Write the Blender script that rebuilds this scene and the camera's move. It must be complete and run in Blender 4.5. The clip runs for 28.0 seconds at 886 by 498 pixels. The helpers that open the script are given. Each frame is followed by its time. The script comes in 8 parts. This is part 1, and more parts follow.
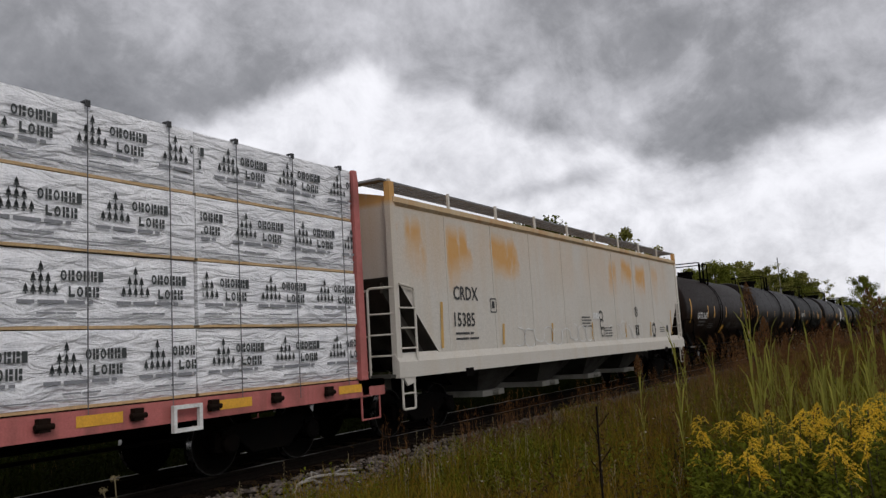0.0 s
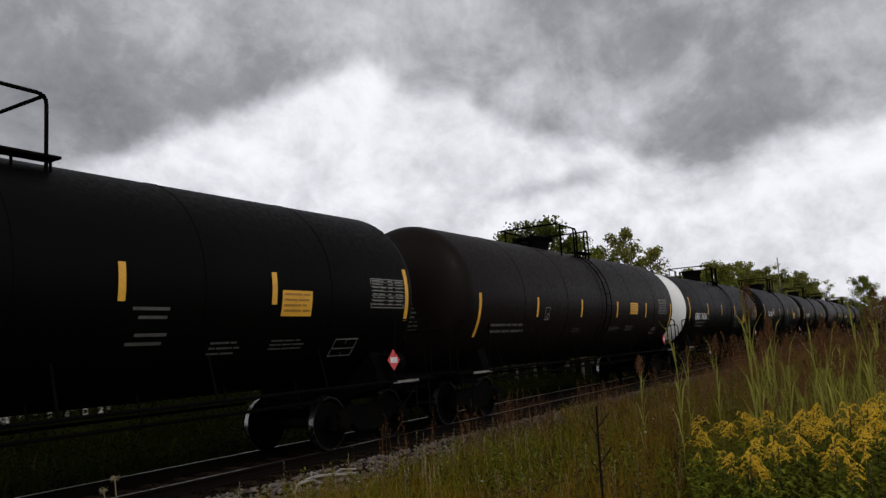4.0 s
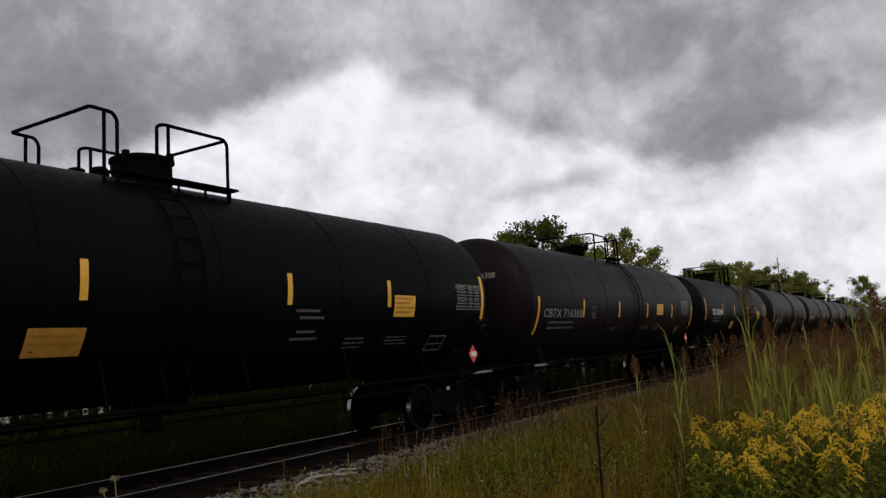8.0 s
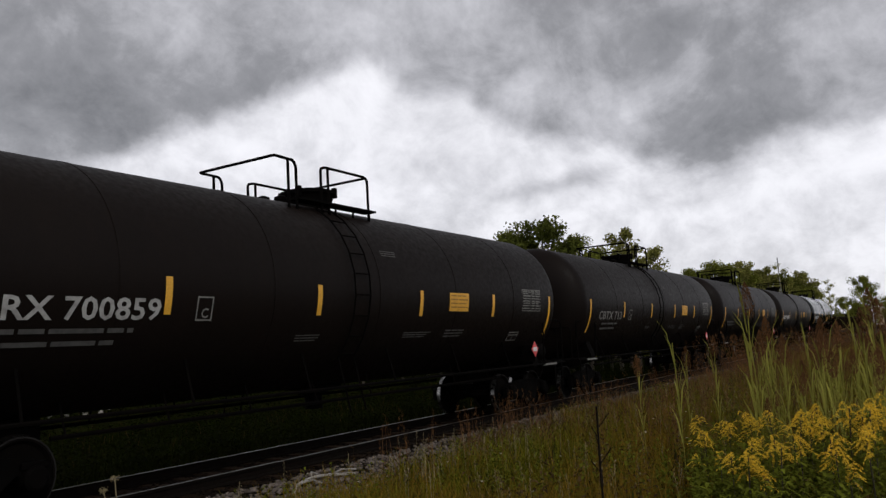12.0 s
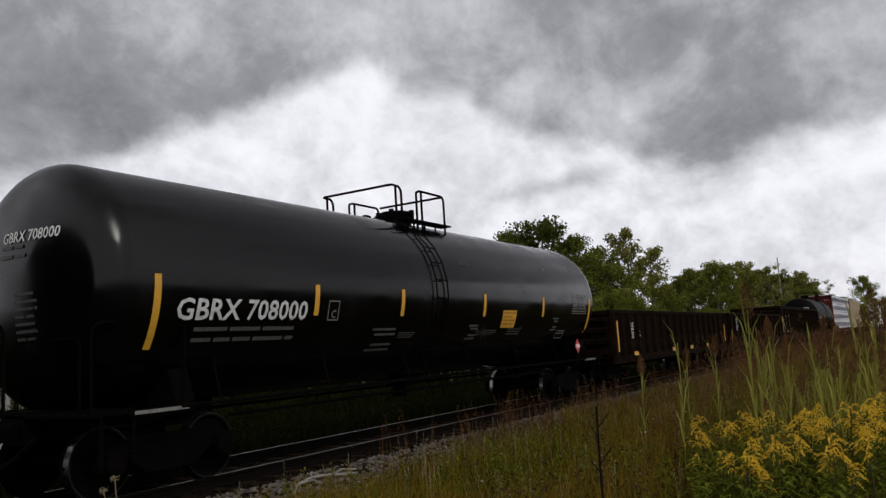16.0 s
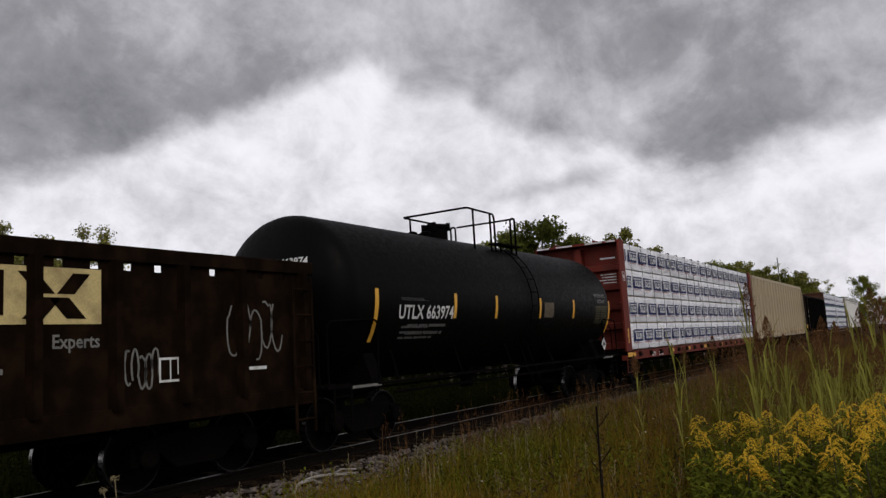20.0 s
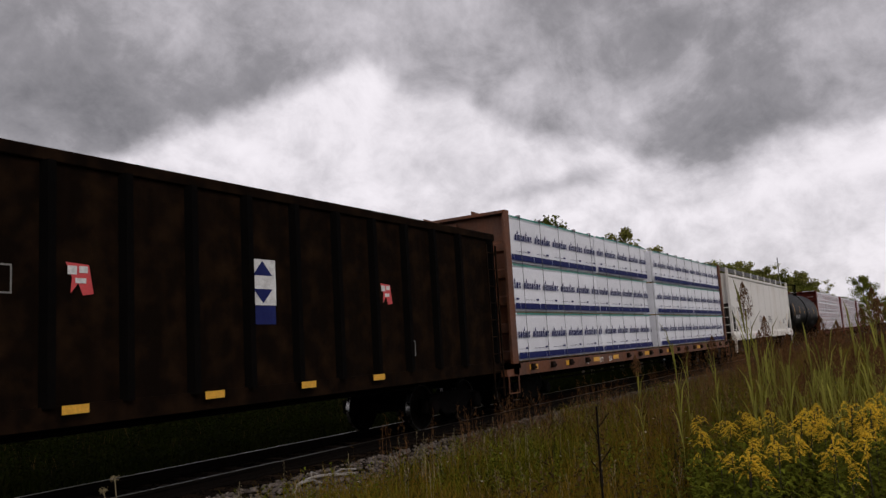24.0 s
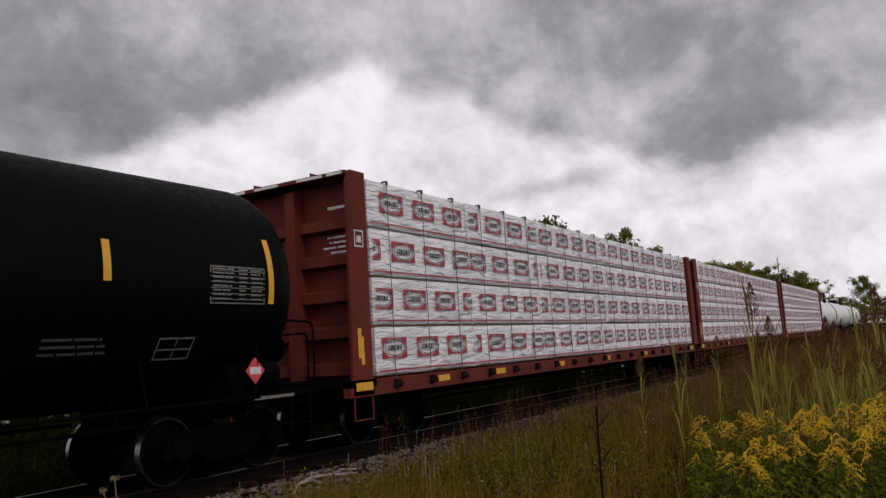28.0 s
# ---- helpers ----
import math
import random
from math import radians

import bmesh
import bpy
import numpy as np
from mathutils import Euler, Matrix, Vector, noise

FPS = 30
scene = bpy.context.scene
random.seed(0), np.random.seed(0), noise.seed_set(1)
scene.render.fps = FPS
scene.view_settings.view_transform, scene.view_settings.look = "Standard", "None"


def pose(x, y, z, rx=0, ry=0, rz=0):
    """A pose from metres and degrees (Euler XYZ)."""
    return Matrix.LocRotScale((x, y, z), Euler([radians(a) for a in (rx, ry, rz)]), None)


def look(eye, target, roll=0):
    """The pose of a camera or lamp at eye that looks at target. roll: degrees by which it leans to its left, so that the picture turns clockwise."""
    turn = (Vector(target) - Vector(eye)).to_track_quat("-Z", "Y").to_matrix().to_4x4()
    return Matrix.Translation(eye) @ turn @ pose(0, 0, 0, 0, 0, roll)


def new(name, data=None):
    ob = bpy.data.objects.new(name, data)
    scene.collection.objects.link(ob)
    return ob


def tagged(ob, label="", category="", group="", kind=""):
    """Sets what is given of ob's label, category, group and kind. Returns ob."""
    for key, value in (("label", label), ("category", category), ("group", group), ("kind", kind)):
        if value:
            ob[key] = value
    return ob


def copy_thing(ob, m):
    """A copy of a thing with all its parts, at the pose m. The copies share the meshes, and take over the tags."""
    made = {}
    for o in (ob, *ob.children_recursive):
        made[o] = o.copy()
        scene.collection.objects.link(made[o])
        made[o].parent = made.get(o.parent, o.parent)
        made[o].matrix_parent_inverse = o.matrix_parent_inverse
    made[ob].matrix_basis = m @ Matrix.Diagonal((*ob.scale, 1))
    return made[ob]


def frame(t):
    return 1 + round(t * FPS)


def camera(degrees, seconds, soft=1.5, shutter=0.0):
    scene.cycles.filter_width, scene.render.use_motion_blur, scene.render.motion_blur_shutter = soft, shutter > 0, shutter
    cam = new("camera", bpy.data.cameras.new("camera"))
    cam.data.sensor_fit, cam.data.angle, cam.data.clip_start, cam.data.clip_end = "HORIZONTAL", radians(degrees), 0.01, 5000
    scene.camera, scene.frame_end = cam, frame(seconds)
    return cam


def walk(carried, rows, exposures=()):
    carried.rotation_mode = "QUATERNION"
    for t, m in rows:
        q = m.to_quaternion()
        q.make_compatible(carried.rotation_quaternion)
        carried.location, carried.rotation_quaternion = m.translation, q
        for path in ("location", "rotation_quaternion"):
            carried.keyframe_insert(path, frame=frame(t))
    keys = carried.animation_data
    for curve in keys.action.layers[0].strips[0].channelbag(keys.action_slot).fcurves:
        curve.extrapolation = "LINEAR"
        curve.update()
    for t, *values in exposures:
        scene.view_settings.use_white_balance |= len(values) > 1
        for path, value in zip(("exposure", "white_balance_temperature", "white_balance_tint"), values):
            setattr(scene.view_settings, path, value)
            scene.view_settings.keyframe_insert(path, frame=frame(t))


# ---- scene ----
# camera on a low bank beside the line; the track runs along +X, rail top at z = 0
cam = camera(59.2, 28.0, soft=1.4)
EYE = pose(0.0, 0.0, 1.58, 97.242, 3.406, -58.2295)
walk(cam, [(0.0, EYE), (28.0, EYE)], exposures=[(0.0, 0.0, 6500, 10), (16.0, 0.0, 6500, 10), (21.0, -0.08, 6600, 13), (24.5, -0.12, 6720, 15.5), (28.0, -0.06, 6740, 15)])
TRACK_Y = 9.78      # centre of the track
SPEED = 17.0        # metres a second, towards -X; the train slows a little as it goes
# seconds, metres rolled
TRAVEL = [(0, 2.04), (1, 19.40), (2, 36.22), (3, 53.08), (6, 103.93), (7, 120.87), (8, 137.84), (9, 154.80), (10, 171.19), (11, 188.17), (12, 205.12), (15, 256.00), (16, 272.91),
          (17, 289.99), (18, 306.62), (19, 323.05), (20, 339.92), (21, 356.83), (23.5, 399.07), (24, 407.47), (25, 424.32), (26, 441.42), (27, 458.52), (28, 475.26)]

# ---------------------------------------------------------------- sky and sun
world = bpy.data.worlds.new("overcast_sky")
scene.world = world
world.use_nodes = True
wt = world.node_tree
wt.nodes.clear()


def wnode(kind, **values):
    n = wt.nodes.new(kind)
    for key, value in values.items():
        if key == "operation":
            n.operation = value
        else:
            n.inputs[int(key[1:])].default_value = value
    return n


def wmath(op, a, b=0.0, c=0.0):
    n = wt.nodes.new("ShaderNodeMath")
    n.operation = op
    for i, v in enumerate((a, b, c)):
        if isinstance(v, (int, float)):
            n.inputs[i].default_value = v
        else:
            wt.links.new(v, n.inputs[i])
    return n.outputs[0]


def build_sky():
    coord = wt.nodes.new("ShaderNodeTexCoord")
    sep = wt.nodes.new("ShaderNodeSeparateXYZ")
    wt.links.new(coord.outputs["Generated"], sep.inputs[0])
    # bearing from the track and height, in degrees
    az = wmath("MULTIPLY", wmath("ARCTAN2", sep.outputs[1], sep.outputs[0]), 57.2958)
    el = wmath("MULTIPLY", wmath("ARCSINE", sep.outputs[2]), 57.2958)
    # the cloud layer is a plane overhead: it closes up towards the horizon
    height = wmath("ADD", wmath("MAXIMUM", sep.outputs[2], 0.0), 0.75)
    flat = wt.nodes.new("ShaderNodeCombineXYZ")
    wt.links.new(wmath("DIVIDE", sep.outputs[0], height), flat.inputs[0])
    wt.links.new(wmath("DIVIDE", sep.outputs[1], height), flat.inputs[1])

    def fbm(scale, detail, rough, distort, shift):
        m = wt.nodes.new("ShaderNodeMapping")
        m.inputs[1].default_value = shift
        wt.links.new(flat.outputs[0], m.inputs[0])
        n = wt.nodes.new("ShaderNodeTexNoise")
        n.inputs["Scale"].default_value, n.inputs["Detail"].default_value = scale, detail
        n.inputs["Roughness"].default_value, n.inputs["Distortion"].default_value = rough, distort
        wt.links.new(m.outputs[0], n.inputs["Vector"])
        return n.outputs[0]

    warp_a = wmath("MULTIPLY", wmath("SUBTRACT", fbm(4.2, 6, 0.56, 0.3, (3.1, 0.4, 0)), 0.5), 8.0)
    warp_e = wmath("MULTIPLY", wmath("SUBTRACT", fbm(4.6, 6, 0.56, 0.3, (0.2, 7.7, 0)), 0.5), 5.0)
    a2, e2 = wmath("ADD", az, warp_a), wmath("ADD", el, warp_e)
    # the lower rim of the dark cloud deck, as height over bearing; brighter cloud shows below it
    rim = wt.nodes.new("ShaderNodeValToRGB")
    wt.links.new(wmath("MULTIPLY", wmath("ADD", a2, 20.0), 0.01), rim.inputs[0])
    stops = rim.color_ramp.elements
    stops[0].position, stops[1].position = 0.0, 1.0
    for k, h in ((0, 12.5), (1, 12.5)):
        stops[k].color = (h / 25,) * 3 + (1,)
    for bearing, h in RIM:
        e = stops.new((bearing + 20) * 0.01)
        e.color = (h / 25,) * 3 + (1,)
    below = wmath("SUBTRACT", wmath("MULTIPLY", rim.outputs[0], 25.0), e2)

    def step(v, lo, hi, a, b):
        n = wt.nodes.new("ShaderNodeMapRange")
        n.interpolation_type = "SMOOTHSTEP"
        wt.links.new(v, n.inputs[0])
        for q, x in enumerate((lo, hi, a, b)):
            n.inputs[q + 1].default_value = x
        return n.outputs[0]
    deck = wmath("ADD", step(below, -1.3, 1.2, 0.27, 0.68), step(below, 3.0, 8.0, 0.0, -0.04))
    round_about = step(wmath("ABSOLUTE", wmath("SUBTRACT", az, 28.0)), 50.0, 85.0, 0.0, 1.0)
    above = step(el, 27.0, 42.0, 0.0, 1.0)
    # heavy cloud overhead, thinner and brighter low behind
    back = wmath("MULTIPLY", round_about, step(el, 35.0, 65.0, 1.0, 0.0))
    open_sky = wmath("MAXIMUM", round_about, above)
    base = wmath("ADD", wmath("MULTIPLY", deck, wmath("SUBTRACT", 1.0, open_sky)), wmath("MULTIPLY", open_sky, wmath("ADD", 0.26, wmath("MULTIPLY", back, 0.42))))
    banks = SKY_BANKS
    total = base
    for ca, ce, wa, we, lean, weight in banks:
        da, de = wmath("SUBTRACT", a2, ca), wmath("SUBTRACT", e2, ce)
        c, s = math.cos(radians(lean)), math.sin(radians(lean))
        u = wmath("MULTIPLY", wmath("ADD", wmath("MULTIPLY", da, c), wmath("MULTIPLY", de, s)), 1 / wa)
        v = wmath("MULTIPLY", wmath("SUBTRACT", wmath("MULTIPLY", de, c), wmath("MULTIPLY", da, s)), 1 / we)
        r2 = wmath("ADD", wmath("MULTIPLY", u, u), wmath("MULTIPLY", v, v))
        g = wmath("POWER", 2.71828, wmath("MULTIPLY", r2, -1.0))
        total = wmath("MULTIPLY_ADD", g, weight, total)
    billow = wmath("SUBTRACT", fbm(6.5, 10, 0.62, 0.35, (5.2, 1.3, 0)), 0.5)
    fine = wmath("SUBTRACT", fbm(19.0, 10, 0.64, 0.25, (1.2, 9.3, 0)), 0.5)
    total = wmath("MULTIPLY_ADD", billow, 0.80, total)
    total = wmath("MULTIPLY_ADD", fine, 0.42, total)
    ramp = wt.nodes.new("ShaderNodeValToRGB")
    wt.links.new(total, ramp.inputs[0])
    els = ramp.color_ramp.elements
    els[0].position, els[0].color = 0.0, (0.115, 0.117, 0.126, 1)
    els[1].position, els[1].color = 1.0, (0.74, 0.74, 0.78, 1)
    for p, col in ((0.25, (0.212, 0.213, 0.228)), (0.5, (0.40, 0.40, 0.428)), (0.75, (0.62, 0.62, 0.655))):
        e = els.new(p)
        e.color = (*col, 1)
    # thin sky above the cloud gives a little of its blue
    sky = wt.nodes.new("ShaderNodeTexSky")
    sky.sky_type, sky.sun_disc = "NISHITA", False
    sky.sun_elevation, sky.sun_rotation = radians(SUN_EL), radians(SUN_ROT)
    veil = wt.nodes.new("ShaderNodeBackground")
    veil.inputs[1].default_value = 0.05
    wt.links.new(sky.outputs[0], veil.inputs[0])
    cloud = wt.nodes.new("ShaderNodeBackground")
    cloud.inputs[1].default_value = CLOUD_STRENGTH
    wt.links.new(ramp.outputs[0], cloud.inputs[0])
    mix = wt.nodes.new("ShaderNodeMixShader")
    mix.inputs[0].default_value = 0.93
    wt.links.new(veil.outputs[0], mix.inputs[1])
    wt.links.new(cloud.outputs[0], mix.inputs[2])
    out = wt.nodes.new("ShaderNodeOutputWorld")
    wt.links.new(mix.outputs[0], out.inputs[0])


SUN_EL, SUN_ROT = 42.0, 215.0
CLOUD_STRENGTH = 1.52
# bearing and height of the deck's rim
RIM = [(-10, 13.5), (1, 13.0), (6.5, 12.2), (10.5, 11.2), (14, 11.6), (18, 13.3), (22, 14.6), (26, 16.4), (30, 18.4), (33, 20.4), (38, 20.8), (43, 19.2), (47, 18.0), (51, 16.4), (54.5, 14.3), (61, 12.2)]
# banks of cloud: bearing, height, half width, half height, lean, weight
SKY_BANKS = [
    (56, 18.0, 5.0, 3.2, -12, -0.13),
    (36, 12.5, 7.0, 1.8, -6, 0.12),
    (47, 15.4, 2.2, 0.9, 15, 0.14),
    (32.6, 19.2, 1.9, 0.9, 20, -0.34),
    (40, 23.5, 13.0, 2.2, 0, 0.16),
    (11, 20.8, 5.0, 1.7, 6, -0.12),
    (2.2, 19.5, 3.2, 2.6, -20, 0.16),
    (17.5, 16.0, 1.5, 1.8, 0, 0.16),
    (24, 17.8, 5.0, 3.0, 0, 0.17),
    (10.5, 12.8, 3.6, 1.1, -8, -0.12),
    (22.5, 10.8, 5.5, 0.7, -15, -0.17),
    (15, 9.6, 4.5, 0.5, -10, -0.10),
    (5, 9.8, 6.0, 1.0, -8, 0.12),
    (42.5, 8.6, 5.0, 0.9, -6, -0.13),
    (50, 7.6, 4.0, 0.9, 0, 0.10),
    (58, 11.2, 5.0, 0.8, 4, -0.06),
]
build_sky()
sun = new("sun", bpy.data.lights.new("sun", "SUN"))
sun.data.energy, sun.data.angle, sun.data.color = 0.9, radians(14), (1.0, 0.96, 0.90)
sun.matrix_basis = look((-30, -52, 54), (0, 0, 0))

# ---------------------------------------------------------------- materials
def mat(name, color, rough=0.7, metal=0.0, spot=None, spot_scale=1.5, spot_amount=0.35, grain=0.12, grain_scale=40.0,
        bump=0.0, bump_scale=60.0, streak=None, streak_amount=0.0, vary=0.0, island=0.0, spec=0.5, translucent=0.0, bump_far=0.02):
    """A painted or natural surface: base colour, blotches, grain, optional streaks that run down, and fine relief."""
    m = bpy.data.materials.new(name)
    m.use_nodes = True
    t = m.node_tree
    b = t.nodes["Principled BSDF"]
    b.inputs["Roughness"].default_value, b.inputs["Metallic"].default_value = rough, metal
    b.inputs["Specular IOR Level"].default_value = spec
    co = t.nodes.new("ShaderNodeTexCoord").outputs["Object"]

    def noise(scale, detail=4.0, stretch=None):
        n = t.nodes.new("ShaderNodeTexNoise")
        n.inputs["Scale"].default_value, n.inputs["Detail"].default_value = scale, detail
        if stretch:
            mp = t.nodes.new("ShaderNodeMapping")
            mp.inputs[3].default_value = stretch
            t.links.new(co, mp.inputs[0])
            t.links.new(mp.outputs[0], n.inputs["Vector"])
        else:
            t.links.new(co, n.inputs["Vector"])
        return n.outputs[0]

    def mapr(v, a, bb, c, d):
        n = t.nodes.new("ShaderNodeMapRange")
        t.links.new(v, n.inputs[0])
        for i, x in enumerate((a, bb, c, d)):
            n.inputs[i + 1].default_value = x
        return n.outputs[0]

    def mix(fac, a, bb, kind="MIX"):
        n = t.nodes.new("ShaderNodeMix")
        n.data_type, n.blend_type = "RGBA", kind
        for i, v in ((0, fac), (6, a), (7, bb)):
            if isinstance(v, tuple):
                n.inputs[i].default_value = (*v[:3], 1)
            elif isinstance(v, (int, float)):
                n.inputs[i].default_value = v
            else:
                t.links.new(v, n.inputs[i])
        return n.outputs[2]

    col = color
    if spot:
        col = mix(mapr(noise(spot_scale, 6), 0.45, 0.72, 0.0, spot_amount), col, spot)
    if streak:
        col = mix(mapr(noise(1.0, 5, (5.0, 5.0, 0.35)), 0.48, 0.75, 0.0, streak_amount), col, streak)
    if grain:
        g = mapr(noise(grain_scale, 3), 0.3, 0.7, 1 - grain, 1 + grain)
        n = t.nodes.new("ShaderNodeVectorMath")
        n.operation = "SCALE"
        if isinstance(col, tuple):
            n.inputs[0].default_value = col[:3]
        else:
            t.links.new(col, n.inputs[0])
        t.links.new(g, n.inputs["Scale"])
        col = n.outputs[0]
    for amount, kind in ((vary, "ShaderNodeObjectInfo"), (island, "ShaderNodeNewGeometry")):
        if amount:
            r = t.nodes.new(kind).outputs["Random" if kind.endswith("Info") else "Random Per Island"]
            n = t.nodes.new("ShaderNodeVectorMath")
            n.operation = "SCALE"
            if isinstance(col, tuple):
                n.inputs[0].default_value = col[:3]
            else:
                t.links.new(col, n.inputs[0])
            t.links.new(mapr(r, 0, 1, 1 - amount, 1 + amount), n.inputs["Scale"])
            col = n.outputs[0]
    if isinstance(col, tuple):
        b.inputs["Base Color"].default_value = (*col[:3], 1)
    else:
        t.links.new(col, b.inputs["Base Color"])
    t.links.new(mapr(noise(grain_scale * 0.3, 4), 0.3, 0.7, max(rough - 0.1, 0.05), min(rough + 0.1, 1)), b.inputs["Roughness"])
    if bump:
        n = t.nodes.new("ShaderNodeBump")
        n.inputs["Strength"].default_value, n.inputs["Distance"].default_value = bump, bump_far
        t.links.new(noise(bump_scale, 5), n.inputs["Height"])
        t.links.new(n.outputs[0], b.inputs["Normal"])
    if translucent:
        tr = t.nodes.new("ShaderNodeBsdfTranslucent")
        if isinstance(col, tuple):
            tr.inputs[0].default_value = (*col[:3], 1)
        else:
            t.links.new(col, tr.inputs[0])
        ms = t.nodes.new("ShaderNodeMixShader")
        ms.inputs[0].default_value = translucent
        t.links.new(b.outputs[0], ms.inputs[1])
        t.links.new(tr.outputs[0], ms.inputs[2])
        t.links.new(ms.outputs[0], t.nodes["Material Output"].inputs[0])
    return m


TANK_BLACK = mat("black_tank_paint", (0.0016, 0.0014, 0.0013), 0.50, spec=0.045, spot=(0.0032, 0.0026, 0.0022), spot_scale=0.5, spot_amount=0.5,
                 streak=(0.0036, 0.0028, 0.0022), streak_amount=0.4, bump=0.03, bump_scale=3)
TANK_BROWN = mat("dusty_black_tank_paint", (0.0068, 0.0047, 0.0039), 0.48, spec=0.06, spot=(0.009, 0.0062, 0.0048), spot_scale=0.5, spot_amount=0.6,
                 streak=(0.010, 0.0066, 0.005), streak_amount=0.5, bump=0.03, bump_scale=3)
TANK_RUSTY = mat("rusty_brown_tank_paint", (0.0095, 0.0056, 0.004), 0.5, spec=0.05, spot=(0.015, 0.008, 0.005), spot_scale=0.6, spot_amount=0.6,
                 streak=(0.018, 0.010, 0.006), streak_amount=0.5, bump=0.03, bump_scale=3)
TANK_GLOSS = mat("new_black_tank_paint", (0.0016, 0.0015, 0.0015), 0.20, spec=0.26, spot=(0.003, 0.0027, 0.0025), spot_scale=0.6, spot_amount=0.4, grain=0.06, grain_scale=4)
TANK_WHITE = mat("white_tank_paint", (0.72, 0.72, 0.70), 0.5, spot=(0.5, 0.47, 0.42), spot_scale=0.8, spot_amount=0.4)
IRON = mat("grimy_black_iron", (0.0022, 0.0019, 0.0017), 0.85, spec=0.03, spot=(0.005, 0.0034, 0.0025), spot_scale=3, spot_amount=0.6, bump=0.2)
RUST = mat("rusty_iron", (0.014, 0.008, 0.0055), 0.9, spec=0.05, spot=(0.007, 0.005, 0.004), spot_scale=4, spot_amount=0.7, bump=0.3)
TREAD = mat("polished_wheel_tread", (0.2, 0.195, 0.19), 0.28, 1.0)
RIM_FACE = mat("dull_wheel_rim", (0.010, 0.009, 0.008), 0.6, spec=0.2)
RAIL_SIDE = mat("rusty_rail", (0.0045, 0.003, 0.0022), 0.9, spec=0.06, spot=(0.006, 0.005, 0.004), spot_scale=5, spot_amount=0.6, bump=0.2)
RAIL_TOP = mat("worn_rail_head", (0.08, 0.07, 0.06), 0.45, 1.0)
YELLOW = mat("yellow_reflector", (0.66, 0.34, 0.028), 0.5, spot=(0.36, 0.19, 0.025), spot_scale=6, spot_amount=0.3)
WHITE_PAINT = mat("white_stencil_paint", (0.62, 0.62, 0.60), 0.6, spot=(0.25, 0.24, 0.22), spot_scale=9, spot_amount=0.5)
FADED_PAINT = mat("faded_stencil_paint", (0.17, 0.165, 0.15), 0.7, spot=(0.06, 0.06, 0.06), spot_scale=9, spot_amount=0.6)
WORN_PAINT = mat("worn_white_stencil_paint", (0.34, 0.335, 0.32), 0.65, spot=(0.12, 0.115, 0.11), spot_scale=9, spot_amount=0.6)
BLACK_PAINT = mat("black_stencil_paint", (0.02, 0.02, 0.02), 0.6, spot=(0.10, 0.10, 0.10), spot_scale=9, spot_amount=0.3)
ORANGE_PANEL = mat("weathered_orange_panel", (0.42, 0.19, 0.022), 0.6, spot=(0.22, 0.10, 0.02), spot_scale=6, spot_amount=0.5)
DULL_TAN = mat("dull_tan_panel", (0.085, 0.065, 0.035), 0.7, spot=(0.04, 0.03, 0.02), spot_scale=6, spot_amount=0.6)
RED_PLACARD = mat("red_placard", (0.55, 0.05, 0.05), 0.5)
CAR_RED = mat("oxide_red_car_paint", (0.135, 0.022, 0.014), 0.7, spec=0.15, spot=(0.055, 0.014, 0.009), spot_scale=1.2, spot_amount=0.7,
              streak=(0.07, 0.03, 0.022), streak_amount=0.6, bump=0.1, bump_scale=8)
CAR_PINK = mat("faded_red_car_paint", (0.42, 0.12, 0.11), 0.65, spot=(0.20, 0.06, 0.045), spot_scale=1.5, spot_amount=0.7,
               streak=(0.12, 0.05, 0.035), streak_amount=0.6)
CAR_BROWN = mat("brown_car_paint", (0.12, 0.036, 0.010), 0.7, spot=(0.06, 0.03, 0.02), spot_scale=1.5, spot_amount=0.7,
                streak=(0.05, 0.03, 0.02), streak_amount=0.5)
GON_BLACK = mat("rusty_black_gondola_paint", (0.0048, 0.0026, 0.0014), 0.85, spec=0.03, spot=(0.020, 0.010, 0.0045), spot_scale=2.6, spot_amount=0.8,
                streak=(0.016, 0.008, 0.0038), streak_amount=0.45, bump=0.4, bump_scale=7)
HOPPER_WHITE = mat("white_hopper_paint", (0.68, 0.66, 0.61), 0.6, spot=(0.54, 0.49, 0.40), spot_scale=0.45, spot_amount=0.6,
                   streak=(0.52, 0.47, 0.40), streak_amount=0.22, bump=0.04, bump_scale=4)
HOPPER_BEIGE = mat("beige_hopper_paint", (0.38, 0.31, 0.20), 0.7, spec=0.3, spot=(0.28, 0.22, 0.15), spot_scale=0.7, spot_amount=0.5,
                   streak=(0.22, 0.17, 0.11), streak_amount=0.55, bump=0.05, bump_scale=4)
GRATE = mat("galvanised_grating", (0.20, 0.20, 0.20), 0.6, 0.6)
WRAP = mat("white_lumber_wrap", (0.80, 0.80, 0.82), 0.42, spot=(0.58, 0.585, 0.615), spot_scale=2.2, spot_amount=0.75,
           bump=0.8, bump_scale=1.7, bump_far=0.045, vary=0.05)
WRAP_SMOOTH = mat("smooth_white_lumber_wrap", (0.72, 0.73, 0.765), 0.45, spot=(0.60, 0.61, 0.65), spot_scale=1.1, spot_amount=0.5, bump=0.45, bump_scale=1.0, bump_far=0.03, vary=0.05)
WRAP_GREY = mat("grey_lumber_wrap_print", (0.20, 0.205, 0.22), 0.5)
WRAP_BLUE = mat("dark_blue_wrap_print", (0.008, 0.013, 0.085), 0.65, spec=0.15, spot=(0.014, 0.022, 0.11), spot_scale=5, spot_amount=0.5)
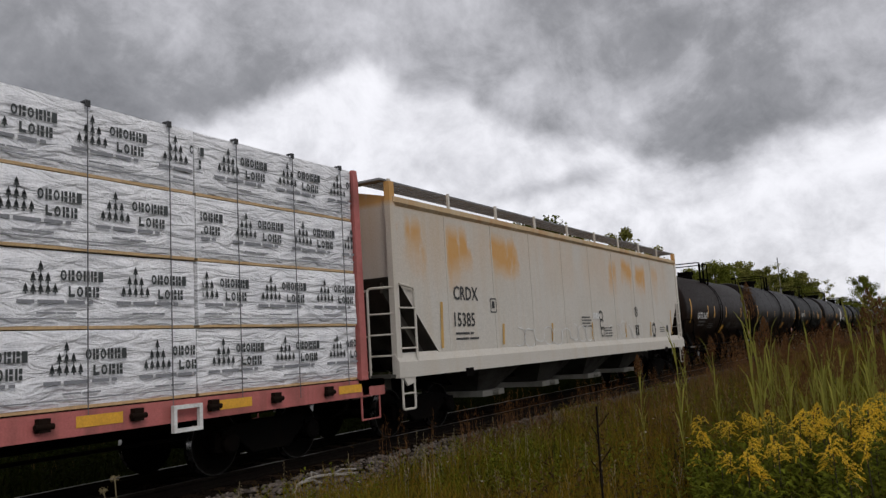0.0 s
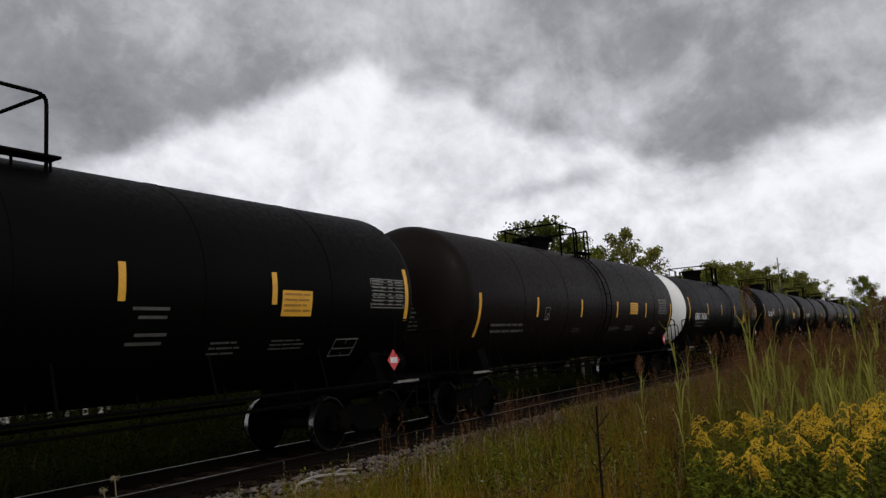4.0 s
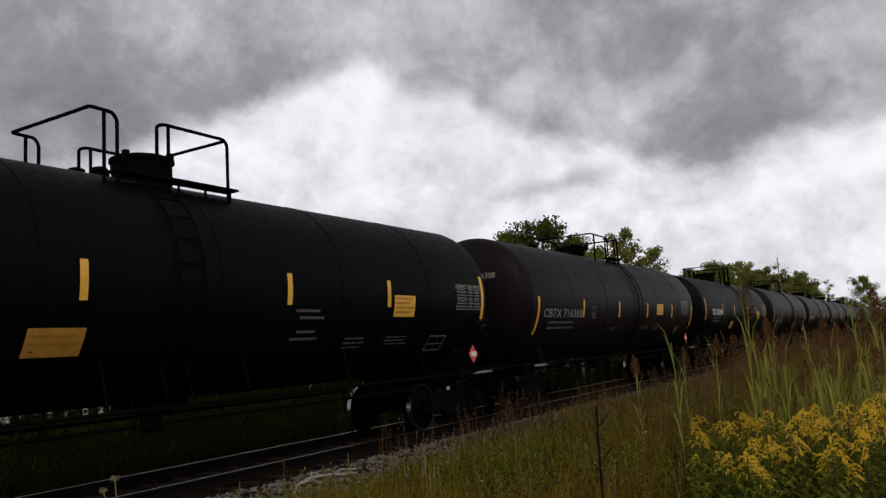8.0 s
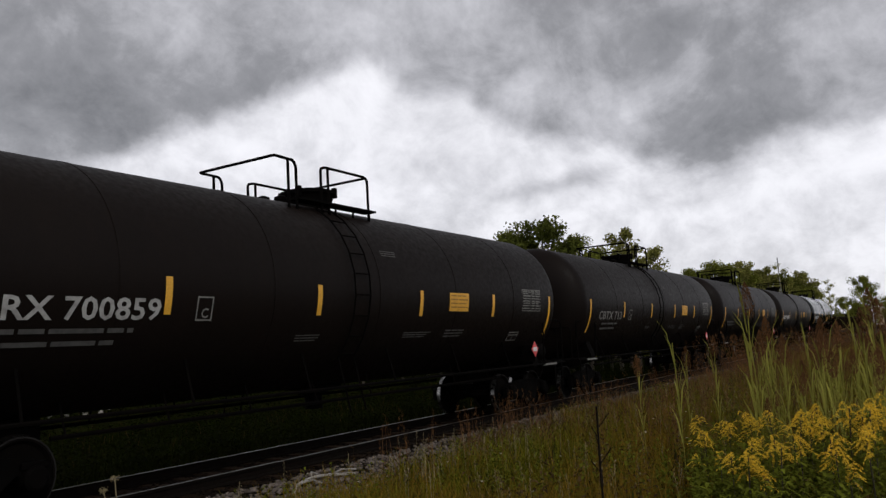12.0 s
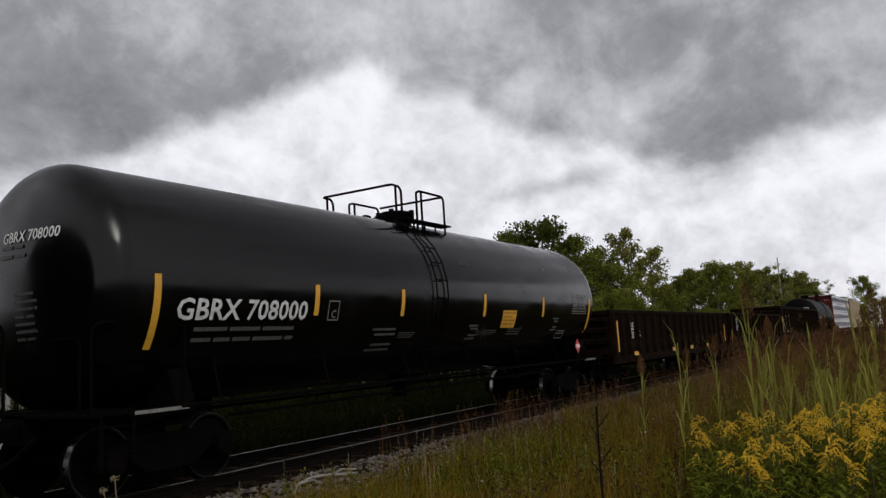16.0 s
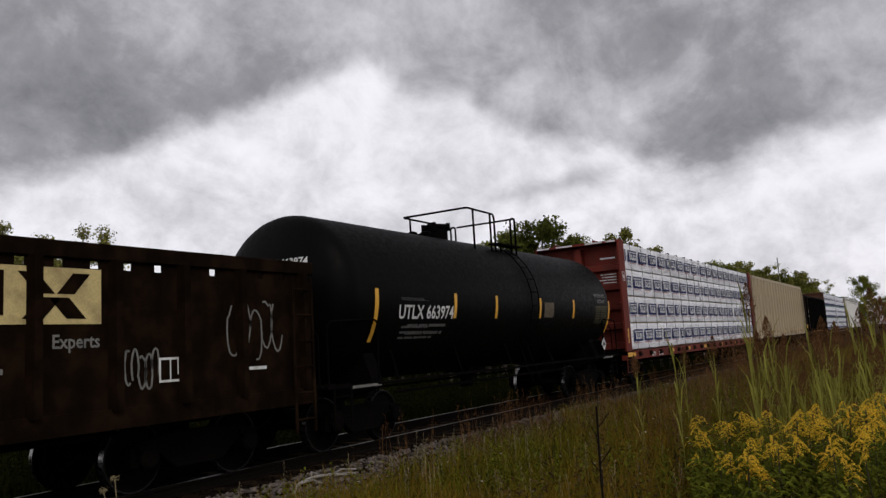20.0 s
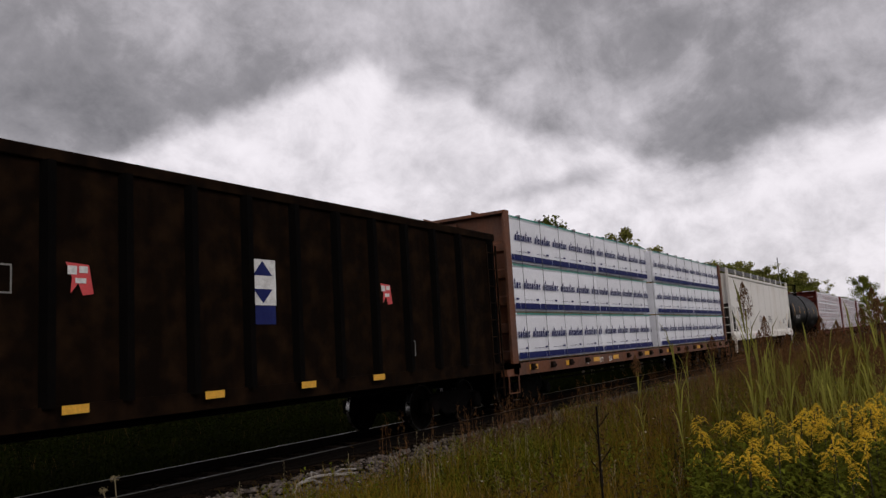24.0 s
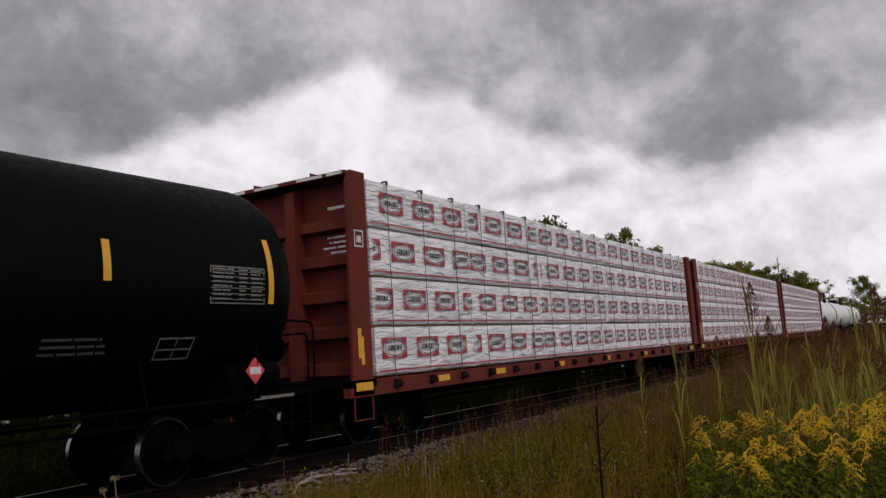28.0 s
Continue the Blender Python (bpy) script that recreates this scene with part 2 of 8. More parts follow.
WRAP_TEAL = mat("teal_lumber_wrap_edge", (0.03, 0.22, 0.17), 0.5)
WRAP_RED = mat("red_wrap_print", (0.33, 0.03, 0.045), 0.5)
WRAP_BLACK = mat("black_wrap_print", (0.03, 0.035, 0.035), 0.5)
STRAP = mat("dark_steel_strap", (0.12, 0.12, 0.125), 0.5, 0.3)
PANEL_INK = mat("brown_panel_ink", (0.30, 0.15, 0.02), 0.6)
DIM_YELLOW = mat("dim_yellow_stencil_paint", (0.085, 0.075, 0.030), 0.7, spot=(0.03, 0.026, 0.012), spot_scale=9, spot_amount=0.6)
# ballast stone in a darker copy; the shade under the train is its colour
DARK_STONE = mat("shaded_dark_ballast_stone", (0.007, 0.0048, 0.0034), 0.95, spec=0.05, island=0.5)
WHITE_FLOWER = mat("white_petals", (0.55, 0.50, 0.38), 0.8, translucent=0.2, grain=0)
SMALL_PAINT = mat("worn_small_stencil_paint", (0.075, 0.073, 0.068), 0.7, spot=(0.02, 0.02, 0.02), spot_scale=9, spot_amount=0.6)
# grime, with the shade under the hopper's sloped ends put into the colour
SLOPE_SHADE = mat("grimy_shaded_slope_sheet", (0.085, 0.078, 0.066), 0.85, spec=0.1, spot=(0.03, 0.026, 0.02), spot_scale=1.2, spot_amount=0.8, bump=0.1)
# bay grey, taken down in colour for the shade below the sill
BAY_GREY = mat("grimy_shaded_hopper_bays", (0.055, 0.052, 0.045), 0.85, spec=0.08, spot=(0.014, 0.012, 0.010), spot_scale=1.5, spot_amount=0.8, bump=0.1)
GATE_GREY = mat("pale_grey_gate_paint", (0.26, 0.25, 0.22), 0.8, spec=0.1, spot=(0.10, 0.09, 0.075), spot_scale=2, spot_amount=0.7)
RUSTY_CREAM = mat("rust_washed_cream_paint", (0.50, 0.37, 0.22), 0.75, spec=0.2, spot=(0.42, 0.22, 0.09), spot_scale=0.9, spot_amount=0.8, streak=(0.55, 0.48, 0.36), streak_amount=0.5)
BROWN_WEED = mat("brown_trackside_weeds", (0.060, 0.036, 0.014), 0.9, spec=0.05, island=0.5, translucent=0.15, grain=0)
# weeds seen beneath the cars; the train's shade is put into this green
FAR_GRASS = mat("shaded_green_weeds", (0.0075, 0.0105, 0.0010), 0.85, spec=0.02, island=0.6, translucent=0.25, grain=0)
LUMBER = mat("sawn_lumber_ends", (0.48, 0.33, 0.17), 0.8, spot=(0.3, 0.2, 0.1), spot_scale=14, spot_amount=0.6)
WOOD_TIE = mat("weathered_sleeper", (0.020, 0.0115, 0.0062), 0.95, spec=0.05, spot=(0.018, 0.012, 0.009), spot_scale=6, spot_amount=0.7, bump=0.5, vary=0.3)
STONE = mat("grey_ballast_stone", (0.125, 0.105, 0.092), 0.95, spec=0.05, spot=(0.06, 0.042, 0.030), spot_scale=5, spot_amount=0.6, island=0.45)
# bed coloured nearly black for the shade below the cars
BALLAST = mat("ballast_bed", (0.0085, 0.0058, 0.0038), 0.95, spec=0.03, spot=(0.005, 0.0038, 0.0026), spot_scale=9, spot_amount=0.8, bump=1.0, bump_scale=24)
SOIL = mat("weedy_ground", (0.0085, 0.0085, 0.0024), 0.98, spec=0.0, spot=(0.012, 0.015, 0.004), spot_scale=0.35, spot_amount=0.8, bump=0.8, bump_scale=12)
GRASS = mat("green_grass", (0.120, 0.112, 0.010), 0.85, spec=0.02, island=0.6, translucent=0.3, grain=0)
STRAW = mat("dry_grass", (0.178, 0.113, 0.015), 0.9, spec=0.02, island=0.55, translucent=0.25, grain=0)
RUSSET = mat("russet_grass_heads", (0.125, 0.062, 0.026), 0.9, spec=0.02, island=0.4, translucent=0.2, grain=0)
REED = mat("pale_green_reed", (0.25, 0.24, 0.048), 0.75, spec=0.05, island=0.35, translucent=0.3, grain=0)
TALL = mat("tall_green_grass", (0.160, 0.153, 0.016), 0.8, spec=0.03, island=0.45, translucent=0.3, grain=0)
LEAFY = mat("leafy_weed_green", (0.100, 0.112, 0.011), 0.8, spec=0.04, island=0.5, translucent=0.3, grain=0)
GOLD = mat("yellow_goldenrod_flowers", (0.80, 0.55, 0.035), 0.8, island=0.4, translucent=0.25, grain=0)
PALE = mat("pale_seed_heads", (0.24, 0.19, 0.10), 0.9, island=0.3, translucent=0.2, grain=0)
DEAD_STEM = mat("black_dead_stem", (0.014, 0.010, 0.007), 0.95, spec=0.05)
STEM = mat("dark_weed_stem", (0.05, 0.04, 0.022), 0.85)
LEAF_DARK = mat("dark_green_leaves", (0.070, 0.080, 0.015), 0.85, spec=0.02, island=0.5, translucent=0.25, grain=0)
LEAF_MID = mat("green_leaves", (0.135, 0.148, 0.024), 0.85, spec=0.02, island=0.5, translucent=0.25, grain=0)
LEAF_LIGHT = mat("yellowish_green_leaves", (0.185, 0.180, 0.045), 0.85, spec=0.02, island=0.45, translucent=0.25, grain=0)
LEAF_RED = mat("reddish_leaves", (0.085, 0.055, 0.045), 0.7, island=0.4, translucent=0.25, grain=0)
BARK = mat("grey_brown_bark", (0.085, 0.07, 0.055), 0.95, spot=(0.04, 0.032, 0.026), spot_scale=5, spot_amount=0.6, bump=0.5)
PALE_BARK = mat("pale_birch_bark", (0.32, 0.30, 0.27), 0.9, spot=(0.1, 0.09, 0.08), spot_scale=5, spot_amount=0.7)


# ---------------------------------------------------------------- mesh helpers
def part(name, bm, material, parent, label=""):
    me = bpy.data.meshes.new(name)
    bm.to_mesh(me)
    bm.free()
    me.materials.append(material)
    ob = new(name, me)
    if parent:
        ob.parent = parent
    if label:
        ob["label"] = label
    return ob


def share(name, ob, parent, m):
    """Another object on ob's mesh, at the pose m in its parent's space."""
    o = new(name, ob.data)
    o.parent = parent
    o.matrix_basis = m
    return o


def thing(name, label, category, group=""):
    return tagged(new(name), label, category, group)


def box(bm, x0, x1, y0, y1, z0, z1):
    v = [bm.verts.new((x, y, z)) for x in (x0, x1) for y in (y0, y1) for z in (z0, z1)]
    for f in ((0, 1, 3, 2), (4, 6, 7, 5), (0, 4, 5, 1), (2, 3, 7, 6), (0, 2, 6, 4), (1, 5, 7, 3)):
        bm.faces.new([v[i] for i in f])
    return v


def prism(bm, outline, axis, a, b):
    """An outline in two axes drawn out along the third, from a to b."""
    def place(p, q):
        return {"x": (q, p[0], p[1]), "y": (p[0], q, p[1]), "z": (p[0], p[1], q)}[axis]
    lo, hi = [bm.verts.new(place(p, a)) for p in outline], [bm.verts.new(place(p, b)) for p in outline]
    n = len(outline)
    bm.faces.new(lo[::-1])
    bm.faces.new(hi)
    for i in range(n):
        bm.faces.new((lo[i], lo[(i + 1) % n], hi[(i + 1) % n], hi[i]))


def tube(bm, points, r, seg=8, closed=False):
    """A round bar along points."""
    pts = [Vector(p) for p in points]
    rings, up = [], None
    for i, p in enumerate(pts):
        d = (pts[min(i + 1, len(pts) - 1)] - pts[max(i - 1, 0)]).normalized()
        if up is None:
            up = d.orthogonal().normalized()
        up = (up - d * up.dot(d))
        up = up.normalized() if up.length > 1e-5 else d.orthogonal().normalized()
        side = d.cross(up)
        rings.append([bm.verts.new(p + (up * math.cos(k * math.tau / seg) + side * math.sin(k * math.tau / seg)) * r) for k in range(seg)])
    for a, b in zip(rings, rings[1:]):
        for k in range(seg):
            bm.faces.new((a[k], a[(k + 1) % seg], b[(k + 1) % seg], b[k]))
    bm.faces.new(rings[0][::-1])
    bm.faces.new(rings[-1])


def bend(points, r, n=4):
    """The points with their corners rounded."""
    pts = [Vector(p) for p in points]
    out = [pts[0]]
    for a, p, b in zip(pts, pts[1:], pts[2:]):
        u, v = (a - p), (b - p)
        k = min(r, u.length * 0.45, v.length * 0.45)
        u, v = u.normalized() * k, v.normalized() * k
        for i in range(n + 1):
            s = i / n
            out.append(p + u * (1 - s) ** 2 + v * s ** 2)
    out.append(pts[-1])
    return out


def lathe(bm, profile, axis="x", seg=32, y=0.0, z=0.0, x=0.0):
    """A profile of (along, radius) turned about an axis."""
    rings = []
    for a, r in profile:
        ring = []
        for k in range(seg):
            c, s = math.cos(k * math.tau / seg) * r, math.sin(k * math.tau / seg) * r
            ring.append(bm.verts.new({"x": (x + a, y + c, z + s), "y": (x + c, y + a, z + s), "z": (x + c, y + s, z + a)}[axis]))
        rings.append(ring)
    for p, q in zip(rings, rings[1:]):
        for k in range(seg):
            bm.faces.new((p[k], p[(k + 1) % seg], q[(k + 1) % seg], q[k]))
    bm.faces.new(rings[0][::-1])
    bm.faces.new(rings[-1])
    bmesh.ops.recalc_face_normals(bm, faces=bm.faces)


def smooth(ob, angle=40):
    me = ob.data
    me.shade_smooth()
    me.set_sharp_from_angle(angle=radians(angle))
    return ob


def soup(name, verts, faces, material, parent=None):
    me = bpy.data.meshes.new(name)
    me.from_pydata(verts, [], faces)
    me.materials.append(material)
    ob = new(name, me)
    ob.parent = parent
    return ob


def letters(text, size, spread=1.0):
    """Flat letters as (verts, faces) in x and z, starting at x = 0, base at z = 0."""
    cu = bpy.data.curves.new("letters", "FONT")
    cu.body, cu.size, cu.space_character, cu.resolution_u, cu.offset = text, size, spread, 2, size * 0.018
    ob = bpy.data.objects.new("letters", cu)
    scene.collection.objects.link(ob)
    me = bpy.data.meshes.new_from_object(ob.evaluated_get(bpy.context.evaluated_depsgraph_get()))
    vs = [(v.co.x, v.co.y) for v in me.vertices]
    fs = [tuple(p.vertices) for p in me.polygons]
    bpy.data.objects.remove(ob)
    bpy.data.curves.remove(cu)
    bpy.data.meshes.remove(me)
    return vs, fs


def rects(items, rows=1):
    """Flat rectangles (x0, z0, x1, z1[, lean]) as (verts, faces), cut in rows upwards."""
    vs, fs = [], []
    for it in items:
        x0, z0, x1, z1 = it[:4]
        lean = it[4] if len(it) > 4 else 0.0
        for r in range(rows + 1):
            s = r / rows
            vs += [(x0 + lean * s, z0 + (z1 - z0) * s), (x1 + lean * s, z0 + (z1 - z0) * s)]
            if r:
                n = len(vs)
                fs.append((n - 4, n - 3, n - 1, n - 2))
    return vs, fs


def outline_rect(x0, z0, x1, z1, w):
    return [(x0, z0, x1, z0 + w), (x0, z1 - w, x1, z1), (x0, z0 + w, x0 + w, z1 - w), (x1 - w, z0 + w, x1, z1 - w)]


def word_bars(x0, z0, x1, z1, lines, seed=1):
    """Rows of short bars for writing too small to read."""
    rnd = random.Random(seed)
    h = (z1 - z0) / lines
    out = []
    for i in range(lines):
        x, zt = x0, z1 - i * h
        end = x1 - rnd.random() * 0.25 * (x1 - x0)
        while x < end - h * 0.5:
            w = h * rnd.uniform(1.6, 5.5)
            out.append((x, zt - h * 0.54, min(x + w, end), zt - h * 0.16))
            x += w + h * 0.35
    return out


def on_side(name, flat, material, parent, depth, label=""):
    """Lay flat (verts, faces) on a side: depth(x, z) gives y there."""
    vs = [(x, depth(x, z), z) for x, z in flat[0]]
    ob = soup(name, vs, flat[1], material, parent)
    if label:
        ob["label"] = label
    if name == "small_lettering":
        ob["kind"] = "stuff"
    return ob


def shifted(flat, dx, dz, sx=1.0, slant=0.0):
    return [(x * sx + dx + z * slant, z + dz) for x, z in flat[0]], flat[1]


def fold_wrap():
    """Sharp slanting folds on the lumber wrap."""
    t = WRAP.node_tree
    old = [n for n in t.nodes if n.type == "BUMP"][0]
    co = t.nodes.new("ShaderNodeTexCoord").outputs["Object"]
    mp = t.nodes.new("ShaderNodeMapping")
    mp.inputs[2].default_value, mp.inputs[3].default_value = (0, radians(32), 0), (1.2, 1.0, 5.0)
    n = t.nodes.new("ShaderNodeTexNoise")
    n.inputs["Scale"].default_value, n.inputs["Detail"].default_value, n.inputs["Distortion"].default_value = 1.5, 6, 1.2
    b = t.nodes.new("ShaderNodeBump")
    b.inputs["Strength"].default_value, b.inputs["Distance"].default_value = 1.0, 0.10
    t.links.new(co, mp.inputs[0])
    t.links.new(mp.outputs[0], n.inputs["Vector"])
    t.links.new(n.outputs[0], b.inputs["Height"])
    t.links.new(old.outputs[0], b.inputs["Normal"])
    t.links.new(b.outputs[0], t.nodes["Principled BSDF"].inputs["Normal"])


fold_wrap()


# ---------------------------------------------------------------- ground and track
def ground_height(x, y):
    """A low bank on the camera's side, the ballast shoulder, and flat weedy land beyond."""
    n = noise.noise(Vector((x * 0.11, y * 0.11, 2.0))) * 0.16 + noise.noise(Vector((x * 0.5, y * 0.5, 7.0))) * 0.05
    d = abs(y - TRACK_Y)
    if y < TRACK_Y:
        base = -0.32 if d < 3.4 else -0.32 + 0.20 * min((d - 3.4) / 3.5, 1.0)
    else:
        base = -0.35 - 0.25 * min(max(d - 3.0, 0) / 4.0, 1.0)
    return base + n * min(max(d - 2.4, 0) / 2.0, 1.0)


def ground():
    xs = sorted(set([-2500, -1200, -600, -300, -150, -80, -40] + [i * 0.7 - 14 for i in range(130)] + [80 + i * 3 for i in range(40)] + [220, 300, 450, 700, 1200, 2500]))
    ys = sorted(set([-2500, -1000, -400, -150, -60, -30, -15] + [i * 0.5 - 9 for i in range(66)] + [26, 30, 36, 44, 60, 90, 150, 300, 700, 2500]))
    verts = [(x, y, ground_height(x, y)) for x in xs for y in ys]
    n = len(ys)
    faces = [(i * n + j, (i + 1) * n + j, (i + 1) * n + j + 1, i * n + j + 1) for i in range(len(xs) - 1) for j in range(n - 1)]
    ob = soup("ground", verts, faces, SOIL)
    ob.data.shade_smooth()
    tagged(ob, "weedy earth with dry and green grass", "ground", kind="structure")


RAIL_Z = -0.05      # rail top


def track():
    bed = bmesh.new()
    o = [(TRACK_Y - 3.05, -0.50), (TRACK_Y - 2.6, -0.33), (TRACK_Y - 1.55, -0.235), (TRACK_Y + 1.45, -0.235), (TRACK_Y + 2.0, -0.34), (TRACK_Y + 2.5, -0.6)]
    prism(bed, [(a, b) for a, b in o], "x", -700, 900)
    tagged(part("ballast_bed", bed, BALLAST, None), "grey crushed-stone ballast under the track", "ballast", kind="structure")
    line = thing("railway_track", "rusty rails on weathered wooden sleepers", "railway track")
    line["kind"] = "structure"
    line.location.z = RAIL_Z
    for s in (-1, 1):
        y = TRACK_Y + s * 0.755
        bm = bmesh.new()
        prism(bm, [(y - 0.07, -0.17), (y + 0.07, -0.17), (y + 0.07, -0.155), (y + 0.012, -0.13), (y + 0.012, -0.05), (y + 0.036, -0.04), (y + 0.036, -0.004),
                   (y - 0.036, -0.004), (y - 0.036, -0.04), (y - 0.012, -0.05), (y - 0.012, -0.13), (y - 0.07, -0.155)], "x", -700, 900)
        rail = part("rail", bm, RAIL_SIDE, line)
        bm = bmesh.new()
        prism(bm, [(y - 0.033, -0.0045), (y + 0.033, -0.0045), (y + 0.028, 0.0), (y - 0.028, 0.0)], "x", -700, 900)
        part("railhead", bm, RAIL_TOP, rail, "polished rail head")
    rnd = random.Random(5)
    bm = bmesh.new()
    box(bm, -0.115, 0.115, -1.3, 1.3, -0.34, -0.172)
    bmesh.ops.bevel(bm, geom=[e for e in bm.edges if abs(e.verts[0].co.y - e.verts[1].co.y) > 1], offset=0.015, segments=1, affect="EDGES")
    tie = part("sleeper", bm, WOOD_TIE, line)
    tie.location = (-10, TRACK_Y, 0)
    for i in range(1, 290):
        share("sleeper", tie, line, pose(-10 + i * 0.53 + rnd.uniform(-0.03, 0.03), TRACK_Y + rnd.uniform(-0.05, 0.05), rnd.uniform(-0.004, 0.012), 0, 0, rnd.uniform(-1, 1)))


def rock_field(name, count, xr, yr, size, seed, material, label):
    rnd = np.random.default_rng(seed)
    base = np.array([(-1, 0, 0), (1, 0, 0), (0, -1, 0), (0, 1, 0), (0, 0, -0.8), (0, 0, 0.8), (0.6, 0.6, 0.5), (-0.6, 0.5, 0.5), (0.5, -0.6, 0.5), (-0.5, -0.6, 0.5)], float)
    tris = [(5, 6, 7), (5, 7, 9), (5, 9, 8), (5, 8, 6), (6, 1, 3), (6, 3, 7), (7, 3, 0), (7, 0, 9), (9, 0, 2), (9, 2, 8), (8, 2, 1), (8, 1, 6)]
    verts, faces = [], []
    for i in range(count):
        x = xr[0] + (xr[1] - xr[0]) * rnd.random() ** 1.6
        y = rnd.uniform(*yr)
        d = TRACK_Y - y
        z = -0.235 if abs(d) < 1.55 else -0.235 - (abs(d) - 1.55) * 0.09 if abs(d) < 2.6 else -0.30 - (abs(d) - 2.6) * 0.25
        z = max(z, ground_height(x, y) - 0.01)
        s = size * rnd.uniform(0.5, 1.3)
        a = rnd.uniform(0, 6.28)
        p = base * rnd.uniform(0.6, 1.2, (10, 3)) * s
        c, sn = math.cos(a), math.sin(a)
        p = np.stack([p[:, 0] * c - p[:, 1] * sn + x, p[:, 0] * sn + p[:, 1] * c + y, p[:, 2] + z], 1)
        k = len(verts)
        verts += [tuple(q) for q in p]
        faces += [(a0 + k, b0 + k, c0 + k) for a0, b0, c0 in tris]
    tagged(soup(name, verts, faces, material), label, "ballast", kind="stuff")


ground()
track()
rock_field("ballast_stones", 9000, (3, 40), (TRACK_Y - 3.1, TRACK_Y - 1.3), 0.042, 3, STONE, "loose grey ballast stones beside the rail")
rock_field("ballast_stones", 3000, (3, 40), (TRACK_Y - 0.6, TRACK_Y + 1.5), 0.042, 4, DARK_STONE, "loose ballast stones between the rails, dark with shade")
rock_field("ballast_stones", 2500, (3, 40), (TRACK_Y - 1.4, TRACK_Y - 0.8), 0.04, 6, DARK_STONE, "dark stones at the sleeper ends")

# ---------------------------------------------------------------- rolling stock: shared parts
TRAIN = []          # (thing, distance along the train)
WHEELSETS = []


def wheelset_mesh():
    bm = bmesh.new()
    for s in (-1, 1):
        prof = [(-0.07, 0.10), (-0.07, 0.17), (-0.02, 0.20), (-0.02, 0.37), (-0.065, 0.41), (-0.065, 0.435), (-0.065, 0.455), (0.03, 0.462), (0.055, 0.485), (0.07, 0.47), (0.07, 0.39), (0.03, 0.36), (0.03, 0.18), (0.09, 0.14), (0.09, 0.09)]
        lathe(bm, [(-s * a, r) for a, r in prof], "y", 28, y=s * 0.745)
    lathe(bm, [(-0.98, 0.07), (-0.9, 0.085), (0.9, 0.085), (0.98, 0.07)], "y", 12)
    return bm


def truck(car, x):
    """A two-axle truck under the car at x."""
    bm = bmesh.new()
    box(bm, -0.18, 0.18, -1.0, 1.0, 0.42, 0.66)
    box(bm, -0.30, 0.30, -0.35, 0.35, 0.62, 0.78)
    tr = part("truck", bm, IRON, car)
    tr.location = (x, 0, RAIL_Z)
    for s in (-1, 1):
        bm = bmesh.new()
        y = s * 1.0
        outline = [(-1.12, 0.36), (-1.12, 0.60), (-0.95, 0.66), (-0.45, 0.74), (0.45, 0.74), (0.95, 0.66), (1.12, 0.60), (1.12, 0.36),
                   (0.98, 0.34), (0.70, 0.50), (0.40, 0.26), (-0.40, 0.26), (-0.70, 0.50), (-0.98, 0.34)]
        prism(bm, outline, "y", y - 0.07, y + 0.07)
        for a in (-0.89, 0.89):
            lathe(bm, [(-0.16, 0.11), (-0.13, 0.15), (0.10, 0.15), (0.12, 0.10)], "y", 14, x=a, y=y + s * 0.02, z=0.457)
            box(bm, a - 0.16, a + 0.16, y - 0.12, y + 0.12, 0.56, 0.64)
        bmesh.ops.bevel(bm, geom=[e for e in bm.edges if e.calc_length() > 0.2], offset=0.015, segments=1, affect="EDGES")
        part("side_frame", bm, IRON, tr)
        bm = bmesh.new()
        for a in (-0.26, -0.09, 0.09, 0.26):
            for k in range(5):
                z = 0.31 + k * 0.062
                lathe(bm, [(0.0, 0.062), (0.018, 0.07), (0.036, 0.062)], "z", 10, x=a, y=y, z=z)
        part("spring_nest", bm, RUST, tr, "rusty coil springs")
    for a in (-0.89, 0.89):
        w = part("wheelset", wheelset_mesh(), IRON, tr)
        w.data.materials.append(TREAD)
        w.data.materials.append(RIM_FACE)
        for p in w.data.polygons:
            c = p.center
            r = math.hypot(c.x, c.z)
            if 0.45 < r < 0.475 and abs(p.normal.y) < 0.5:
                p.material_index = 1
            elif 0.42 < r < 0.47 and abs(p.normal.y) > 0.5 and abs(c.y) > 0.78:
                p.material_index = 2
        smooth(w, 35)
        w.matrix_parent_inverse = pose(a, 0, 0.457)
    return tr


TRUCK = None


def trucks(car, offset):
    """Both trucks, copied from the first that was built."""
    global TRUCK
    for x in (-offset, offset):
        if TRUCK is None:
            TRUCK = truck(car, x)
            made = TRUCK
        else:
            made = copy_thing(TRUCK, Matrix.Translation((x, 0, RAIL_Z)))
            made.parent = car
        WHEELSETS.extend(o for o in made.children if o.name.startswith("wheelset"))


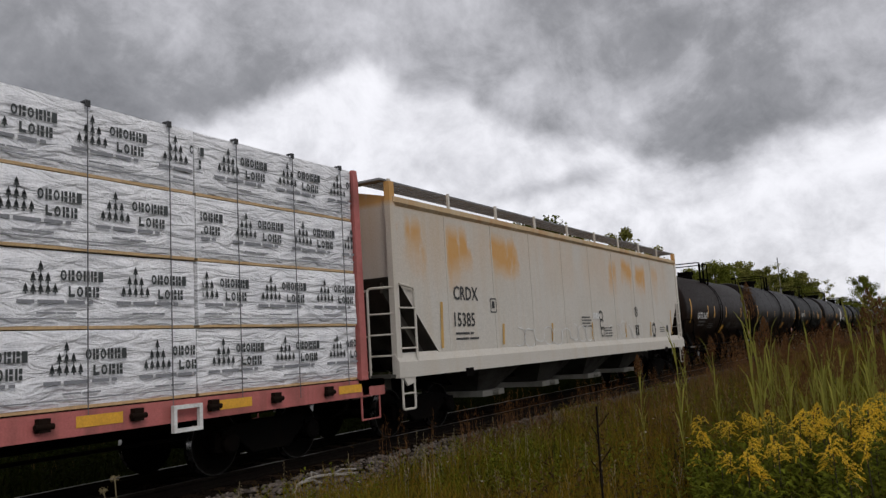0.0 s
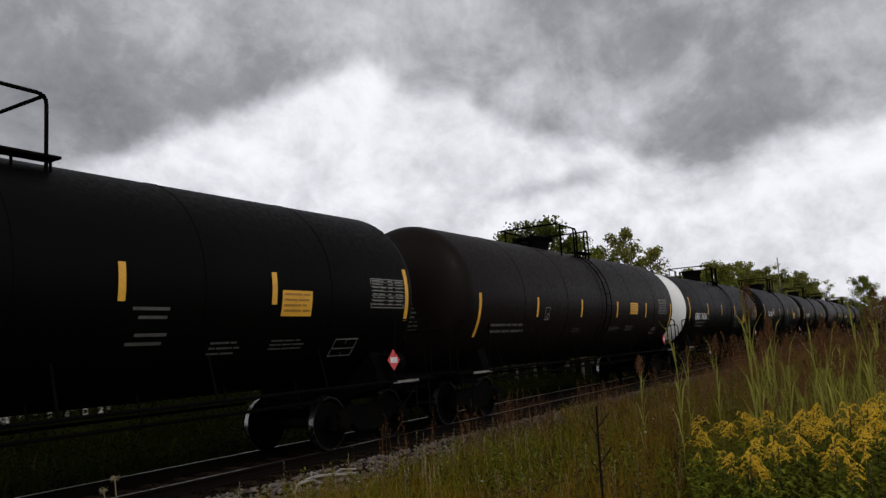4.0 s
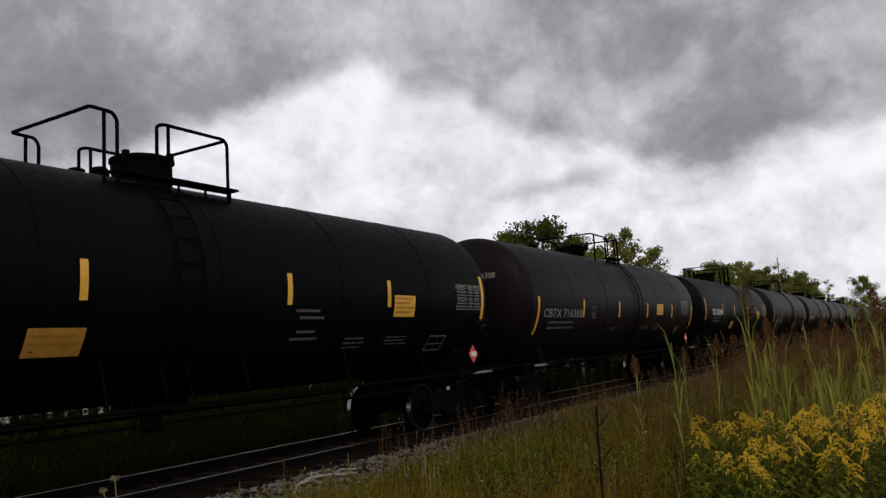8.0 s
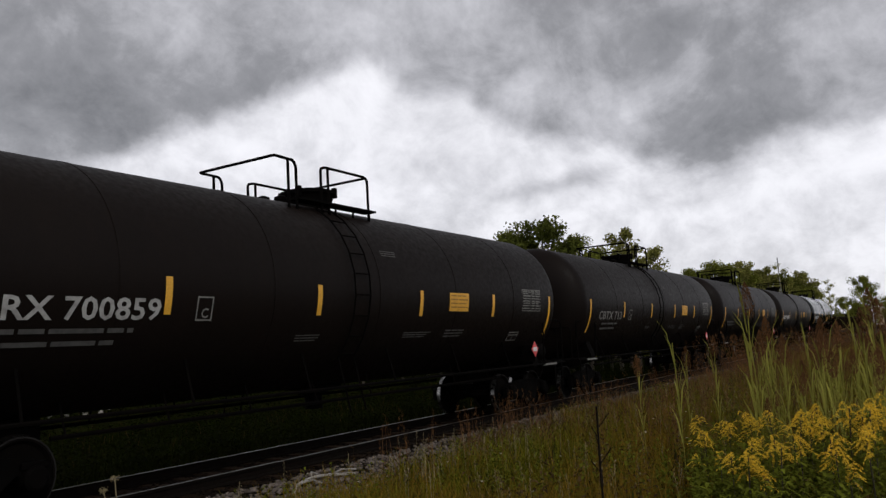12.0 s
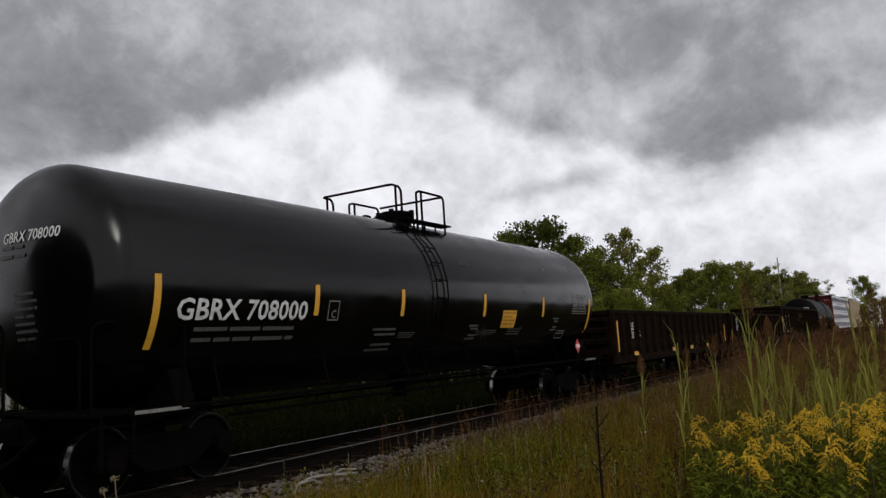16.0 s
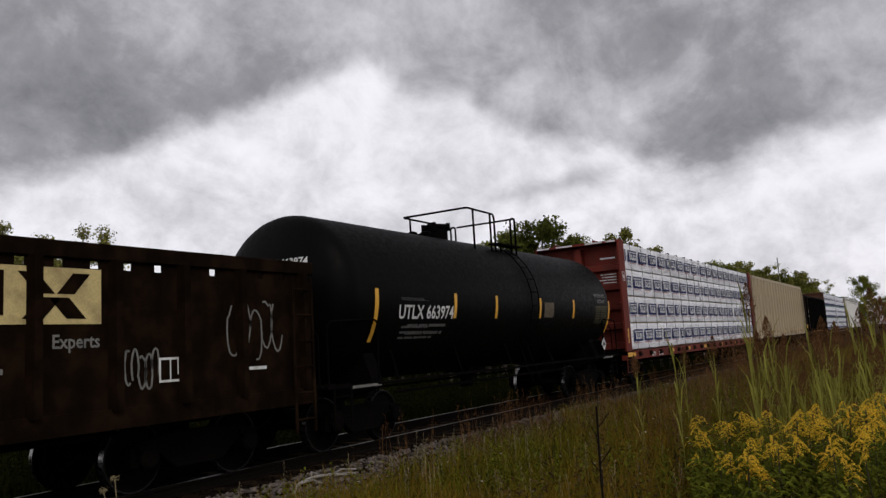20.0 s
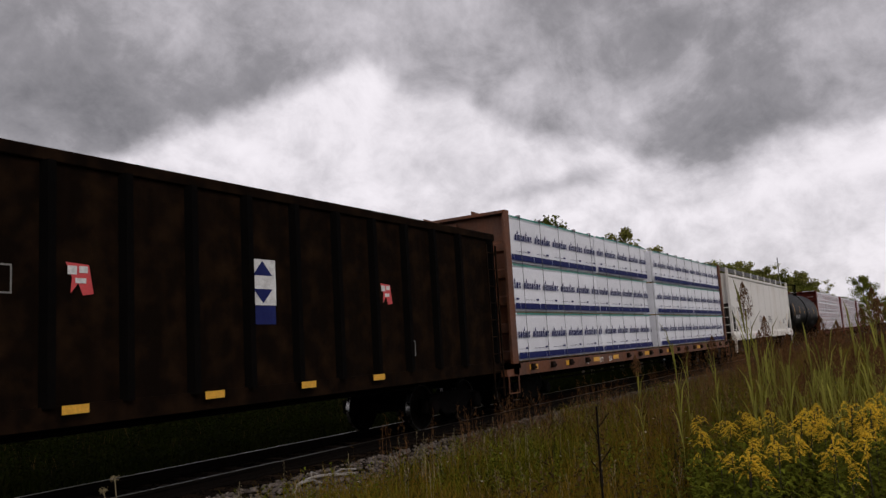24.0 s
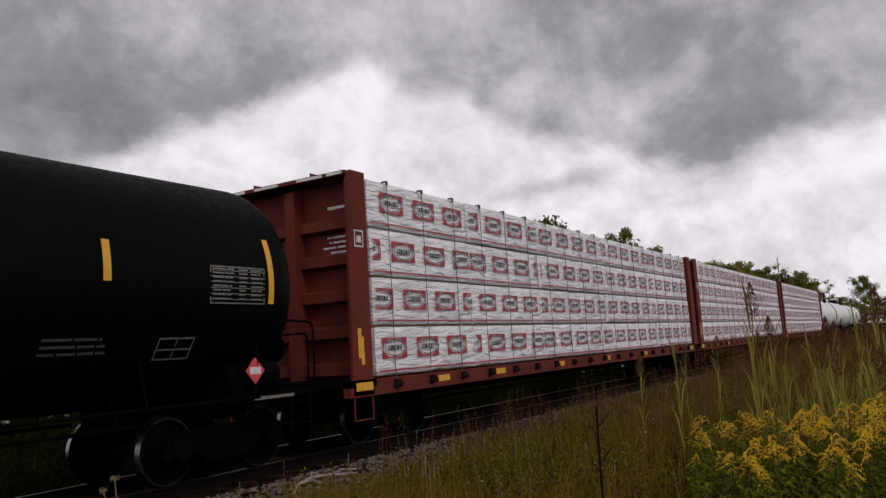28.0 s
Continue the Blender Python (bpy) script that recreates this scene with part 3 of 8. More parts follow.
def coupler(car, half, z=0.86):
    """Draw gear at both ends of a car that is 2 * half long over the couplers."""
    for s in (-1, 1):
        bm = bmesh.new()
        box(bm, -0.75, -0.22, -0.09, 0.09, z - 0.11, z + 0.11)
        box(bm, -0.24, 0.06, -0.17, 0.10, z - 0.15, z + 0.15)
        box(bm, 0.0, 0.10, -0.17, -0.06, z - 0.13, z + 0.13)
        bmesh.ops.bevel(bm, geom=bm.edges[:], offset=0.025, segments=1, affect="EDGES")
        c = part("coupler", bm, IRON, car)
        c.matrix_basis = pose(s * half, 0, 0, 0, 0, 0 if s > 0 else 180)
        bm = bmesh.new()
        tube(bm, bend([(s * (half - 0.7), -0.35, z), (s * (half - 0.3), -0.33, z - 0.35), (s * half, -0.3, z - 0.42)], 0.15), 0.025, 6)
        part("brake_hose", bm, IRON, car)


def ladder(car, x0, x1, z0, z1, y, rungs, material, label="", name="ladder"):
    bm = bmesh.new()
    for x in (x0, x1):
        box(bm, x - 0.025, x + 0.025, y - 0.012, y + 0.012, z0, z1)
    for i in range(rungs):
        z = z0 + (i + 0.5) * (z1 - z0) / rungs
        tube(bm, [(x0, y, z), (x1, y, z)], 0.014, 6)
    return part(name, bm, material, car, label)


def finish(car, along):
    TRAIN.append((car, along))
    return car


# ---------------------------------------------------------------- tank cars
def tank_depth(r, zc):
    def depth(x, z):
        return -math.sqrt(max(r * r - (z - zc) ** 2, 0.01)) - 0.008
    return depth


def manway(car, top, style, peak, corner, r0, r1, xd, rad, taper=0.0, high=0.66, tall=0.42):
    """Walkway, railing and bonnet on top of a tank: hoops on both sides, joined by bars across at both ends."""
    low, hi = top - 0.34, top + high
    for side in (-1, 1):
        y = side * 0.9
        bm = bmesh.new()
        box(bm, corner, r1 + 0.16, *sorted((side * 0.70, side * 0.97)), top - 0.10, top - 0.065)
        for k in range(5):
            x = corner + 0.08 + k * (r1 - corner) / 4
            tube(bm, [(x, side * 0.86, low), (x, side * 0.86, top - 0.08)], 0.02, 5)
        part("walkway", bm, IRON, car)
        runs = [[(peak, y - side * 0.12, hi), (peak, y, hi), (corner - 0.05, y, hi - 0.01), (corner + 0.02, y, hi - 0.1), (corner + 0.02, y, low)],
                [(r0, y, low), (r0, y, hi - 0.04), (r0 + 0.12, y, hi), (r1, y, hi), (r1, y, low)]]
        if style == "hoop":
            runs += [[(corner - 0.18, y, hi), (corner - 0.18, y, low)], [(r0 + 0.2, y, hi), (r0 + 0.2, y, low)]]
        else:
            runs += [[(peak + 0.3, y, hi), (peak + 0.3, y, low)], [(corner - 0.2, y, hi), (corner - 0.2, y, low)]]
        for run in runs:
            bm = bmesh.new()
            tube(bm, bend(run, 0.13), 0.026, 7)
            part("guard_rail", bm, IRON, car)
    for x in (peak, r1):
        bm = bmesh.new()
        tube(bm, [(x, -0.85, hi), (x, 0.85, hi)], 0.026, 7)
        part("guard_rail", bm, IRON, car)
    bm = bmesh.new()
    lathe(bm, [(-0.2, rad - taper), (0.02, rad - taper), (tall - 0.09, rad), (tall - 0.085, rad + 0.035), (tall - 0.03, rad + 0.035), (tall, rad * 0.9), (tall + 0.02, rad * 0.4)], "z", 28, x=xd, z=top)
    for k in range(4):
        a = k * math.tau / 4 + 0.4
        box(bm, xd + (rad + 0.02) * math.cos(a) - 0.04, xd + (rad + 0.02) * math.cos(a) + 0.04, (rad + 0.02) * math.sin(a) - 0.04, (rad + 0.02) * math.sin(a) + 0.04, top + tall - 0.16, top + tall + 0.03)
    smooth(part("manway_bonnet", bm, IRON, car), 40)
    return xd


def tank_base(length, r, zc, paint, deck, head=0.72, white_ends=False, jacket=True, ladder_at=2.9, end=0.45, tail=0.35):
    """A tank car without its markings; length is over the couplers."""
    car = new("tank_car")
    half = length / 2
    body = half - end
    bm = bmesh.new()
    n = 10
    prof = []
    for i in range(n + 1):
        q = (i / n) ** 1.6
        prof.append((-body + head * q, max(r * (1 - (1 - q) ** 2.2) ** (1 / 2.2), 0.02)))
    rings = [-body * 0.62, -body * 0.31, 0.0, body * 0.31, body * 0.62]
    if jacket:
        for x in rings:
            prof += [(x - 0.03, r), (x - 0.03, r + 0.006), (x + 0.03, r + 0.006), (x + 0.03, r)]
    prof += [(-a - tail, b) for a, b in prof[n::-1]]
    lathe(bm, prof, "x", 56, z=zc)
    shell = smooth(part("tank", bm, paint, car), 30)
    if white_ends:
        shell.data.materials.append(TANK_WHITE)
        for p in shell.data.polygons:
            if p.center.x < -body + head + 0.35 or p.center.x > body - 0.85:
                p.material_index = 1
    # stub sills and bolsters
    for s in (-1, 1):
        bm = bmesh.new()
        x0, x1 = sorted((s * (half - 3.6), s * (half - 0.55)))
        box(bm, x0, x1, -0.22, 0.22, 0.70, 1.10)
        xb = s * (half - 2.1)
        prism(bm, [(-1.35, 0.95), (-1.35, 1.12), (-1.15, zc - r * 0.62), (-0.6, zc - r * 0.86), (0.6, zc - r * 0.86), (1.15, zc - r * 0.62), (1.35, 1.12), (1.35, 0.95), (0.35, 0.72), (-0.35, 0.72)], "x", xb - 0.16, xb + 0.16)
        part("bolster", bm, IRON, car)
        # end platform with its handrails
        bm = bmesh.new()
        x0, x1 = sorted((s * (half - 1.25), s * (half - 0.55)))
        box(bm, x0, x1, -1.50, 1.50, 1.02, 1.06)
        for k in range(9):
            box(bm, x0 + 0.02, x1 - 0.02, -1.45 + k * 0.36, -1.43 + k * 0.36, 1.06, 1.09)
        part("end_platform", bm, IRON, car)
        xm = s * (half - 1.6)
        on_side("sill_mark", rects([(xm - 0.42, 1.0, xm + 0.42, 1.045)]), FADED_PAINT, car, lambda a, b: -1.515)
        bm = bmesh.new()
        box(bm, xm - 0.5, xm + 0.5, -1.51, -1.40, 0.98, 1.06)
        part("sill_plate", bm, IRON, car)
        for side in (-1, 1):
            bm = bmesh.new()
            xa, xb2 = s * (half - 0.62), s * (half - 1.95)
            tube(bm, bend([(xa, side * 1.46, 1.04), (xa, side * 1.46, 2.12), (xb2, side * 1.54, 2.16), (xb2, side * 1.50, 1.10)], 0.16), 0.02, 6)
            part("end_handrail", bm, IRON, car)
        bm = bmesh.new()
        tube(bm, bend([(s * (half - 0.58), -1.30, 1.04), (s * (half - 0.58), -1.30, 1.95), (s * (half - 0.58), 1.30, 1.95), (s * (half - 0.58), 1.30, 1.04)], 0.12), 0.018, 6)
        part("end_handrail", bm, IRON, car)
        ladder(car, *sorted((s * (half - 0.75), s * (half - 1.2))), 0.42, 1.04, -1.46, 2, IRON, name="step_ladder")
    # brake gear beside the rear head
    bm = bmesh.new()
    lathe(bm, [(-0.42, 0.05), (-0.40, 0.17), (-0.3, 0.22), (0.3, 0.22), (0.40, 0.17), (0.42, 0.05)], "x", 18, x=half - 1.55, y=-1.05, z=1.36)
    smooth(part("air_reservoir", bm, IRON, car), 40)
    bm = bmesh.new()
    lathe(bm, [(-0.02, 0.25), (0.02, 0.25)], "x", 20, x=half - 0.8, y=-0.75, z=1.75)
    part("brake_wheel", bm, IRON, car)
    # running rail low along each side
    for side in (-1, 1):
        bm = bmesh.new()
        y = side * 1.50
        tube(bm, [(-half + 1.9, y, 1.04), (half - 1.9, y, 1.04)], 0.028, 6)
        k = -half + 2.6
        while k < half - 2.2:
            tube(bm, [(k, y, 1.04), (k + 0.05, side * 1.28, zc - r * 0.62)], 0.02, 5)
            k += 2.35
        part("side_rail", bm, IRON, car)
        bm = bmesh.new()
        tube(bm, [(-half + 3.3, side * 0.9, 0.80), (half - 3.3, side * 0.9, 0.80)], 0.03, 6)
        k = -half + 3.5
        while k < half - 3.3:
            tube(bm, [(k, side * 0.9, 0.80), (k, side * 0.75, 1.25)], 0.016, 5)
            k += 1.55
        part("brake_pipe", bm, IRON, car)
    # outlet gear under the middle
    bm = bmesh.new()
    lathe(bm, [(0.0, 0.16), (0.25, 0.16), (0.28, 0.28), (0.5, 0.30)], "z", 16, z=0.62)
    box(bm, -0.45, 0.45, -0.30, 0.30, 0.98, 1.10)
    part("bottom_outlet", bm, IRON, car)
    # ladders up both sides, then over the shoulder
    for side in (-1, 1):
        bm = bmesh.new()
        for x in (ladder_at - 0.21, ladder_at + 0.21):
            pts = []
            for i in range(9):
                a = radians(-42 + i * 12.6)
                pts.append((x, side * (r + 0.055) * math.cos(a), zc + (r + 0.055) * math.sin(a)))
            tube(bm, [(x, side * 1.50, 0.62)] + pts, 0.016, 5)
        for i in range(9):
            a = radians(-40 + i * 12.0)
            tube(bm, [(ladder_at - 0.21, side * (r + 0.055) * math.cos(a), zc + (r + 0.055) * math.sin(a)), (ladder_at + 0.21, side * (r + 0.055) * math.cos(a), zc + (r + 0.055) * math.sin(a))], 0.013, 5)
        part("ladder", bm, IRON, car)
    xd = manway(car, zc + r, **deck)
    top = zc + r
    for k in range(3):
        bm = bmesh.new()
        lathe(bm, [(-0.1, 0.10), (0.05, 0.10), (0.06, 0.12), (0.11, 0.12), (0.14, 0.05)], "z", 10, x=xd - deck["rad"] - 0.18 - k * 0.2, y=0.12 * (-1) ** k, z=top)
        part("valve", bm, IRON, car)
    coupler(car, half)
    trucks(car, half - 2.1)
    return car


def fitted(text, x0, x1, z, cap, slant=0.0):
    """Letters stretched to run from x0 to x1 with capitals of height cap, base at z."""
    vs, fs = letters(text, 1.0, 1.02)
    lo, hi, tall = min(v[0] for v in vs), max(v[0] for v in vs), max(v[1] for v in vs)
    return [(x0 + (u - lo) * (x1 - x0) / (hi - lo) + slant * w * cap / tall, z + w * cap / tall) for u, w in vs], fs


def mark_tank(car, r, zc, code, number, half, strips, ends, mids, text, seed=1, panels=(), table=(6.3, 2.36), plate=None, slant=0.0, tone=None, end=0.45, placard=7.3, table_paint=None, table_h=0.52, placard_paint=None):
    """Lettering, reflectors and panels on the near side and the heads of one tank car."""
    depth = tank_depth(r, zc)
    for i, x in enumerate(strips):
        z0, z1 = ends if i in (0, len(strips) - 1) else mids
        on_side("reflector", rects([(x - 0.055, z0, x + 0.055, z1)], 6), YELLOW, car, depth, "yellow reflector strip")
    paint = tone or WHITE_PAINT
    tx0, tx1, tz, cap = text
    if number:
        on_side("lettering", fitted(code + " " + number, tx0, tx1, tz, cap, slant), paint, car, depth, "white stencilled lettering")
    bars = word_bars(tx0 + 0.35, tz - 0.36, tx1 - 0.1, tz - 0.08, 2, seed)
    on_side("small_lettering", rects(bars), SMALL_PAINT, car, depth, "faded small stencil lines")["kind"] = "stuff"
    if plate is not None:
        on_side("class_mark", rects(outline_rect(plate - 0.14, tz - 0.02, plate + 0.14, tz + 0.30, 0.02)), FADED_PAINT, car, depth)
        on_side("class_mark", shifted(letters("C", 0.18), plate - 0.06, tz + 0.02), FADED_PAINT, car, depth)
    for x, z0, z1, w, kind in panels:
        if kind in ("yellow", "orange"):
            on_side("warning_panel", rects([(x, z0, x + w, z1)], 3), YELLOW if kind == "yellow" else ORANGE_PANEL, car, depth, kind + " warning panel")
            ink = word_bars(x + 0.04, z0 + 0.03, x + w - 0.04, z1 - 0.03, 4, seed) if kind == "yellow" else [(x + 0.03, z0 + 0.42 * (z1 - z0), x + w - 0.03, z0 + 0.5 * (z1 - z0)), (x + 0.05, z0 + 0.72 * (z1 - z0), x + w - 0.05, z0 + 0.78 * (z1 - z0))]
            on_side("panel_text", rects(ink), PANEL_INK, car, lambda a, b: depth(a, b) - 0.005)["kind"] = "stuff"
        elif kind == "bars":
            rnd = random.Random(seed + 3)
            lines = [(x + 0.1 * (k % 2), z1 - (k + 0.5) * (z1 - z0) / 5 - 0.02, x + w * rnd.uniform(0.75, 1.0), z1 - (k + 0.5) * (z1 - z0) / 5 + 0.02) for k in range(5) if k != 2]
            on_side("stencil_block", rects(lines), SMALL_PAINT, car, depth)["kind"] = "stuff"
        elif kind == "fine":
            on_side("stencil_block", rects(word_bars(x, z0, x + w, z1, 3, seed + 5)), SMALL_PAINT, car, depth)["kind"] = "stuff"
        elif kind == "frame":
            on_side("card_frame", rects(outline_rect(x, z0, x + w, z1, 0.02) + [(x + w * 0.5, z0, x + w * 0.5 + 0.015, z1), (x, z0 + 0.12, x + w, z0 + 0.14)]), FADED_PAINT, car, depth)
        elif kind == "dark":
            on_side("warning_panel", rects([(x, z0, x + w, z1)], 3), DULL_TAN, car, depth, "dull tan panel")
        elif kind == "scrawl":
            ob = scrawl(car, x, z0, w, z1 - z0, 0.0, seed + 60, FADED_PAINT, n=5)
            for v in ob.data.vertices:
                v.co.y = depth(v.co.x, v.co.z)
    if table:
        x, z0 = table
        h = table_h
        items = outline_rect(x, z0, x + 1.04, z0 + h, 0.018)
        for k in range(6):
            items.append((x, z0 + h * (k + 0.7) / 6.6, x + 1.04, z0 + h * (k + 0.7) / 6.6 + 0.01))
        for c0, c1 in ((0.04, 0.46), (0.52, 0.70), (0.75, 1.0)):
            items += word_bars(x + c0, z0 + 0.03, x + c1, z0 + h - 0.02, 8, seed + int(c0 * 100))
        on_side("data_table", rects(items), table_paint or FADED_PAINT, car, depth, "white stencilled test table")
    holder(car, placard, -1.52, 1.42, paint=placard_paint)
    # the same number small on the leading head
    body, head = half - end, 0.72
    vs, fs = letters(code + " " + number, 0.2)
    pts = []
    for x, z in vs:
        y, zz = 0.15 - x * 0.9, zc + 0.54 + z
        q = min((y * y + (zz - zc) ** 2) / (r * r), 0.98)
        pts.append((-body + head * (1 - (1 - q ** 1.1) ** 0.4545) - 0.012, y, zz))
    soup("head_lettering", pts, fs, paint, car)
    vs, fs = rects(word_bars(0.0, 0.28, 0.75, 0.52, 2, seed + 9) + word_bars(0.35, -0.75, 0.85, -0.1, 7, seed + 11))
    pts = []
    for x, z in vs:
        y, zz = 0.15 - x * 0.9, zc + z
        q = min((y * y + z * z) / (r * r), 0.98)
        pts.append((-body + head * (1 - (1 - q ** 1.1) ** 0.4545) - 0.012, y, zz))
    soup("head_stencil", pts, fs, SMALL_PAINT, car)["kind"] = "stuff"
    return car


def holder(car, x, y, z, ahead=False, paint=None):
    """A red diamond placard on its bracket, facing the side or the front."""
    spot = pose(x, y, z, 0, 0, -90 if ahead else 0)
    bm = bmesh.new()
    prism(bm, [(-0.19, 0), (0, -0.19), (0.19, 0), (0, 0.19)], "y", -0.012, 0)
    p = part("placard", bm, paint or RED_PLACARD, car, "white diamond placard" if paint else "red and white diamond placard")
    p.matrix_basis = spot
    soup("placard_panel", [(-0.11, -0.016, -0.05), (0.11, -0.016, -0.05), (0.11, -0.016, 0.05), (-0.11, -0.016, 0.05)], [(0, 1, 2, 3)], BLACK_PAINT if paint else WHITE_PAINT, p)
    bm = bmesh.new()
    box(bm, -0.02, 0.02, 0, 0.06 if ahead else 0.35, -0.3, 0.1)
    part("placard_bracket", bm, IRON, car).matrix_basis = spot


# ---------------------------------------------------------------- gondolas
def gondola(length, body, z0, z1, ribs, paint, name="gondola_car", width=1.5, chord=0.10, fish=False, holes=False, truck_in=2.0, rib_material=None):
    car = new(name)
    half, b = length / 2, body / 2
    for s in (-1, 1):
        bm = bmesh.new()
        box(bm, -b, b, s * width - 0.02, s * width + 0.02, z0, z1 - (0.25 if holes else 0.0))
        if holes:
            k = -b
            while k < b - 0.1:
                box(bm, k, min(k + 0.33, b), s * width - 0.018, s * width + 0.018, z1 - 0.25, z1 - 0.15)
                k += 0.46
        part("side_wall", bm, paint, car)
        bm = bmesh.new()
        box(bm, -b - 0.06, b + 0.06, s * width - 0.09 - 0.02 * s, s * width + 0.09 + 0.02 * s, z1 - (0.15 if holes else 0.07), z1 + chord - 0.05)
        bmesh.ops.bevel(bm, geom=bm.edges[:], offset=0.015, segments=1, affect="EDGES")
        part("top_chord", bm, paint, car)
        bm = bmesh.new()
        box(bm, -b, b, s * width - 0.06, s * width + 0.06, z0 - 0.12, z0 + 0.12)
        if fish:
            prism(bm, [(-b * 0.72, z0 - 0.1), (b * 0.72, z0 - 0.1), (b * 0.55, z0 - 0.42), (-b * 0.55, z0 - 0.42)], "y", s * width - 0.05, s * width + 0.05)
        part("side_sill", bm, paint, car)
        rib = None
        for x in ribs:
            if rib is None:
                bm = bmesh.new()
                w = 0.09
                prism(bm, [(-w, 0), (-w * 0.55, s * 0.11), (w * 0.55, s * 0.11), (w, 0)], "z", z0 + 0.1, z1 - (0.14 if holes else 0.06))
                rib = part("rib", bm, rib_material or paint, car)
                rib.location = (x, s * (width + 0.02), 0)
            else:
                share("rib", rib, car, Matrix.Translation((x, s * (width + 0.02), 0)))
    bm = bmesh.new()
    box(bm, -b, b, -width + 0.02, width - 0.02, z0 - 0.05, z0 + 0.02)
    part("floor", bm, RUST, car)
    for s in (-1, 1):
        bm = bmesh.new()
        box(bm, *sorted((s * b, s * (b - 0.05))), -width + 0.02, width - 0.02, z0 - 0.05, z1)
        end = part("end_wall", bm, paint, car)
        for k in range(4):
            z = z0 + (k + 0.7) * (z1 - z0) / 4.4
            bm = bmesh.new()
            prism(bm, [(s * b, z - 0.1), (s * (b + 0.1), z - 0.05), (s * (b + 0.1), z + 0.05), (s * b, z + 0.1)], "y", -width + 0.1, width - 0.1)
            part("end_rib", bm, paint, end)
        bm = bmesh.new()
        box(bm, *sorted((s * (b - 0.04), s * (b + 0.1))), -width, width, z1 - 0.08, z1 + chord - 0.06)
        part("end_chord", bm, paint, end)
        bm = bmesh.new()
        box(bm, *sorted((s * (b - 3.2), s * (half - 0.5))), -0.22, 0.22, 0.70, 1.02)
        box(bm, *sorted((s * b, s * (b + 0.28))), -1.4, 1.4, z0 - 0.1, z0 - 0.05)
        part("end_sill", bm, IRON, car)
        for side in ((-1, 1) if s > 0 else (1,)):
            ladder(car, *sorted((s * (b - 0.12), s * (b - 0.55))), 0.45, z1 - 0.2, side * (width + 0.16), int((z1 - 0.65) / 0.36), paint)
    bm = bmesh.new()
    box(bm, -b + 2.5, b - 2.5, -0.2, 0.2, z0 - 0.32, z0 - 0.05)
    tube(bm, [(-b + 2.5, -0.8, z0 - 0.25), (b - 2.5, -0.8, z0 - 0.25)], 0.03, 6)
    part("centre_sill", bm, IRON, car)
    coupler(car, half)
    trucks(car, half - truck_in)
    return car


def flat_depth(y):
    return lambda x, z: y


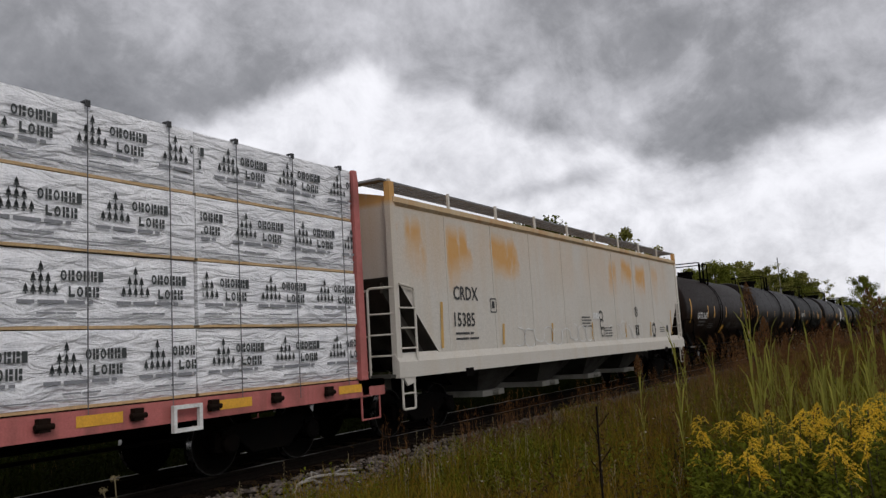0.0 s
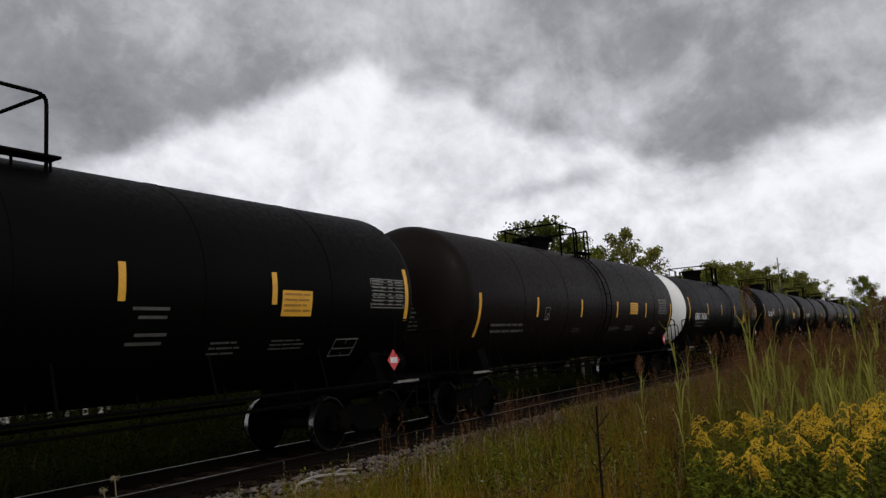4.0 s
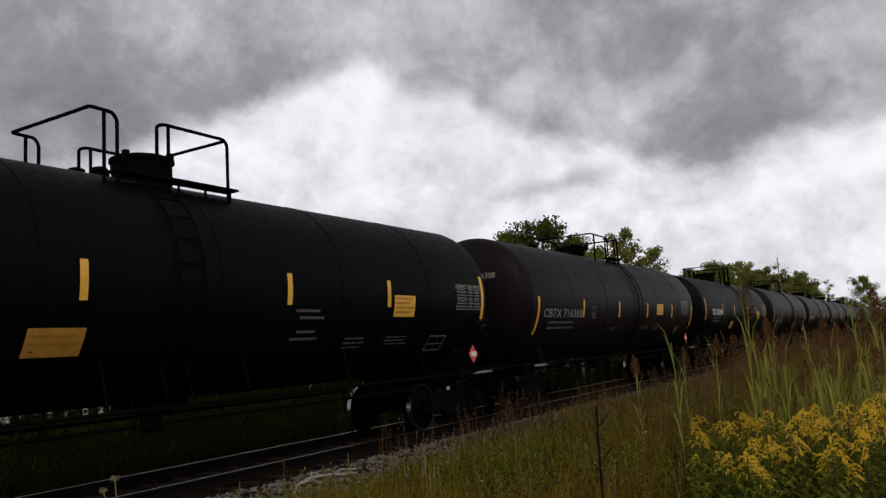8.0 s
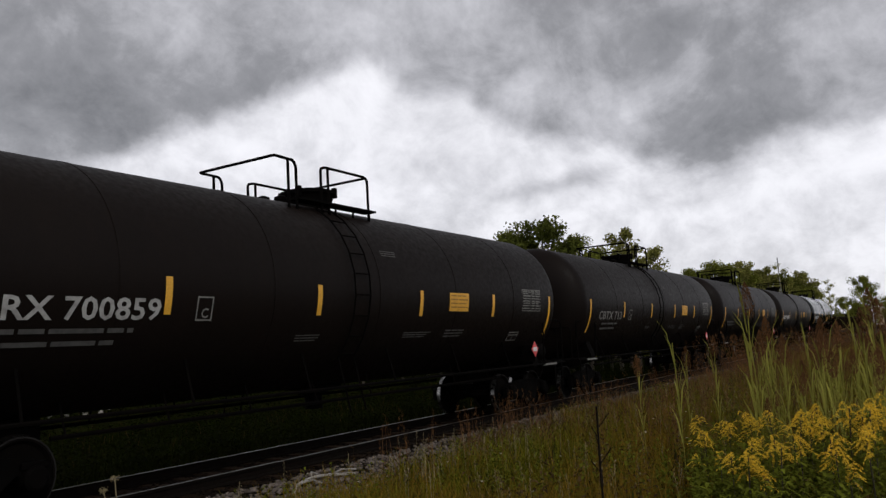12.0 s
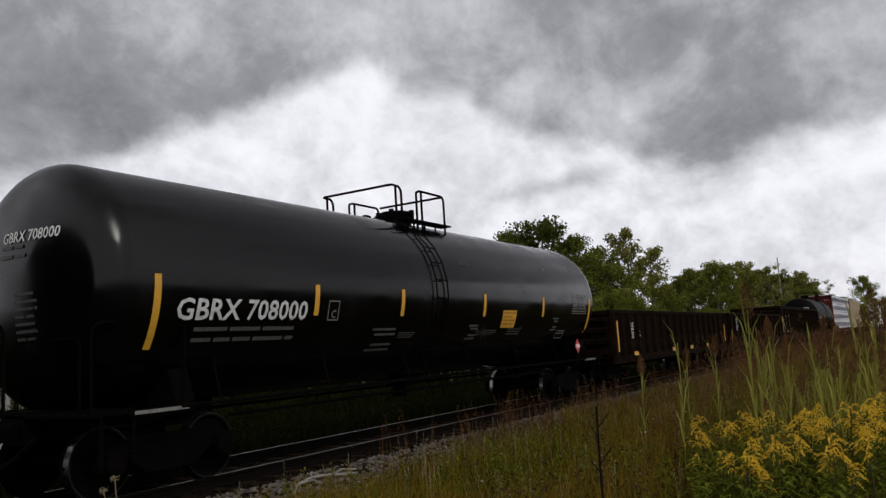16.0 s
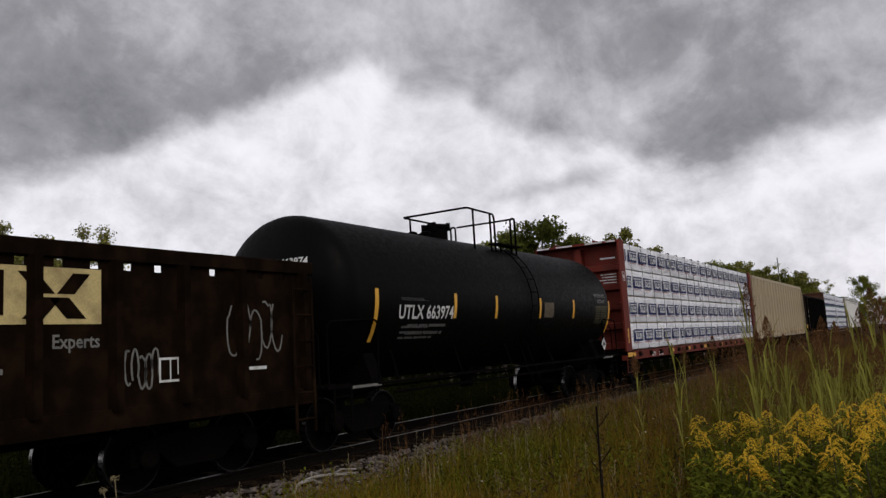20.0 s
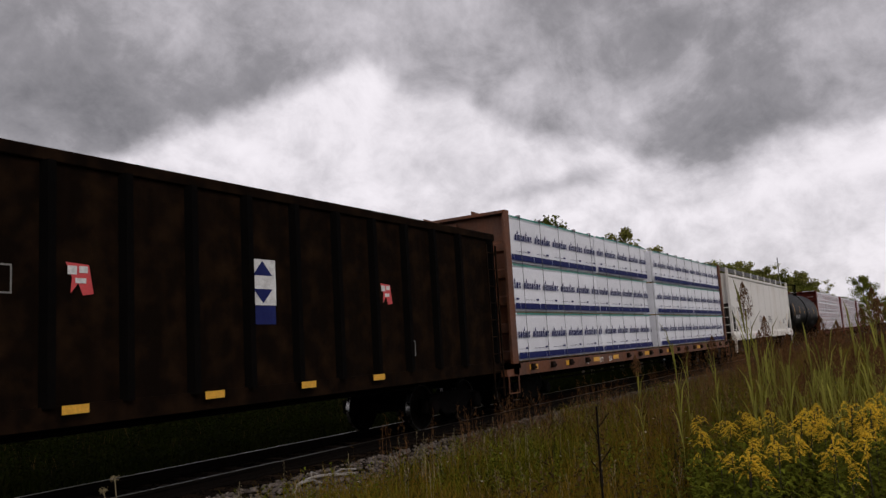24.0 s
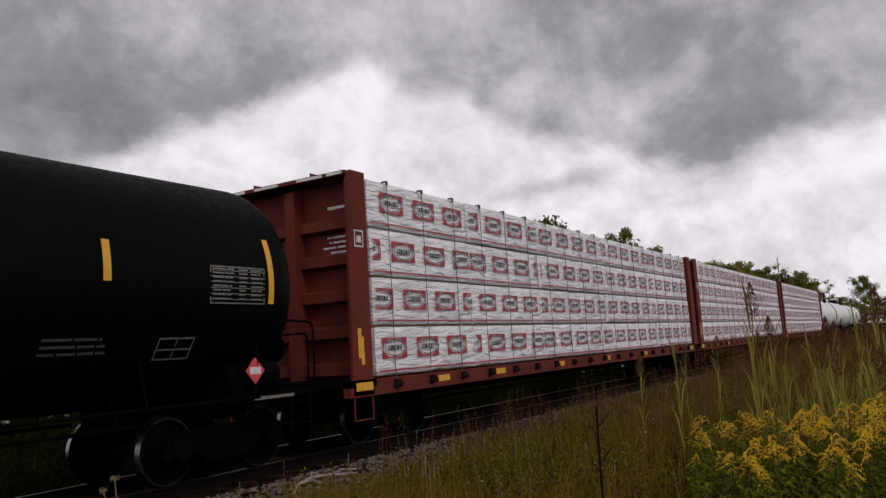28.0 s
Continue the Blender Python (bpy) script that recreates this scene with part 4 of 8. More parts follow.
# ---------------------------------------------------------------- covered hoppers
def hopper(length, body, paint, eave=4.44, name="covered_hopper", bays=4, cut=1.5, trim_paint=None, gate_paint=None):
    car = new(name)
    half, b = length / 2, body / 2
    w = 1.56
    bm = bmesh.new()
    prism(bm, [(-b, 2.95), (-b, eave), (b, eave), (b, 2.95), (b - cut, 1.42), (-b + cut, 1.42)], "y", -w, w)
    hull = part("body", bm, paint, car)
    hull.data.materials.append(SLOPE_SHADE)
    # down-facing faces get the colour that carries their shade
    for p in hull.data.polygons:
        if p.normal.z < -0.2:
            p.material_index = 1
    # side seams: narrow proud joints between the sheets
    for s in (-1, 1):
        seam = None
        k = -b + 1.9
        while k < b - 1.5:
            if seam is None:
                bm = bmesh.new()
                box(bm, -0.02, 0.02, -0.006, 0.006, 1.45, eave - 0.12)
                seam = part("seam", bm, paint, car)
                seam.location = (k, s * (w + 0.004), 0)
            else:
                share("seam", seam, car, Matrix.Translation((k, s * (w + 0.004), 0)))
            k += 2.05
        bm = bmesh.new()
        prism(bm, [(s * w, eave - 0.16), (s * (w + 0.06), eave - 0.10), (s * (w + 0.06), eave), (s * w, eave + 0.02)], "x", -b, b)
        part("eave_rail", bm, trim_paint or paint, car)
        bm = bmesh.new()
        prism(bm, [(s * (w - 0.02), 1.09), (s * (w + 0.09), 1.09), (s * (w + 0.09), 1.37), (s * (w - 0.02), 1.54)], "x", -b - 0.12, b + 0.12)
        part("side_sill", bm, paint, car)
        # jacking pads
        for x in (-half + 2.9, half - 2.9):
            bm = bmesh.new()
            box(bm, x - 0.16, x + 0.16, s * (w + 0.02) - 0.08, s * (w + 0.02) + 0.08, 0.98, 1.15)
            part("jacking_pad", bm, IRON, car)
    # roof, hatch trough and roof walks
    bm = bmesh.new()
    prism(bm, [(-w, eave), (-0.7, eave + 0.20), (0.7, eave + 0.20), (w, eave)], "x", -b, b)
    part("roof", bm, paint, car)
    bm = bmesh.new()
    box(bm, -b + 0.7, b - 0.7, -0.3, 0.3, eave + 0.2, eave + 0.32)
    part("hatch", bm, paint, car)
    for s in (-1, 1):
        bm = bmesh.new()
        zt = eave + 0.33
        for k in range(5):
            y = s * (0.95 + k * 0.13)
            box(bm, -b - 0.2, b + 0.2, y - 0.012, y + 0.012, zt - 0.04, zt)
        k = -b - 0.2
        while k < b + 0.2:
            box(bm, k, k + 0.012, *sorted((s * 0.93, s * 1.49)), zt - 0.03, zt - 0.004)
            k += 0.10
        part("roof_walk", bm, GRATE, car, "grey open-grid roof walk")
        post = None
        n = 9
        for i in range(n + 1):
            x = -b + i * 2 * b / n
            if post is None:
                bm = bmesh.new()
                prism(bm, [(-0.04, 0), (0.04, 0), (0.04, 0.34), (-0.04, 0.34)], "y", -0.02, 0.02)
                post = part("walk_bracket", bm, paint, car)
                post.location = (x, s * 1.53, eave)
            else:
                share("walk_bracket", post, car, Matrix.Translation((x, s * 1.53, eave)))
    for s in (-1, 1):
        bm = bmesh.new()
        zt = eave + 0.33
        box(bm, *sorted((s * (b + 0.02), s * (b + 0.26))), -1.5, 1.5, zt - 0.04, zt)
        part("end_walk", bm, GRATE, car)
        # end frame below the slope
        for side in (-1, 1):
            bm = bmesh.new()
            box(bm, *sorted((s * (b - 0.06), s * (b + 0.10))), side * (w - 0.02) - 0.06, side * (w - 0.02) + 0.06, 1.14, eave + 0.28)
            part("corner_post", bm, paint, car)
            # ladder rungs beside the post, on the side and round on the end
            y1, xs, xe, ye = side * (w + 0.07), s * (b - 0.52), s * (b + 0.26), side * (w - 0.46)
            bm = bmesh.new()
            tube(bm, bend([(s * (b - 0.02), y1, 2.80), (xs, y1, 2.74), (xs, y1, 1.30)], 0.08), 0.024, 6)
            for k in range(3):
                tube(bm, [(s * b, y1, 1.62 + 0.37 * k), (xs, y1, 1.62 + 0.37 * k)], 0.017, 6)
            part("ladder", bm, paint, car)
            bm = bmesh.new()
            tube(bm, bend([(s * (b + 0.08), side * w, 2.74), (xe, ye, 2.74), (xe, ye, 0.80)], 0.08), 0.024, 6)
            for k in range(3):
                tube(bm, [(s * (b + 0.08), side * w, 1.50 + 0.38 * k), (xe, ye, 1.50 + 0.38 * k)], 0.017, 6)
            part("end_ladder", bm, paint, car)
            bm = bmesh.new()
            prism(bm, [(s * (b - 0.02), 1.12), (s * (b - 0.45), 1.12), (s * (b - 0.36), 0.98), (s * (b - 0.14), 0.94)], "y", side * (w + 0.06) - 0.015, side * (w + 0.06) + 0.015)
            tube(bm, bend([(s * (b - 0.02), side * (w + 0.04), 1.10), (s * (b - 0.02), side * (w + 0.04), 0.52), (s * (b - 0.42), side * (w + 0.04), 0.52), (s * (b - 0.42), side * (w + 0.04), 1.10)], 0.06), 0.022, 6)
            tube(bm, [(s * (b - 0.02), side * (w + 0.04), 0.80), (s * (b - 0.42), side * (w + 0.04), 0.80)], 0.017, 6)
            part("step_ladder", bm, paint, car)
            bm = bmesh.new()
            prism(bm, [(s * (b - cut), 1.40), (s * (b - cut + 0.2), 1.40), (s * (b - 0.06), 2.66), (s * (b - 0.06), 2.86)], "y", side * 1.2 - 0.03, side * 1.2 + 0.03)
            part("slope_brace", bm, SLOPE_SHADE, car)
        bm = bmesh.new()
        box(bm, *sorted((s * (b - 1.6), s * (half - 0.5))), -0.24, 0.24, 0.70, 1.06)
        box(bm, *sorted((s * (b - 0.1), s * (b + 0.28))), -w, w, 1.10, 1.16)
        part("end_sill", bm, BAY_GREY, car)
        for z in (1.86, 2.70):
            bm = bmesh.new()
            tube(bm, [(s * (b + 0.26), -w + 0.46, z), (s * (b + 0.26), w - 0.46, z)], 0.02, 6)
            part("end_handrail", bm, paint, car)
        bm = bmesh.new()
        lathe(bm, [(-0.4, 0.06), (-0.38, 0.2), (0.38, 0.2), (0.4, 0.06)], "y", 16, x=s * (b - 0.55), y=-0.5, z=1.42)
        part("air_reservoir", bm, IRON, car)
    # discharge bays
    span = 2 * b - 6.2
    for i in range(bays):
        x = -span / 2 + (i + 0.5) * span / bays
        bm = bmesh.new()
        hw = span / bays * 0.46
        top = [(x - hw, -w + 0.05), (x + hw, -w + 0.05), (x + hw, w - 0.05), (x - hw, w - 0.05)]
        bot = [(x - 0.45, -0.75), (x + 0.45, -0.75), (x + 0.45, 0.75), (x - 0.45, 0.75)]
        a = [bm.verts.new((p[0], p[1], 1.45)) for p in top]
        c = [bm.verts.new((p[0], p[1], 0.55)) for p in bot]
        for k in range(4):
            bm.faces.new((a[k], a[(k + 1) % 4], c[(k + 1) % 4], c[k]))
        bm.faces.new(c)
        bm.faces.new(a[::-1])
        bay = part("discharge_bay", bm, BAY_GREY, car, "grimy grey discharge bay, darkened by shade")
        bm = bmesh.new()
        box(bm, x - 0.55, x + 0.55, -0.95, 0.95, 0.42, 0.55)
        tube(bm, [(x, -1.1, 0.48), (x, 1.1, 0.48)], 0.05, 8)
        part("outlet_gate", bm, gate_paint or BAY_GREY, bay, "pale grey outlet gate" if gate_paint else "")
    bm = bmesh.new()
    box(bm, -b + 1.5, b - 1.5, -0.22, 0.22, 0.72, 1.05)
    part("centre_sill", bm, IRON, car)
    coupler(car, half)
    trucks(car, half - 2.0)
    return car


# ---------------------------------------------------------------- centre-beam flat cars and their loads
DECK = 1.14


def centerbeam(paint, label, half=12.2, load=11.25, thick=0.52, clear=()):
    car = tagged(new("centerbeam_flatcar"), label, "railway car", "cars of the freight train")
    for s in (-1, 1):
        bm = bmesh.new()
        box(bm, -load - 0.75, load + 0.75, *sorted((s * 1.50, s * 1.34)), 0.84, DECK - 0.02)
        part("side_sill", bm, paint, car)
        pocket = None
        k = -load + 0.6
        while k < load:
            if any(abs(k - x) < 0.4 for x in clear):
                k += 1.22
                continue
            if pocket is None:
                bm = bmesh.new()
                box(bm, -0.07, 0.07, -0.05, 0.05, 0.93, DECK - 0.06)
                lathe(bm, [(-0.11, 0.035), (0.11, 0.035)], "x", 10, z=0.99, y=s * 0.035)
                pocket = part("winch", bm, RUST, car)
                pocket.location = (k, s * 1.53, 0)
            else:
                share("winch", pocket, car, Matrix.Translation((k, s * 1.53, 0)))
            k += 1.22
        # bulkheads
        x0, x1 = load + 0.10, load + 0.10 + thick
        bm = bmesh.new()
        box(bm, *sorted((s * x0, s * (x0 + 0.06))), -1.45, 1.45, DECK, 4.72)
        bulk = part("bulkhead", bm, paint, car)
        for side in (-1, 1):
            bm = bmesh.new()
            prism(bm, [(s * x0, 0.86), (s * (x1 + 0.05), 0.86), (s * x1, 4.58), (s * (x1 - 0.2 * thick), 4.78), (s * x0, 4.78)], "y", side * 1.5 - 0.06 * side, side * 1.5)
            part("bulkhead_post", bm, paint, bulk)
        bm = bmesh.new()
        for z in (1.3, 1.95, 2.6, 3.25, 3.9):
            prism(bm, [(s * (x0 + 0.06), z - 0.14), (s * (x0 + 0.06 + thick * 0.32), z - 0.09), (s * (x0 + 0.06 + thick * 0.32), z + 0.09), (s * (x0 + 0.06), z + 0.14)], "y", -1.44, 1.44)
        box(bm, *sorted((s * x0, s * x1)), -1.45, 1.45, 4.70, 4.77)
        box(bm, *sorted((s * (x0 + 0.06), s * (x0 + 0.06 + thick * 0.55))), -0.11, 0.11, DECK, 4.6)
        part("bulkhead_ribs", bm, paint, bulk)
        for side in (-1, 1):
            bm = bmesh.new()
            prism(bm, [(side * 0.7 - 0.12, 4.77), (side * 0.7 + 0.12, 4.77), (side * 0.7 + 0.12, 4.87)], "x", s * (x0 + thick * 0.2), s * (x0 + thick * 0.8))
            part("bulkhead_cap", bm, paint, bulk)
        bm = bmesh.new()
        box(bm, *sorted((s * (load - 3.0), s * (half - 0.5))), -0.24, 0.24, 0.70, 1.06)
        box(bm, *sorted((s * load, s * (load + 0.75))), -1.5, 1.5, 1.0, DECK - 0.02)
        part("end_sill", bm, IRON, car)
        for side in (-1, 1):
            bm = bmesh.new()
            xa, xb = s * (load + 0.1), s * (load + 0.62)
            tube(bm, [(xa, side * 1.47, 0.86), (xa, side * 1.47, 0.45), (xb, side * 1.47, 0.45), (xb, side * 1.47, 0.86)], 0.018, 6)
            part("step", bm, paint, car)
    # stencils on the leading bulkhead: a frame and a reflector on the post, numbers on the sheet and the top beam
    if thick > 0.3:
        xp, sheet = -load - 0.1 - thick, -load - 0.168
        side = lambda a, b: -1.505
        on_side("class_mark", rects(outline_rect(xp + 0.14, 3.42, xp + 0.40, 3.72, 0.025) + [(xp + 0.2, 3.5, xp + 0.34, 3.62)]), WHITE_PAINT, car, side)
        on_side("reflector", rects([(xp + 0.2, 1.38, xp + 0.29, 1.86)]), YELLOW, car, side, "yellow reflector strip")
        on_side("sill_panel", rects([(xp + 0.02, 0.94, xp + 0.5, 1.08)]), YELLOW, car, side, "yellow panel")
        for z0, z1, n, seed in ((4.14, 4.28, 1, 3), (3.35, 3.72, 4, 5)):
            bars = word_bars(0.55, z0, 1.2, z1, n, seed)
            vs, fs = rects(bars)
            ob = soup("bulkhead_stencil", [(sheet, a - 1.75, b) for a, b in vs], fs, WHITE_PAINT, car)
            ob["kind"] = "stuff"
        vs, fs = rects([(-1.4, 4.71, -1.05, 4.76), (-0.95, 4.71, -0.35, 4.76), (0.1, 4.71, 0.7, 4.76), (0.95, 4.71, 1.4, 4.76)])
        soup("beam_stencil", [(xp - 0.004, a, b) for a, b in vs], fs, WHITE_PAINT, car)["kind"] = "stuff"
    bm = bmesh.new()
    box(bm, -load - 0.1, load + 0.1, -1.36, 1.36, DECK - 0.06, DECK - 0.01)
    part("deck", bm, RUST, car)
    bm = bmesh.new()
    box(bm, -load, load, -0.09, 0.09, 4.46, 4.60)
    box(bm, -load, load, -0.12, 0.12, DECK - 0.01, DECK + 0.2)
    n = 18
    for i in range(n + 1):
        x = -load + i * 2 * load / n
        box(bm, x - 0.06, x + 0.06, -0.07, 0.07, DECK, 4.5)
    part("centre_beam", bm, paint, car)
    bm = bmesh.new()
    box(bm, -load + 2.5, load - 2.5, -0.25, 0.25, 0.60, 1.05)
    for i in range(9):
        x = -load + 3 + i * (2 * load - 6) / 8
        prism(bm, [(-1.34, 1.08), (1.34, 1.08), (1.34, 0.92), (0.3, 0.66), (-0.3, 0.66), (-1.34, 0.92)], "x", x - 0.05, x + 0.05)
    tube(bm, [(-load + 2.5, -0.7, 0.55), (load - 2.5, -0.7, 0.55)], 0.03, 6)
    part("underframe", bm, IRON, car)
    coupler(car, half)
    trucks(car, half - 2.2)
    return car


def wrap_mesh(length, height, seed, paper):
    """One paper-wrapped bundle: a soft box with creased faces, 1.28 deep, base at z = 0, near face at y = -0.64."""
    key = ("wrap", round(length, 2), round(height, 2), seed, paper.name)
    if key in CACHE:
        return CACHE[key]
    bm = bmesh.new()
    nx, nz = max(int(length / 0.085), 4), 13
    h, d = height, 1.28
    off = Vector((seed * 7.3, seed * 3.1, seed * 1.7))

    def crease(x, z):
        p = Vector((x, 0, z))
        a = noise.noise(p * 1.6 + off) * 0.5 + noise.noise(Vector((x * 2.2 + z * 3.5, z * 1.2, 0)) + off) * 0.6 + noise.noise(p * 7 + off) * 0.18
        sag = 0.5 * max(0.0, 0.25 - z) * noise.noise(Vector((x * 1.4, 0, 3)) + off)
        return a * 0.026 + sag * 0.08
    grid = {}
    for i in range(nx + 1):
        for k in range(nz + 1):
            x, z = -length / 2 + length * i / nx, h * k / nz
            edge = min(i, nx - i, 1) * min(k, nz - k, 1)
            round_ = 0.02 if not edge else 0.0
            grid[i, k] = bm.verts.new((x, -d / 2 + round_ + crease(x, z) + 0.008, z + (0.012 * noise.noise(Vector((x * 2.5, 1, 0)) + off) if k == 0 else 0)))
    for i in range(nx):
        for k in range(nz):
            bm.faces.new((grid[i, k], grid[i + 1, k], grid[i + 1, k + 1], grid[i, k + 1]))
    back = {}
    for i in range(nx + 1):
        for k in (0, nz):
            x = -length / 2 + length * i / nx
            back[i, k] = bm.verts.new((x, d / 2, h * k / nz))
    for i in range(nx):
        bm.faces.new((grid[i, nz], grid[i + 1, nz], back[i + 1, nz], back[i, nz]))
        bm.faces.new((grid[i, 0], back[i, 0], back[i + 1, 0], grid[i + 1, 0]))
        bm.faces.new((back[i, 0], back[i, nz], back[i + 1, nz], back[i + 1, 0]))
    for i in (0, nx):
        col = [grid[i, k] for k in range(nz + 1)]
        bm.faces.new(col + [back[i, nz], back[i, 0]])
    bmesh.ops.recalc_face_normals(bm, faces=bm.faces)
    me = bpy.data.meshes.new("wrap")
    bm.to_mesh(me)
    bm.free()
    me.materials.append(paper)
    me.shade_smooth()
    me.set_sharp_from_angle(angle=radians(50))
    CACHE[key] = me
    return me


CACHE = {}


def ellipse(cx, cz, rx, rz, n=18):
    return [(cx + rx * math.cos(i * math.tau / n), cz + rz * math.sin(i * math.tau / n)) for i in range(n)], [tuple(range(n))]


def join(*flats):
    vs, fs = [], []
    for v, f in flats:
        k = len(vs)
        vs += v
        fs += [tuple(i + k for i in face) for face in f]
    return vs, fs


def trees_mark(x, z, s):
    """The little rows of fir trees of one print."""
    vs, fs = [], []
    for row, count in ((2, 1), (1, 3), (0, 5)):
        for i in range(count):
            cx, cz = x + (i - (count - 1) / 2) * 0.105 * s, z + row * 0.15 * s
            for dz, wd in ((0.0, 0.045), (0.04, 0.035)):
                k = len(vs)
                vs += [(cx - wd * s, cz + dz * s), (cx + wd * s, cz + dz * s), (cx, cz + (dz + 0.085) * s)]
                fs.append((k, k + 1, k + 2))
            k = len(vs)
            vs += [(cx - 0.01 * s, cz - 0.03 * s), (cx + 0.01 * s, cz - 0.03 * s), (cx + 0.01 * s, cz), (cx - 0.01 * s, cz)]
            fs.append((k, k + 1, k + 2, k + 3))
    return vs, fs


def glyph_shapes(x0, z0, kinds, w, h, gap, slant=0.0):
    """Plain shapes in the rhythm of a printed trade name: b block, i thin block, r ring, k split block, l low block."""
    parts, x = [], x0
    for k in kinds:
        wide = w * (0.4 if k == "i" else 1.0)
        if k == "r":
            n = 12
            outer, inner = ellipse(x + wide / 2, z0 + h / 2, wide / 2, h / 2, n), ellipse(x + wide / 2, z0 + h / 2, wide * 0.24, h * 0.26, n)
            ring = (outer[0] + inner[0], [(i, (i + 1) % n, n + (i + 1) % n, n + i) for i in range(n)])
            parts.append(([(u + slant * (v - z0) / h, v) for u, v in ring[0]], ring[1]))
        elif k == "k":
            parts.append(rects([(x, z0, x + wide * 0.34, z0 + h, slant), (x + wide * 0.5, z0 + h * 0.54, x + wide, z0 + h, slant * 0.46), (x + wide * 0.5, z0, x + wide, z0 + h * 0.42, slant * 0.42)]))
        elif k == "l":
            parts.append(rects([(x, z0, x + wide * 0.36, z0 + h, slant), (x + wide * 0.36, z0, x + wide, z0 + h * 0.30, slant * 0.3)]))
        else:
            parts.append(rects([(x, z0, x + wide * (1.0 if k == "i" else 0.86), z0 + h, slant)]))
        x += wide + gap
    return join(*parts)


def print_layers(brand, length, height, phase):
    """The printed marks of a bundle as layers of (material, flat, lift, name)."""
    layers = []
    a, b = -length / 2 + 0.04, length / 2 - 0.04

    def fits(x0, x1):
        return x1 > a + 0.05 and x0 < b - 0.05

    def trim(flat):
        return [(min(max(x, a), b), z) for x, z in flat[0]], flat[1]
    if brand == "firs":
        step, dark, thin = 1.26, [], []
        x = a - step + phase
        while x < b:
            if fits(x - 0.3, x + 0.85):
                dark.append(trees_mark(x, height * 0.44, 0.84))
                dark.append(glyph_shapes(x + 0.24, height * 0.60, "rkrkkb", 0.078, 0.125, 0.02))
                dark.append(glyph_shapes(x + 0.34, height * 0.385, "lrkk", 0.082, 0.125, 0.024))
                thin.append(rects(word_bars(x - 0.28, height * 0.24, x + 0.72, height * 0.36, 1, 4)))
                thin.append(rects(word_bars(x - 0.05, height * 0.13, x + 0.55, height * 0.19, 1, 5)))
            x += step
        thin.append(rects([(a, height * 0.085, b, height * 0.10)]))
        for k in range(0, len(dark), 3):
            layers.append((WRAP_BLACK, join(*dark[k:k + 3]), 0.0, "print", "black fir-tree print"))
        for flat in thin:
            layers.append((WRAP_GREY, flat, 0.0, "small_print", ""))
    elif brand == "river":
        words, stripe = [], []
        x = a - 1.2 + phase
        while x < b:
            if fits(x, x + 0.92):
                words.append(glyph_shapes(x, height * 0.475, "bikkbkibk", 0.104, 0.145, 0.022, 0.035))
                k = x + 0.17
                words.append(([(k - 0.045, height * 0.61), (k + 0.045, height * 0.61), (k + 0.02, height * 0.71)], [(0, 1, 2)]))
                k = x + 0.68
                words.append(([(k - 0.045, height * 0.61), (k + 0.045, height * 0.61), (k + 0.02, height * 0.71)], [(0, 1, 2)]))
                words.append(rects([(x + 0.05, height * 0.235, x + 0.65, height * 0.243), (x + 0.7, height * 0.23, x + 0.86, height * 0.27)]))
            x += 1.17
        x = a - 1.17 + phase * 0.5
        while x < b:
            x0, x1 = max(x + 0.01, a), min(x + 1.16, b)
            if x1 > x0:
                stripe.append(rects([(x0, height * 0.035, x1, height * 0.165)]))
            x += 1.17
        for k in range(0, len(words), 4):
            layers.append((WRAP_BLUE, join(*words[k:k + 4]), 0.0, "print", "dark blue print"))
        for flat in stripe:
            layers.append((WRAP_BLUE, flat, 0.0, "stripe", "dark blue printed band"))
        layers.append((WRAP_TEAL, rects([(a, height - 0.045, b, height - 0.004)]), 0.0, "edge_band", "teal edge band"))
    elif brand == "blue":
        field, white, red = [], [], []
        x = a - 1.1 + phase
        while x < b:
            x0, x1 = x, x + 0.95
            if fits(x0, x1 + 0.06):
                field.append(rects([(x0, height * 0.30, x1, height * 0.76, 0.05)]))
                white.append(rects([(x0 + 0.09, height * 0.655, x1 - 0.04, height * 0.70)]))
                white.append(rects([(x0 + 0.19, height * 0.37, x0 + 0.26, height * 0.655)]))
                white.append(glyph_shapes(x0 + 0.28, height * 0.375, "rlkr", 0.135, 0.20, 0.02, 0.02))
                red.append(rects(word_bars(x0, height * 0.20, x1, height * 0.26, 1, 7)))
            x += 1.17
        for k, flat in enumerate(field):
            layers.append((WRAP_BLUE, flat, 0.0, "print", "blue printed panel"))
            layers.append((WHITE_PAINT, join(*white[3 * k:3 * k + 3]), 0.005, "print_mark", ""))
            layers.append((WRAP_RED, red[k], 0.0, "small_print", ""))
    elif brand == "oval":
        red, white, black = [], [], []
        x = a - 1.1 + phase
        while x < b:
            if fits(x, x + 0.78):
                low, tip, w, e = height * 0.33, height * 0.77, 0.78, 0.03
                red.append(rects(outline_rect(x, low, x + w, tip, e)))
                for sx, sz in ((1, 1), (-1, 1), (1, -1), (-1, -1)):
                    cx, cz = (x if sx > 0 else x + w) + sx * e, (low if sz > 0 else tip) + sz * e
                    red.append(([(cx, cz), (cx + sx * 0.17, cz), (cx, cz + sz * 0.11)], [(0, 1, 2)]))
                ring, inner = ellipse(x + w / 2, height * 0.55, 0.33, 0.15), ellipse(x + w / 2, height * 0.55, 0.31, 0.133)
                n = len(ring[0])
                black.append((ring[0] + inner[0], [(i, (i + 1) % n, n + (i + 1) % n, n + i) for i in range(n)]))
                black.append(glyph_shapes(x + 0.15, height * 0.50, "rkbikbk", 0.062, 0.095, 0.01))
            x += 1.14
